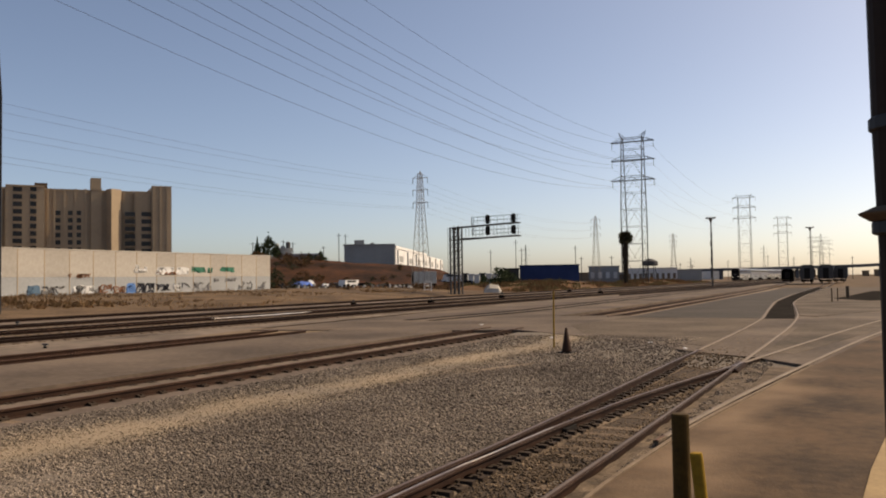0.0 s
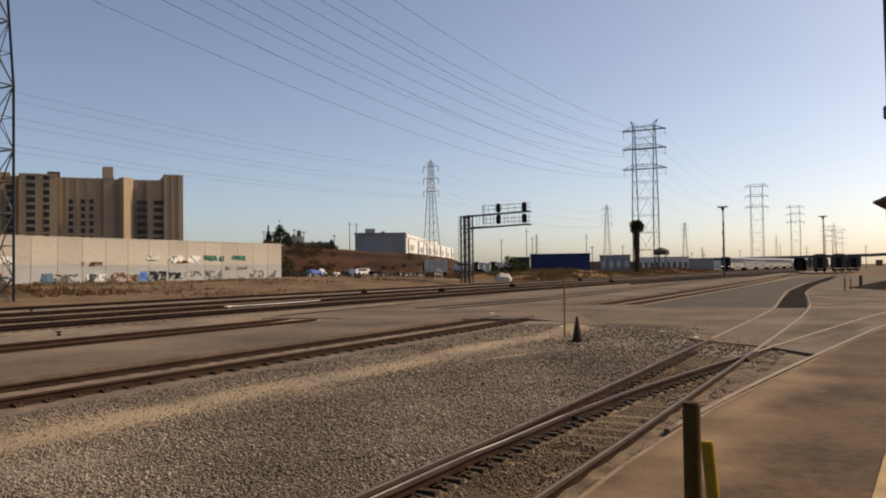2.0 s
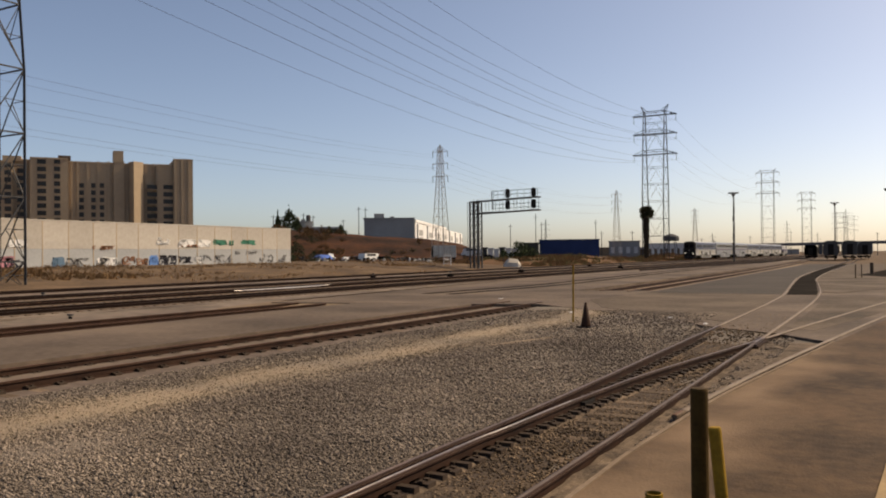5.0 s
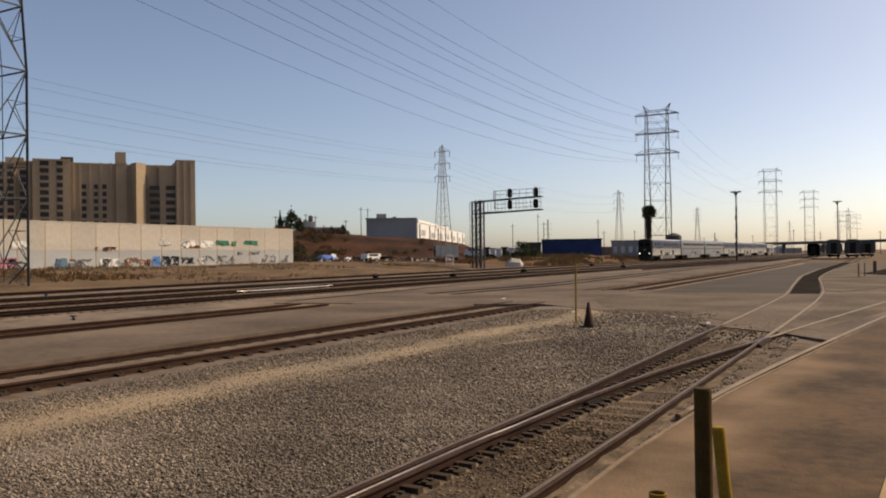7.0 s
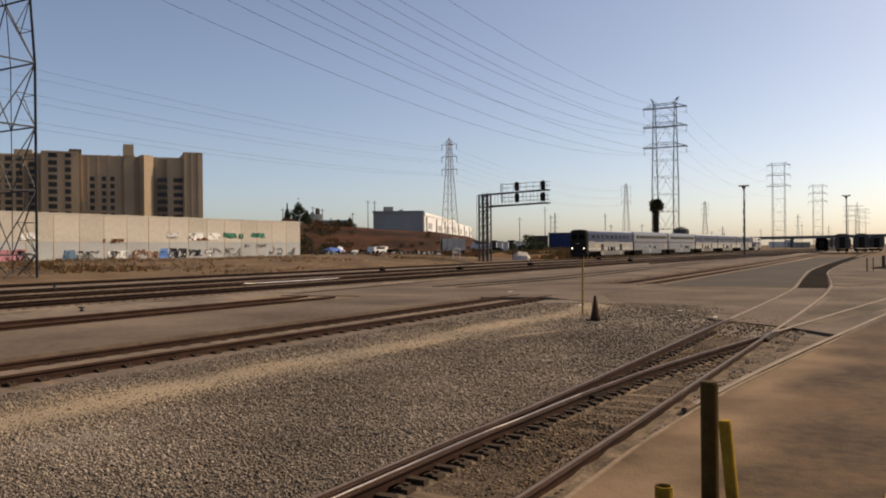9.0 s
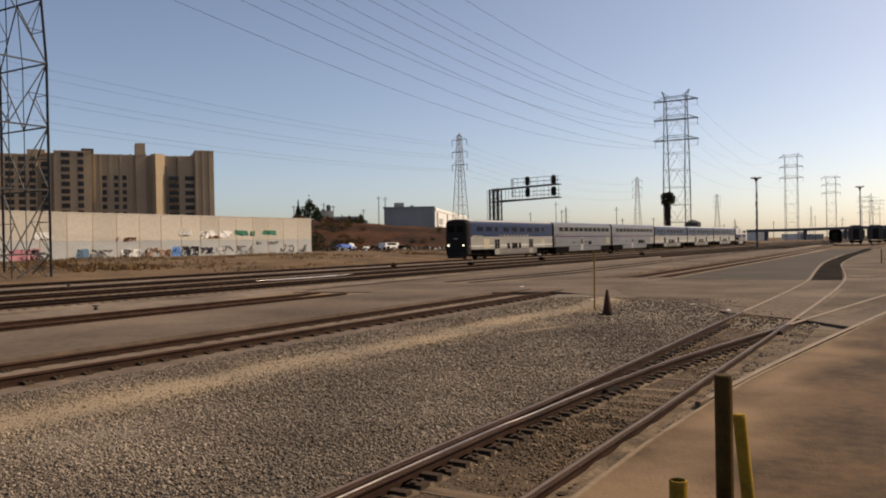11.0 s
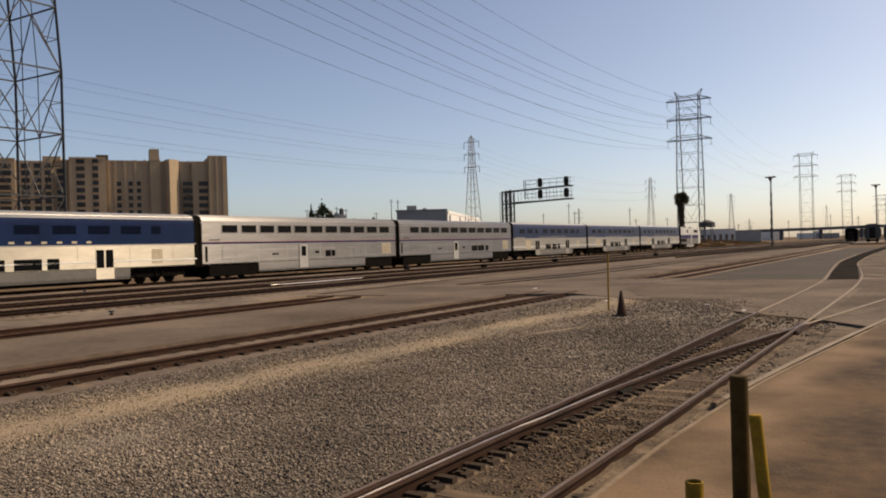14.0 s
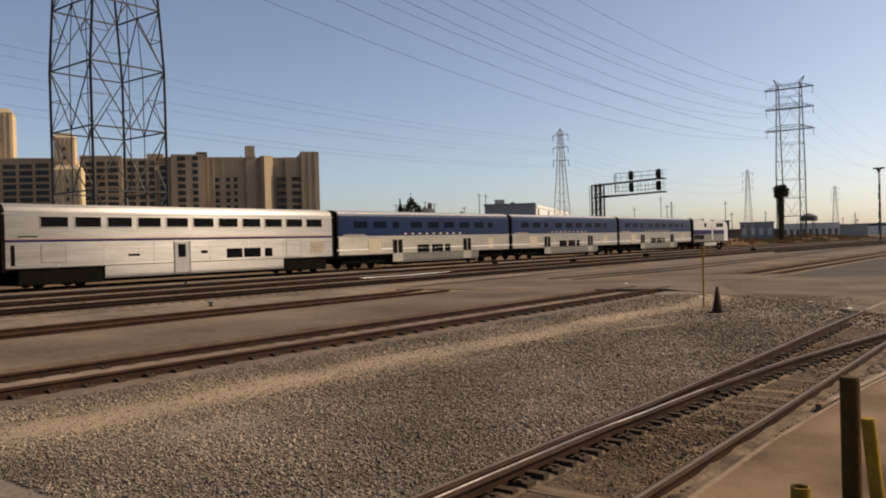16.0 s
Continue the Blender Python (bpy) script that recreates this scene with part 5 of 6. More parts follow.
def leafy(name, label, x, y, z0, height, width, seed, conical=False, n=900, leaf=None):
    t = thing(name, label, "tree" if height > 2 else "bush", pose(x, y, z0))
    rnd = random.Random(seed)
    bm = bmesh.new()
    beam(bm, (0, 0, -0.2), (0.1, 0, height * 0.55), 0.05 * height * 0.5, 8, 0.06)
    for k in range(6):
        a = k * 1.05 + rnd.random()
        beam(bm, (0, 0, height * (0.25 + 0.05 * k)), (math.cos(a) * width * 0.3, math.sin(a) * width * 0.3, height * (0.45 + 0.07 * k)), 0.07, 5, 0.02)
    part("trunk", bm, M_TRUNK, t)
    bm = bmesh.new()
    cl = [(rnd.uniform(-1, 1), rnd.uniform(-1, 1), rnd.uniform(0.2, 1)) for _ in range(14)]
    for k in range(n):
        c = cl[k % 14]
        zz = c[2] + rnd.gauss(0, 0.1)
        taper = max(0.08, 1.1 - zz) if conical else 0.45 + 0.55 * math.sin(max(0, min(1, zz)) * 3.14)
        q = Vector(((c[0] * 0.7 + rnd.gauss(0, 0.22)) * width * 0.5 * taper, (c[1] * 0.7 + rnd.gauss(0, 0.22)) * width * 0.5 * taper, max(0.05, zz) * height))
        d = Vector((rnd.gauss(0, 1), rnd.gauss(0, 1), rnd.gauss(0, 1))).normalized()
        s = rnd.uniform(0.5, 1.2) * 0.05 * (height + width) * 0.5
        e = d.orthogonal().normalized() * s
        bm.faces.new([bm.verts.new(c2) for c2 in (q + d * s, q + e, q - d * s, q - e)])
    part("crown", bm, leaf or M_LEAF, t)


for az, d, h, w, con, sd in ((-40.6, 245, 5.4, 3.4, True, 1), (-39.9, 245, 6.2, 4.6, False, 2), (-39.3, 240, 3.2, 4.0, False, 3), (-23.6, 205, 4.6, 5.5, False, 4), (-22.8, 208, 4.2, 4.6, False, 5), (-24.6, 200, 2.8, 3.4, False, 6), (-36.2, 240, 2.6, 3.2, False, 7)):
    xx, yy = polar(az, d)
    leafy("tree", "dark green scrubby tree on the dirt bank", xx, yy, ground_z(xx, yy) - 0.1, h, w, sd, con)
rnd = random.Random(11)
for k in range(205):
    az, d = (rnd.uniform(-41, -26), rnd.uniform(130, 205)) if k < 36 else (rnd.uniform(-40.5, -36), rnd.uniform(165, 235)) if k < 66 else (rnd.uniform(-26, -13), rnd.uniform(135, 235)) if k < 130 else (rnd.uniform(-39, -27), rnd.uniform(158, 228)) if k < 145 else (rnd.uniform(-41.2, -36.2), rnd.uniform(172, 250))
    xx, yy = polar(az, d)
    if xx < -58:
        leafy("bush", "dry brown-green scrub bush on the bank", xx, yy, ground_z(xx, yy) - 0.1, rnd.uniform(0.6, 1.5) * (1.5 if k >= 145 else 1), rnd.uniform(1.2, 3) * (1.4 if k >= 145 else 1), 100 + k, n=170, leaf=M_DRYBUSH if k % 3 else M_LEAF)
M_DRYGRASS = mat("dry_grass", (0.36, 0.225, 0.115), 0.95, col2=(0.2, 0.12, 0.06), scale=0.3, fine=5, island=0.4)
bm = bmesh.new()
for k in range(7000):
    az, d = rnd.uniform(-62, -11), rnd.uniform(60, 190)
    xx, yy = polar(az, d)
    if xx > -53 or xx < -89:
        continue
    if noise.noise((xx * 0.06, yy * 0.06, 5)) < -0.05:
        continue
    g = ground_z(xx, yy) - 0.03
    for _ in range(5):
        h, lx, ly = rnd.uniform(0.1, 0.42), rnd.uniform(-0.15, 0.15), rnd.uniform(-0.15, 0.15)
        ax, ay = xx + rnd.uniform(-0.25, 0.25), yy + rnd.uniform(-0.25, 0.25)
        bm.faces.new([bm.verts.new(q) for q in ((ax - 0.03, ay - 0.03, g), (ax + 0.03, ay + 0.03, g), (ax + lx, ay + ly, g + h))])
single("dry_grass", bm, M_DRYGRASS, "tufts of dry brown grass on the bank", "grass", kind="stuff")


# rust-coloured clumps on the bank below the wall
bm = bmesh.new()
for k in range(3200):
    xx, yy = rnd.uniform(-86, -55), rnd.uniform(20, 112)
    if noise.noise((xx * 0.09, yy * 0.05, 11)) < 0.3:
        continue
    g = ground_z(xx, yy) - 0.04
    for _ in range(6):
        h, ax, ay = rnd.uniform(0.12, 0.5), xx + rnd.uniform(-0.4, 0.4), yy + rnd.uniform(-0.4, 0.4)
        w = rnd.uniform(0.03, 0.1)
        bm.faces.new([bm.verts.new(q) for q in ((ax - w, ay - w, g), (ax + w, ay + w, g), (ax + rnd.uniform(-0.2, 0.2), ay + rnd.uniform(-0.2, 0.2), g + h))])
single("rusty_weeds", bm, M_WEED, "rust-brown clumps of dead weeds on the bank", "weeds", kind="stuff")


def soil_heap(x0, x1, y0, y1, top, seed, label, material):
    """A long low bank of soil with an uneven crest."""
    nx, ny = 14, max(12, int((y1 - y0) / 2.2))
    vs, fs = [], []
    for j in range(ny + 1):
        for i in range(nx + 1):
            u, v = i / nx, j / ny
            x, y = x0 + (x1 - x0) * u, y0 + (y1 - y0) * v
            f = math.sin(u * math.pi) ** 0.7 * math.sin(v * math.pi) ** 0.5
            h = top * f * (0.75 + 0.5 * noise.noise((x * 0.1, y * 0.07, seed)) + 0.25 * noise.noise((x * 0.5, y * 0.35, seed)))
            vs.append((x, y, ground_z(x, y) - 0.12 + h))
    for j in range(ny):
        for i in range(nx):
            k = j * (nx + 1) + i
            fs.append((k, k + 1, k + nx + 2, k + nx + 1))
    me = bpy.data.meshes.new("soil_bank")
    me.from_pydata(vs, [], fs)
    me.materials.append(material)
    tagged(new("soil_bank", me), label, "soil bank", kind="structure")
    if material is not M_HEAP:
        return
    rnd = random.Random(seed)
    for name, mt, share, what in (("dry_weeds", M_WEED, 0.7, "rust-orange dry weeds on the soil bank"), ("green_weeds", M_GREENWEED, 0.3, "olive green weeds on the soil bank")):
        bm = bmesh.new()
        for _ in range(int(2600 * share)):
            x, y, z = rnd.choice(vs)
            x, y = x + rnd.uniform(-0.9, 0.9), y + rnd.uniform(-1.2, 1.2)
            if noise.noise((x * 0.12, y * 0.09, seed + (7 if share < 0.5 else 0))) < -0.02:
                continue
            for _ in range(7):
                h, ax, ay = rnd.uniform(0.15, 0.85), x + rnd.uniform(-0.5, 0.5), y + rnd.uniform(-0.5, 0.5)
                w = rnd.uniform(0.05, 0.14)
                bm.faces.new([bm.verts.new(q) for q in ((ax - w, ay - 0.05, z - 0.25), (ax + w, ay + 0.05, z - 0.25), (ax + rnd.uniform(-0.35, 0.35), ay + rnd.uniform(-0.3, 0.3), z + h))])
        single(name, bm, mt, what, "weeds", kind="stuff")


soil_heap(-76, -54.5, 134, 218, 2.0, 2, "rust-brown weedy soil bank beside the main line", M_HEAP)
soil_heap(-66, -53.5, 60, 112, 0.7, 6, "low tan soil bank beside the main line", M_DIRT)
soil_heap(-70, -52, 205, 330, 1.6, 9, "far rust-brown weedy soil bank", M_HEAP)


# ---- graffiti wall ----
def graffiti_wall():
    w = thing("concrete_wall", "long cream and grey concrete panel wall with graffiti", "wall", kind="structure")
    X, z0, z1, mid = -90.0, 0.5, 6.7, 3.25
    y, pitch = 108.2, 3.58
    bm = bmesh.new()
    box(bm, -0.12, 0.12, 0.03, pitch - 0.03, mid, z1)
    upper = mesh_of("panel", bm, M_WALLTOP)
    bm = bmesh.new()
    box(bm, -0.10, 0.10, 0.03, pitch - 0.03, z0, mid - 0.004)
    lower = mesh_of("panel", bm, M_WALLLOW)
    k = 0
    while y > -20:
        y -= pitch
        part("panel", upper, None, w, m=pose(X, y, 0))
        part("panel", lower, None, w, m=pose(X, y, 0))
        bm = bmesh.new()
        box(bm, X - 0.18, X + 0.135, y - 0.06, y + 0.06, z0 - 0.4, z1 - 0.03)
        part("post", bm, M_TAN, w)
        k += 1
    bm = bmesh.new()
    box(bm, X - 0.16, X + 0.16, y, 108.2, z1 + 0.004, z1 + 0.14)
    part("coping", bm, M_WALLTOP, w)
    bm = bmesh.new()
    box(bm, X - 0.4, X + 0.5, y, 114.5, 0.2, 0.95)
    part("footing", bm, M_CONC, w, "pale concrete footing")
    rnd = random.Random(21)
    cols = {n: mat("spray_" + n, c, 0.85, scale=1.5, fine=8) for n, c in (("blue", (0.12, 0.24, 0.5)), ("slate", (0.10, 0.16, 0.22)), ("white", (0.72, 0.70, 0.66)), ("black", (0.05, 0.05, 0.06)), ("rust", (0.3, 0.15, 0.09)), ("pink", (0.44, 0.2, 0.23)), ("green", (0.05, 0.18, 0.12)), ("dull", (0.24, 0.23, 0.22)))}

    def tag(y0, y1, za, zb, col, strokes, solid=False):
        bm = bmesh.new()
        if solid:
            n = 14
            cy, cz = (y0 + y1) / 2, (za + zb) / 2
            vs = []
            for i in range(n):
                a = i * 6.283 / n
                q = 0.5 * (1 + 0.12 * rnd.uniform(-1, 1))
                sx, sz = math.copysign(abs(math.cos(a)) ** 0.4, math.cos(a)), math.copysign(abs(math.sin(a)) ** 0.4, math.sin(a))
                vs.append(bm.verts.new((X + 0.127 + 0.002 * (col != "white"), cy + sx * q * (y1 - y0), cz + sz * q * (zb - za))))
            bm.faces.new(vs)
        for _ in range(strokes):
            yy, zz = rnd.uniform(y0, y1), rnd.uniform(za, zb)
            for _ in range(4):
                ny, nz = min(y1, max(y0, yy + rnd.uniform(-0.7, 0.7))), min(zb, max(za, zz + rnd.uniform(-0.8, 0.8)))
                beam(bm, (X + 0.122, yy, zz), (X + 0.122, ny, nz), 0.09, 4)
                yy, zz = ny, nz
        part("spray_paint", bm, cols[col], w)
    yb = np.interp
    px = [35, 55, 102, 147, 187, 225, 262, 297, 329, 360, 390, 418, 446, 474, 500]
    wy = [60.0, 61.43, 65.01, 68.66, 72.11, 75.58, 79.15, 82.72, 86.17, 89.69, 93.27, 96.78, 100.48, 104.36, 108.16]

    def Y(p):
        return float(yb(p, px, wy)) if p > 35 else 60 - (35 - p) * 0.078
    for p0, p1, za, zb, col, n, solid in ((-40, 10, 0.9, 2.3, "pink", 9, True), (-5, 25, 1.0, 2.1, "black", 8, False), (75, 97, 1.0, 2.2, "slate", 3, True), (100, 140, 1.0, 2.0, "dull", 10, False),
                                          (155, 190, 1.0, 2.1, "white", 16, True), (160, 198, 1.0, 2.0, "dull", 8, False), (200, 222, 1.2, 2.2, "rust", 9, False), (225, 245, 1.1, 1.9, "rust", 6, False),
                                          (248, 264, 1.0, 2.3, "blue", 5, True), (264, 296, 1.0, 2.3, "black", 16, False), (300, 325, 1.3, 2.1, "black", 8, False), (340, 400, 1.1, 2.3, "dull", 12, False),
                                          (362, 386, 3.9, 4.7, "green", 5, True), (390, 398, 3.9, 4.6, "green", 2, True), (412, 437, 4.0, 4.7, "green", 4, True), (262, 285, 3.9, 4.9, "white", 8, False),
                                          (300, 330, 3.6, 4.6, "white", 8, True), (300, 335, 3.6, 3.9, "rust", 5, False), (335, 357, 3.6, 4.6, "white", 3, True), (147, 185, 3.2, 3.6, "rust", 9, False),
                                          (402, 445, 2.5, 2.9, "dull", 6, False), (0, 30, 3.5, 4.3, "white", 5, True), (445, 495, 1.2, 2.4, "dull", 10, False), (330, 342, 1.2, 2.1, "white", 5, False)):
        tag(Y(p0), Y(p1), za, zb, col, n, solid)


graffiti_wall()


# ---- big warehouse building ----
def warehouse():
    AZ0, D = -54.0, 410.0
    ox, oy = polar(AZ0, D)
    b = thing("warehouse_building", "large old tan concrete warehouse block with dark window rows", "building", pose(ox, oy, 0, 0, 0, -AZ0))

    def u(p):
        return D * math.tan(math.atan((p - 784) / 1414) + radians(-28.42 - AZ0))

    def zz(p, q):
        a = math.atan((p - 784) / 1414)
        return 2 + D / 1414 * (457.5 - 0.012 * p - q) * math.cos(a) / math.cos(a + radians(-28.42 - AZ0))
    # sections: left and right edge, roof, how far proud
    for p0, p1, roof, proud, depth in ((-330, -150, 273, 6, 40), (-150, -62, 272, 2, 40), (-62, 6, 279, 0, 40), (6, 38, 277, -3, 40), (38, 106, 276, 3, 40), (106, 187, 282, 0, 40), (187, 206, 282, 1.2, 38), (206, 262, 286, 0.2, 38), (262, 292, 288, 1.8, 38), (292, 327, 279, 3.0, 40)):
        roof += 3.5
        boxpart("wall", (u(p0), u(p1), -proud, depth, -1, zz(p0, roof)), M_TAN, b)
        boxpart("parapet", (u(p0), u(p1), -proud - 0.25, -proud + 0.6, zz(p0, roof), zz(p0, roof) + 0.8), M_TAN, b)
    # angled bay that catches the sun
    bm = bmesh.new()
    pts = [(u(214), -0.1), (u(222), -4.4), (u(240), -1.2), (u(240), 2), (u(214), 2)]
    a = [bm.verts.new((x, y, -1)) for x, y in pts]
    c = [bm.verts.new((x, y, zz(225, 285))) for x, y in pts]
    for i in range(5):
        bm.faces.new((a[i], a[(i + 1) % 5], c[(i + 1) % 5], c[i]))
    bm.faces.new(c)
    part("bay", bm, M_TAN, b, "angled sunlit bay")
    for p0, roof, proud in ((110, 282, 0), (121, 282, 0), (139, 282, 0), (158, 282, 0), (176, 282, 0), (243, 286, 0.2), (257, 286, 0.2), (265, 288, 1.8), (294, 279, 3.0), (306, 279, 3.0), (318, 279, 3.0)):
        boxpart("pilaster", (u(p0), u(p0) + 1.0, -proud - 0.3, -proud, -1, zz(p0, roof) - 0.4), M_TAN, b)
    boxpart("roof_house", (u(88), u(111), 3, 12, zz(88, 280), zz(88, 271)), M_BROWNWALL, b, "dark rooftop plant room")
    boxpart("roof_house", (u(187), u(205), 0, 8, zz(187, 284), zz(187, 264)), M_TAN, b, "square chimney block")
    boxpart("roof_house", (u(-12), u(22), 2, 14, zz(0, 281), zz(0, 272)), M_TAN, b)
    cols = [(51, 67, 3.0, 276, 9), (81, 92, 3.0, 276, 9), (125, 134, 0, 317, 6), (147, 155, 0, 317, 6), (161, 170, 0, 317, 6), (226, 235, 0.3, 320, 6), (246, 264, 1.8, 320, 6), (275, 292, 1.8, 320, 6),
            (-8, 4, 0, 281, 9), (-28, -14, 0, 281, 9), (-52, -36, 0, 281, 9), (-92, -70, 2, 281, 9), (-115, -98, 2, 281, 9), (-142, -120, 2, 281, 9), (-205, -178, 6, 283, 9), (-240, -212, 6, 283, 9), (-275, -247, 6, 283, 9), (-310, -282, 6, 283, 9), (14, 30, -3, 290, 8)]
    for p0, p1, proud, q0, n in cols:
        w, h = u(p1) - u(p0), 7.4 * D / 1414
        bm = bmesh.new()
        box(bm, 0, w, -0.06, 0.05, 0, h)
        pane = mesh_of("pane", bm, M_WIN)
        bm = bmesh.new()
        box(bm, -0.15, w + 0.15, -0.35, 0.05, -0.3, -0.02)
        sill = mesh_of("sill", bm, M_TAN)
        for k in range(n):
            z = zz(p0, q0 + 13 * (k + 0.75) + 3.2)
            win = part("window", pane, None, b, m=pose(u(p0), -proud, z))
            part("sill", sill, None, win)
    return u, zz


warehouse()
for az, d, el, w in ((-66.35, 430, 9.05, 11.5), (-62.69, 395, 7.7, 8.4), (-62.5, 386, 5.69, 10.8)):
    xx, yy = polar(az, d)
    t = thing("stair_tower", "pale cream concrete stair tower with sloping shoulders", "tower", pose(xx, yy, 0, 0, 0, -az - 9), group="towers of the warehouse")
    top = 2 + d * math.tan(radians(el))
    boxpart("shaft", (-w / 2, w / 2, -w / 2, w / 2, -1, top - 2.2), M_PALETAN, t, bevel=0.4)
    bm = bmesh.new()
    for z0, z1, k0, k1 in ((top - 2.3, top - 1.0, 1.0, 0.86), (top - 1.0, top, 0.8, 0.72)):
        lo = [bm.verts.new((sx * w / 2 * k0, sy * w / 2 * k0, z0)) for sx, sy in ((-1, -1), (1, -1), (1, 1), (-1, 1))]
        hi = [bm.verts.new((sx * w / 2 * k1, sy * w / 2 * k1, z1)) for sx, sy in ((-1, -1), (1, -1), (1, 1), (-1, 1))]
        for i in range(4):
            bm.faces.new((lo[i], lo[(i + 1) % 4], hi[(i + 1) % 4], hi[i]))
        bm.faces.new(hi)
    part("cap", bm, M_PALETAN, t, "stepped sloping cap")
    for k in range(5):
        boxpart("rib", (-w / 2 + w * (k + 0.35) / 5, -w / 2 + w * (k + 0.65) / 5, -w / 2 - 0.3, -w / 2, -1, top - 2.6), M_PALETAN, t)
    for k in range(3):
        boxpart("window", (-0.5, 0.5, -w / 2 - 0.36, -w / 2 - 0.2, top - 8 - 4 * k, top - 6.4 - 4 * k), M_WIN, t)


# ---- buildings on the skyline ----
def shed(label, az0, az1, d, el_top, material, depth=14, z0=-0.5, roof=None, windows=0, wmat=None, dz=0):
    am = (az0 + az1) / 2
    xx, yy = polar(am, d)
    w = d * math.tan(radians(az1 - az0) / 2)
    top = 2.0 + d * math.tan(radians(el_top))
    s = thing("low_building", label, "building", pose(xx, yy, 0, 0, 0, -am))
    boxpart("wall", (-w, w, 0, depth, z0, top), material, s)
    boxpart("roof", (-w - 0.3, w + 0.3, -0.3, depth + 0.3, top, top + 0.35), roof or material, s)
    for k in range(windows):
        a = -w + 2 * w * (k + 0.25) / windows
        boxpart("window", (a, a + w / windows, -0.06, 0.05, z0 + (top - z0) * 0.35, z0 + (top - z0) * 0.7), wmat or M_WIN, s)
    return s, w, top


def hill_z(az, d):
    return ground_z(*polar(az, d)) - 0.5


s, w, top = shed("dark grey metal-clad block on the mound", -34.56, -31.0, 252, 2.62, M_GREYWALL, 20, hill_z(-32, 252), windows=0)
boxpart("roof_house", (-w * 0.6, -w * 0.2, 3, 8, top, top + 1.8), M_GREYWALL, s)
boxpart("roof_house", (w * 0.05, w * 0.2, 3, 6, top, top + 0.9), M_GREYWALL, s)
bm = bmesh.new()
box(bm, -w * 0.25, w * 0.35, -2.5, 0, 7.2, 7.5)
part("awning", bm, M_WHITE, s, "pale lean-to awning")
# long white plant whose sunny front runs away from the view
pa, pb = Vector(polar(-30.9, 256)), Vector(polar(-27.55, 405))
wl, ang = (pb - pa).length, math.degrees(math.atan2(pb.y - pa.y, pb.x - pa.x))
wb = thing("white_plant", "long white industrial building with dark openings on the mound", "building", pose(pa.x, pa.y, 0, 0, 0, ang))
boxpart("wall", (0, wl, 0, 9, 2, 12.6), M_WHITE, wb)
boxpart("parapet", (0, wl * 0.55, -0.2, 9, 12.6, 13.5), M_WHITE, wb)
for k in range(7):
    boxpart("pilaster", (wl * (0.02 + 0.15 * k), wl * (0.02 + 0.15 * k) + 1.6, -0.5, 0, 2, 12.2), M_WHITE, wb)
    boxpart("opening", (wl * (0.05 + 0.15 * k), wl * (0.11 + 0.15 * k), -0.08, 0.05, 8.4 - 0.2 * (k % 3), 10.4 - 0.3 * (k % 2)), M_GREYWALL, wb, "dark loading opening")
s, w, top = shed("grey concrete works with stacked silos on the mound", -39.55, -38.2, 262, 2.4, M_GREYWALL, 14, hill_z(-38, 262), windows=2)
for k, (q, hh) in enumerate(((-0.55, 1.6), (0.05, 0.9), (0.6, 2.2))):
    bm = bmesh.new()
    lathe(bm, [(0.75, top), (0.75, top + hh), (0.3, top + hh + 0.4)], 12, (w * q, 4, 0))
    part("silo", bm, M_DARKSTEEL if k == 2 else M_GREYWALL, s)
shed("long low pale building on the mound", -38.6, -36.2, 252, 2.0, M_GREYWALL, 12, hill_z(-37, 255), roof=M_WHITE, windows=5)
shed("long navy blue warehouse behind the tracks", -22.05, -17.87, 300, 0.95, M_NAVYWALL, 24, roof=M_NAVYWALL)
shed("pale lean-to beside the navy warehouse", -23.2, -22.1, 298, 0.75, M_STEEL, 14)
shed("grey flat-roofed building with small windows", -17.2, -15.1, 320, 0.8, M_GREYWALL, 20, windows=4, wmat=M_WHITE)
shed("long white low wall of a depot", -14.6, -11.2, 310, 0.6, M_WHITE, 10, windows=9, wmat=M_CONC)
shed("low grey shed by the tracks", -11.3, -9.6, 360, 0.45, M_GREYWALL, 12)
for k in range(9):
    az = -27.4 + 0.42 * k
    shed("white box trailer parked in a row", az, az + 0.36, 215, 0.42 - 0.05 * (k % 3), M_WHITE if k % 3 else M_STEEL, 3)
rnd = random.Random(8)
for k in range(26):
    az = rnd.uniform(-24, 1)
    shed("small far-off low building on the skyline", az, az + rnd.uniform(0.4, 1.4), rnd.uniform(640, 950), rnd.uniform(0.12, 0.5), rnd.choice((M_CONC, M_GREYWALL, M_BROWNWALL, M_WHITE)), 16)

# water tank on legs
tk = thing("water_tank", "small dark water tank on lattice legs", "water tank", pose(*polar(-13.0, 262), -0.3))
for sx in (-1, 1):
    for sy in (-1, 1):
        bm = bmesh.new()
        beam(bm, (sx * 2.0, sy * 2.0, 0), (sx * 1.2, sy * 1.2, 6.2), 0.12)
        part("leg", bm, M_DARKSTEEL, tk)
bm = bmesh.new()
lathe(bm, [(2.4, 6.0), (2.5, 6.3), (2.4, 7.4), (1.2, 8.0), (0.1, 8.3)], 18)
part("tank", bm, M_DARKSTEEL, tk)

# overpass
ov = thing("overpass", "long dark concrete road overpass on piers", "bridge", pose(0, 600, 0), kind="structure")
bm = bmesh.new()
a = [(-142, 5.6), (-60, 5.9), (0, 6.6), (60, 9.0), (300, 9.2)]
va = [bm.verts.new((x, -6, z)) for x, z in a]
vb = [bm.verts.new((x, -6, z + 1.9)) for x, z in a]
vc = [bm.verts.new((x, 6, z + 1.9)) for x, z in a]
vd = [bm.verts.new((x, 6, z)) for x, z in a]
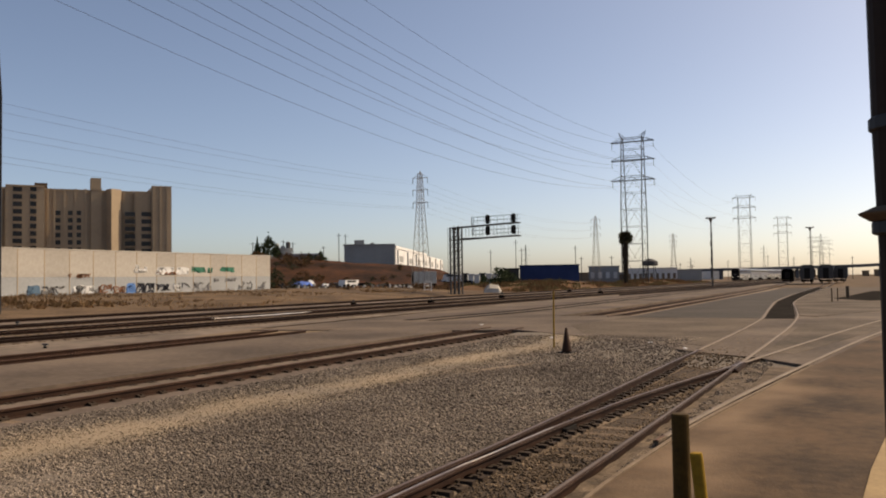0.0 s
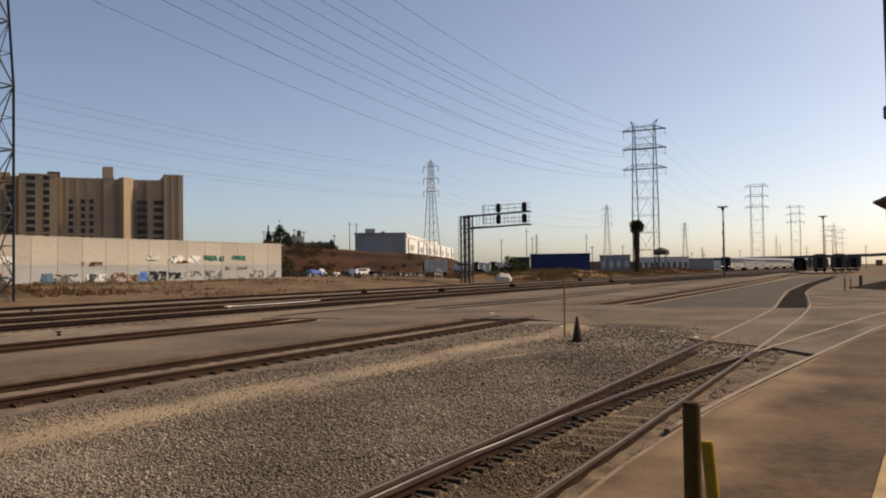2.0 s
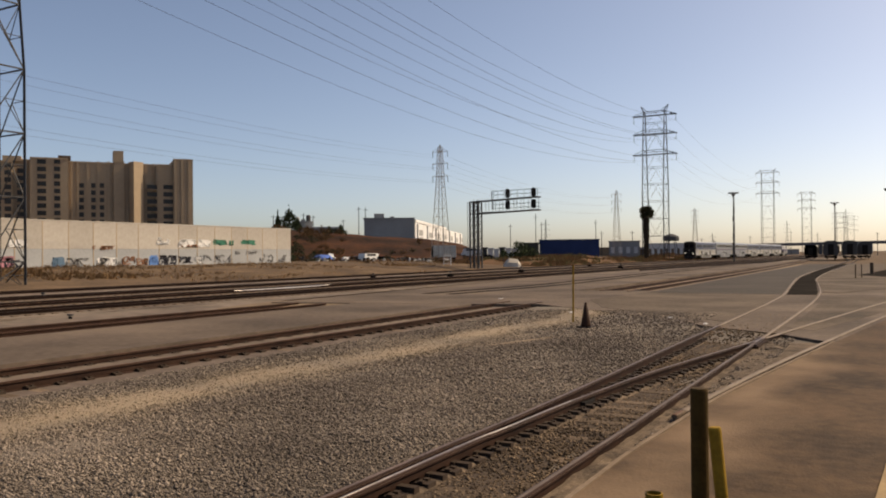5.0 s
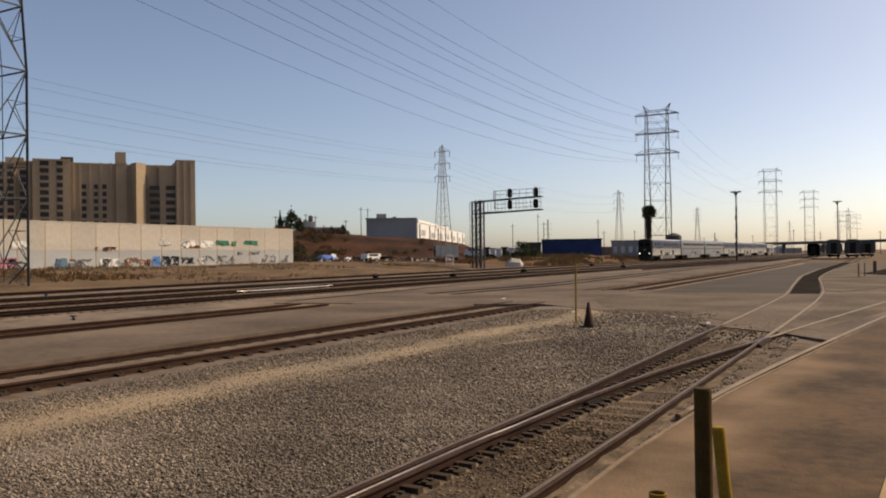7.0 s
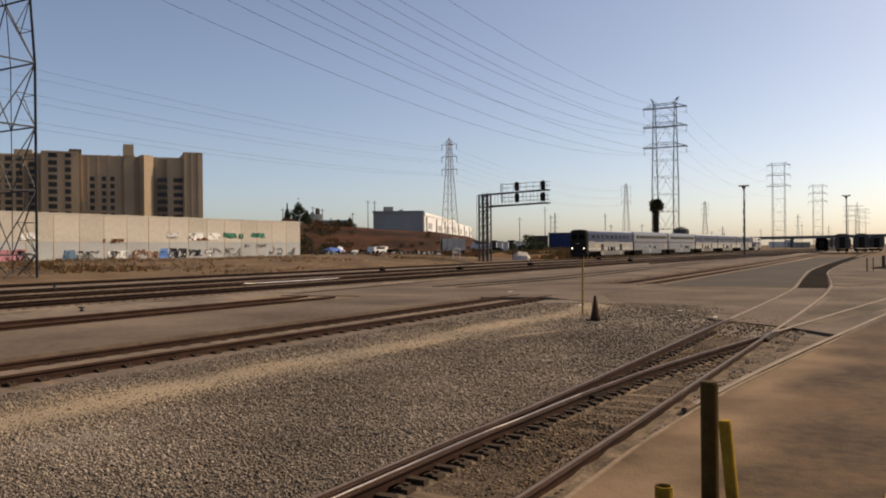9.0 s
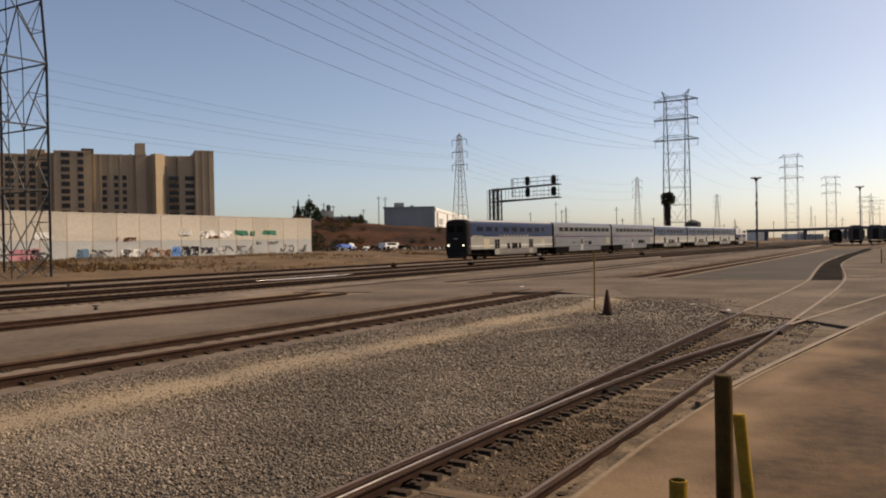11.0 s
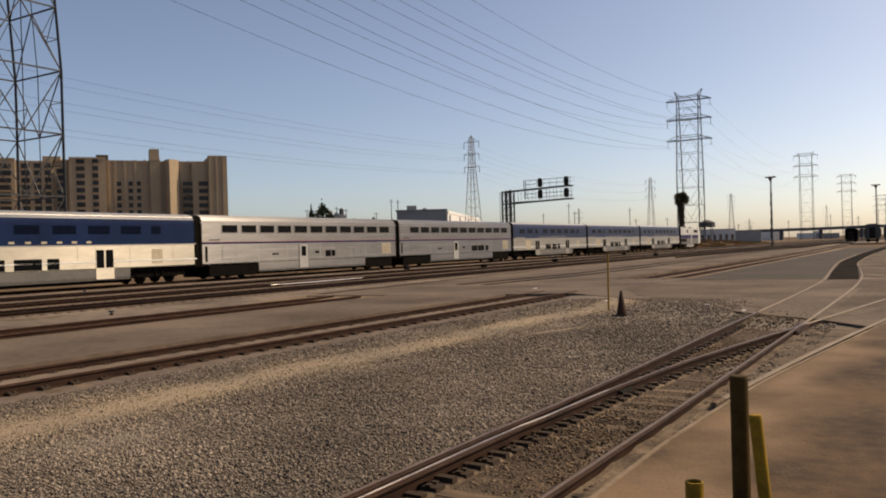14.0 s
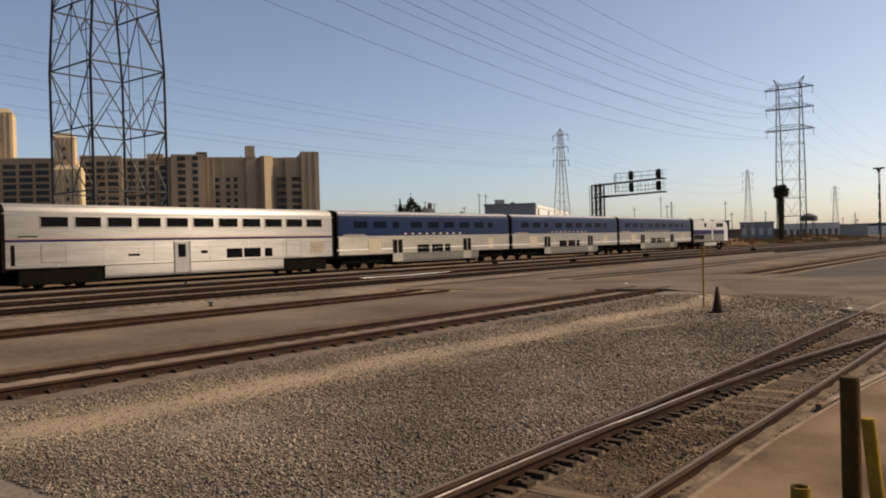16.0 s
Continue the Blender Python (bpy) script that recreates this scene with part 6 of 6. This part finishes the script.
for i in range(len(a) - 1):
    for p, q in ((va, vb), (vb, vc), (vc, vd), (vd, va)):
        bm.faces.new((p[i], p[i + 1], q[i + 1], q[i]))
part("deck", bm, M_BRIDGE, ov)
for k in range(18):
    x = -138 + 25 * k
    boxpart("pier", (x - 0.8, x + 0.8, -4, 4, -0.5, float(np.interp(x, [q[0] for q in a], [q[1] for q in a])) + 0.2), M_BRIDGE, ov)


# ---- masts and poles ----
def light_mast(x, y, h, label, boxes=False):
    m = thing("floodlight_mast", label, "light mast", pose(x, y, -0.3))
    bm = bmesh.new()
    beam(bm, (0, 0, 0), (0, 0, h), 0.15, 10, 0.1)
    part("pole", bm, M_DARKSTEEL, m)
    bm = bmesh.new()
    lathe(bm, [(0.12, h - 0.9), (0.16, h - 0.6), (0.42, h - 0.1), (0.5, h + 0.1), (0.2, h + 0.15)], 14)
    part("ring", bm, M_DARKSTEEL, m)
    for k in range(8):
        a = k * 0.785
        bm = bmesh.new()
        box(bm, math.cos(a) * 0.85 - 0.16, math.cos(a) * 0.85 + 0.16, math.sin(a) * 0.85 - 0.16, math.sin(a) * 0.85 + 0.16, h + 0.02, h + 0.26)
        part("floodlight", bm, M_DARKSTEEL, m)
    bm = bmesh.new()
    if boxes:
        box(bm, -0.24, 0.2, -0.22, 0.22, h * 0.14, h * 0.3)
        box(bm, -0.2, 0.16, -0.15, 0.15, h * 0.33, h * 0.44)
        box(bm, -0.14, 0.22, -0.15, 0.15, h * 0.46, h * 0.56)
        box(bm, -0.2, 0.13, -0.13, 0.13, h * 0.6, h * 0.68)
        box(bm, -0.13, 0.2, -0.13, 0.13, h * 0.72, h * 0.79)
    beam(bm, (0.2, 0, 0.5), (0.2, 0, h * 0.95), 0.035)
    part("winch_box", bm, M_DARKSTEEL, m)


light_mast(*polar(-8.93, 172), 14.1, "dark steel floodlight mast beside the main line", True)
light_mast(*polar(-2.8, 226), 14.4, "dark steel floodlight mast by the parked rail cars")


def utility_pole(az, d, el, label="thin wooden utility pole with crossarm"):
    x, y = polar(az, d)
    z = ground_z(x, y)
    h = 2 + d * math.tan(radians(el)) - z
    p = thing("utility_pole", label, "utility pole", pose(x, y, z - 0.3, 0, 0, -az))
    bm = bmesh.new()
    beam(bm, (0, 0, 0), (0, 0, h), 0.17, 6, 0.12)
    part("pole", bm, M_DARKSTEEL, p)
    bm = bmesh.new()
    beam(bm, (-0.9, 0, h * 0.93), (0.9, 0, h * 0.93), 0.09)
    part("crossarm", bm, M_DARKSTEEL, p)


for az, d, el in ((-34.93, 290, 3.54), (-34.46, 290, 3.49), (-36.02, 300, 2.63), (-38.15, 280, 2.93), (-38.81, 285, 3.09), (-40.9, 270, 2.95), (-24.1, 330, 2.2), (-22.3, 330, 2.9), (-21.9, 330, 2.3), (-18.1, 330, 2.4), (-17.7, 330, 1.6), (-15.6, 340, 1.6), (-14.9, 360, 1.3),
                  (-11.0, 430, 1.0), (-7.9, 500, 1.1), (-5.4, 520, 1.4), (-10.2, 430, 0.9), (-0.4, 430, 1.2)):
    utility_pole(az, d, el)

# parked rail cars seen end on
for az, d, top, wd, k in ((-4.25, 232, 3.7, 3.0, 0), (-3.05, 205, 4.4, 3.1, 1), (-1.95, 207, 4.4, 3.1, 2), (-1.1, 222, 4.2, 3.0, 3)):
    x, y = polar(az, d)
    c = thing("parked_railcar", "dark parked rail car seen end on", "train car", pose(x, y, 0, 0, 0, 3), group="parked rail cars")
    bm = bmesh.new()
    loop = [(wd / 2 * a, top * b) for a, b in ((1, 0.24), (1, 0.82), (0.86, 0.95), (0.5, 1.0), (-0.5, 1.0), (-0.86, 0.95), (-1, 0.82), (-1, 0.24))]
    f = [bm.verts.new((p, 0, q)) for p, q in loop]
    r = [bm.verts.new((p, 24, q)) for p, q in loop]
    for i in range(8):
        bm.faces.new((f[i], f[(i + 1) % 8], r[(i + 1) % 8], r[i]))
    bm.faces.new(f)
    bm.faces.new(r[::-1])
    part("body", bm, M_DARKSTEEL if k else M_TRUCK, c)
    for yy in (3, 21):
        truck(c, yy)
    boxpart("gangway", (-0.6, 0.6, -0.3, 0, 1.1, top - 0.8), M_BLACK, c)


# ---- small things near the tracks ----
def bollard(label, x, y, r, h, mat_, lean=(0, 0), hollow=False):
    b = thing("bollard", label, "bollard", pose(x, y, -0.03, lean[0], lean[1], 0), group="pipe bollards by the turnout")
    bm = bmesh.new()
    if hollow:
        lathe(bm, [(r, 0), (r, h), (r * 0.78, h), (r * 0.78, h - 0.25)], 20)
    else:
        lathe(bm, [(r, 0), (r, h - 0.02), (r * 0.93, h), (r * 0.5, h + 0.004)], 20)
    part("pipe", bm, mat_, b, smooth=False)
    bm = bmesh.new()
    lathe(bm, [(r * 1.5, 0.0), (r * 1.45, 0.03), (r * 1.02, 0.035)], 16)
    part("collar", bm, M_CONC, b)


bollard("weathered olive-yellow steel pipe bollard", *polar(-11.26, 5.9), 0.061, 1.09, M_OLIVE)
bollard("slim dirty yellow bollard leaning slightly", *polar(-9.55, 5.72), 0.043, 0.86, M_YELLOW, (0, -5.0))
bollard("short open-topped yellow pipe stub", *polar(-14.31, 5.6), 0.06, 0.42, M_YELLOW, hollow=True)

cone = thing("traffic_cone", "dark weathered traffic cone standing on the ballast", "traffic cone", pose(-7.68, 22.5, -0.145))
bm = bmesh.new()
lathe(bm, [(0.155, 0.03), (0.14, 0.08), (0.035, 0.72), (0.02, 0.725)], 20)
part("cone", bm, mat("dark_cone", (0.045, 0.022, 0.014), 0.7), cone, smooth=True)
boxpart("base", (-0.21, 0.21, -0.21, 0.21, 0, 0.035), M_BLACK, cone, bevel=0.01)
bm = bmesh.new()
beam(bm, (0, 0, 0), (0.02, 0, 1.8), 0.028, 8)
single("marker_stake", bm, M_YELLOW, "thin faded yellow marker stake in the ballast", "stake", m=pose(-8.68, 24.2, -0.16))


def switch_box(x, y, s=1.0):
    b = thing("switch_machine", "small dark switch machine box beside the rail", "switch machine", pose(x, y, -0.23), group="switch machines")
    boxpart("case", (-0.35 * s, 0.35 * s, -0.25 * s, 0.25 * s, 0.05, 0.45 * s), M_TRUCK, b, bevel=0.04)
    bm = bmesh.new()
    beam(bm, (0, 0, 0.4 * s), (0, 0, 0.75 * s), 0.04, 6)
    box(bm, -0.14, 0.14, -0.03, 0.03, 0.62 * s, 0.82 * s)
    part("lever", bm, M_DARKSTEEL, b)


for x, y, s in ((-40.5, 27.8, 0.5), (-25.7, 18.7, 0.3), (-42.4, 63, 0.7), (-37.6, 69.5, 0.8), (-38, 88, 0.9), (-43, 128, 0.9), (-33, 112, 0.9)):
    switch_box(x, y, s)

# encampment, cars and clutter below the mound
for az, d, mt, w, h, lab in ((-37.5, 166, M_TARP, 4.6, 1.5, "blue tarpaulin shelter on the dirt"), (-36.95, 170, M_WHITE, 1.8, 2.0, "white tarpaulin shelter on the dirt"), (-35.9, 168, M_WHITE, 2.2, 1.3, "white canvas shelter on the dirt"), (-24.0, 138, M_WALLTOP, 3.0, 1.5, "pale canvas tent beside the tracks"), (-32.6, 168, M_WHITE, 2.0, 0.9, "crumpled white sheet on the dirt")):
    x, y = polar(az, d)
    t = thing("tent", lab, "tent", pose(x, y, ground_z(x, y) - 0.05, 0, 0, -az))
    bm = bmesh.new()
    rows = []
    for j in range(7):
        xx = -w / 2 + w * j / 6
        sag = 0.35 + 0.65 * min(1, (1 - abs(j / 3 - 1)) * 2.4) - 0.05 * math.sin(j * 2.1)
        rows.append([bm.verts.new(q) for q in ((xx, -1.5, 0), (xx, -1.1, h * 0.55 * sag), (xx, 0, h * sag), (xx, 1.1, h * 0.55 * sag), (xx, 1.5, 0))])
    for p, q in zip(rows, rows[1:]):
        for i in range(4):
            bm.faces.new((p[i], p[i + 1], q[i + 1], q[i]))
    bm.faces.new(rows[0])
    bm.faces.new(rows[-1][::-1])
    part("canvas", bm, mt, t)
    bm = bmesh.new()
    beam(bm, (-w / 2, 0, 0), (-w / 2, 0, h), 0.05, 6)
    part("pole", bm, M_DARKSTEEL, t)


def parked_car(az, d, paint, label, van=False, turn=0):
    x, y = polar(az, d)
    c = thing("parked_vehicle", label, "van" if van else "car", pose(x, y, ground_z(x, y), 0, 0, turn - az), group="vehicles below the mound")
    L, hh = (5.2, 2.1) if van else (4.5, 1.45)
    bm = bmesh.new()
    prof = [(-L / 2, 0.35), (-L / 2, 0.9), (-L / 2 + 0.3, 1.0), (-L / 2 + (0.6 if van else 1.2), hh), (L / 2 - (0.1 if van else 1.0), hh), (L / 2, hh - 0.3 if van else 0.95), (L / 2, 0.35)]
    f = [bm.verts.new((p, -0.85, q)) for p, q in prof]
    r = [bm.verts.new((p, 0.85, q)) for p, q in prof]
    for i in range(7):
        bm.faces.new((f[i], f[(i + 1) % 7], r[(i + 1) % 7], r[i]))
    bm.faces.new(f[::-1])
    bm.faces.new(r)
    part("body", bm, paint, c)
    boxpart("window", (-L / 2 + 1.2, L / 2 - 1.0, -0.87, -0.84, hh - 0.5, hh - 0.12), M_GLASS, c)
    for wx in (-L / 2 + 0.8, L / 2 - 0.8):
        for s in (-0.8, 0.8):
            bm = bmesh.new()
            beam(bm, (wx, s - 0.1, 0.32), (wx, s + 0.1, 0.32), 0.32, 14)
            part("wheel", bm, M_BLACK, c)


parked_car(-34.3, 170, M_WHITE, "white van parked on the dirt", True, 52)
parked_car(-35.2, 171, M_GREYWALL, "dark car parked on the dirt")
parked_car(-33.2, 172, M_STEEL, "grey car parked on the dirt")
parked_car(-26.9, 200, M_WHITE, "white van parked by the mound", True)
parked_car(-25.9, 205, M_STEEL, "grey car parked by the mound")

# heaps of junk strewn along the foot of the mound
def debris(name, label, material, count, seed, az0, az1, d0, d1, size):
    rnd = random.Random(seed)
    bm = bmesh.new()
    for _ in range(count):
        az, d = rnd.uniform(az0, az1), rnd.uniform(d0, d1)
        x, y = polar(az, d)
        z = ground_z(x, y) - 0.1
        for _ in range(rnd.randint(1, 4)):
            w, h = rnd.uniform(0.3, 1.0) * size, rnd.uniform(0.3, 0.9) * size
            cx, cy, a = x + rnd.uniform(-1, 1), y + rnd.uniform(-0.8, 0.8), rnd.uniform(0, 3.1)
            c, sn = math.cos(a) * w / 2, math.sin(a) * w / 2
            lo = [bm.verts.new((cx + px, cy + py, z)) for px, py in ((c, sn), (-sn, c), (-c, -sn), (sn, -c))]
            k = rnd.uniform(0.5, 1.0)
            hi = [bm.verts.new((cx + px * k + rnd.uniform(-0.1, 0.1), cy + py * k, z + h * rnd.uniform(0.6, 1.1))) for px, py in ((c, sn), (-sn, c), (-c, -sn), (sn, -c))]
            for i in range(4):
                bm.faces.new((lo[i], lo[(i + 1) % 4], hi[(i + 1) % 4], hi[i]))
            bm.faces.new(hi)
    single(name, bm, material, label, "debris", kind="stuff")


debris("dark_debris", "dark scrap and old tyres strewn below the mound", mat("dark_junk", (0.06, 0.052, 0.046), 0.9, col2=(0.02, 0.018, 0.016), scale=0.8, fine=4, island=0.6), 150, 5, -38.8, -29.5, 160, 171, 1.3)
debris("pale_debris", "pale sheets, boxes and rubbish strewn below the mound", mat("pale_junk", (0.5, 0.48, 0.44), 0.8, col2=(0.25, 0.235, 0.21), scale=0.8, fine=4, island=0.5), 95, 6, -38.2, -28.6, 158, 170, 1.0)
debris("brown_debris", "rusty brown rubble on the soil bank", mat("brown_junk", (0.15, 0.08, 0.045), 0.9, col2=(0.06, 0.035, 0.022), scale=0.8, fine=4, island=0.5), 70, 7, -39, -27, 150, 172, 0.8)

# freight trailer and a white pipe frame at the foot of the mound
x, y = polar(-28.82, 166)
tr = thing("box_trailer", "pale grey-green box trailer with a dark open end", "trailer", pose(x, y, ground_z(x, y) + 0.05, 0, 0, 29))
boxpart("box", (-2.35, 2.35, -1.25, 1.25, 1.0, 3.45), mat("faded_green_panels", (0.55, 0.56, 0.52), 0.7, col2=(0.4, 0.41, 0.38), scale=0.8, fine=6), tr, "ribbed faded body", bevel=0.04)
boxpart("end_door", (-2.75, -2.36, -1.2, 1.2, 0.95, 3.4), M_TRUCK, tr, "dark open end")
for k in range(9):
    boxpart("rib", (-2.2 + k * 0.53, -2.14 + k * 0.53, -1.29, -1.25, 1.1, 3.35), M_GREYWALL, tr)
for wx in (-1.6, 1.2, 1.9):
    bm = bmesh.new()
    beam(bm, (wx, -1.2, 0.5), (wx, 1.2, 0.5), 0.5, 14)
    part("wheel", bm, M_BLACK, tr)
x, y = polar(-28.63, 138)
fr = thing("pipe_frame", "white painted pipe frame standing on the dirt", "frame", pose(x, y, ground_z(x, y) - 0.05, 0, 0, 29))
for px in (-0.6, 0.6):
    bm = bmesh.new()
    beam(bm, (px, 0, 0), (px, 0, 1.7), 0.07, 8)
    part("upright", bm, M_WHITE, fr)
for pz in (0.35, 1.1, 1.68):
    bm = bmesh.new()
    beam(bm, (-0.6, 0, pz), (0.6, 0, pz), 0.06, 8)
    part("rail", bm, M_WHITE, fr)

# scraps of litter at the edge of the crossing
for k, (x, y) in enumerate(((-5.9, 25.4), (-4.5, 23.6), (-15.5, 33.5), (-9.6, 26.6))):
    bm = bmesh.new()
    lathe(bm, [(0.02, 0.0), (0.09, 0.01), (0.07, 0.03), (0.02, 0.04)], 7)
    for v in bm.verts:
        v.co += Vector((noise.noise(v.co * 9 + Vector((k, 0, 0))), noise.noise(v.co * 9 + Vector((0, k, 5))), 0)) * 0.06
    single("litter", bm, M_WHITE, "crumpled white scrap of litter on the ground", "litter", m=pose(x, y, -0.045))
for x, y, r in ((-1.9, 66, 0.05), (-1.55, 68, 0.04), (-1.0, 78, 0.14)):
    bm = bmesh.new()
    beam(bm, (0, 0, 0), (0, 0, 1.0), r, 10)
    single("guard_post", bm, M_BROWNWALL, "short brown guard post on the apron", "bollard", m=pose(x, y, -0.01), group="guard posts")

# ---- platform side ----
bm = bmesh.new()
sweep(bm, [(-0.10, 0.014), (-0.10, -0.02), (0.10, -0.02), (0.10, 0.014)], [(-0.07, 4.0), (0.0, 7.3), (0.14, 9.5), (0.42, 12.5), (1.2, 18)], -0.02)
single("yellow_kerb", bm, mat("faded_yellow_kerb", (0.33, 0.23, 0.12), 0.8, col2=(0.22, 0.15, 0.08), scale=2, fine=20), "faded yellow painted kerb on the paving", "kerb", kind="structure")
col = thing("canopy_column", "dark rusty steel canopy column with clamp band and bracket", "column", pose(*polar(2.75, 5.2), -0.03))
bm = bmesh.new()
lathe(bm, [(0.26, 0), (0.26, 0.02), (0.15, 0.03), (0.15, 2.2), (0.165, 2.9), (0.175, 4.8)], 20)
part("shaft", bm, mat("dark_rusty_steel", (0.035, 0.022, 0.016), 0.6, scale=3, fine=20), col)
for z in (2.27, 2.86):
    bm = bmesh.new()
    lathe(bm, [(0.168, z), (0.182, z + 0.01), (0.182, z + 0.07), (0.168, z + 0.08)], 20)
    part("band", bm, M_STEEL, col, "grey metal clamp band")
bm = bmesh.new()
lathe(bm, [(0.17, 2.345), (0.19, 2.35), (0.245, 2.385), (0.25, 2.395), (0.17, 2.43)], 20)
part("collar", bm, M_BROWNWALL, col, "flared rusty collar")
# plain box added out of view to throw a shadow across the apron
sh = thing("depot_building", "plain brown unseen building added to shade the apron", "building", pose(0, 0, 0), kind="structure")
boxpart("wall", (7.0, 24, 84, 108, -0.1, 4.4), M_BROWNWALL, sh)

motions()
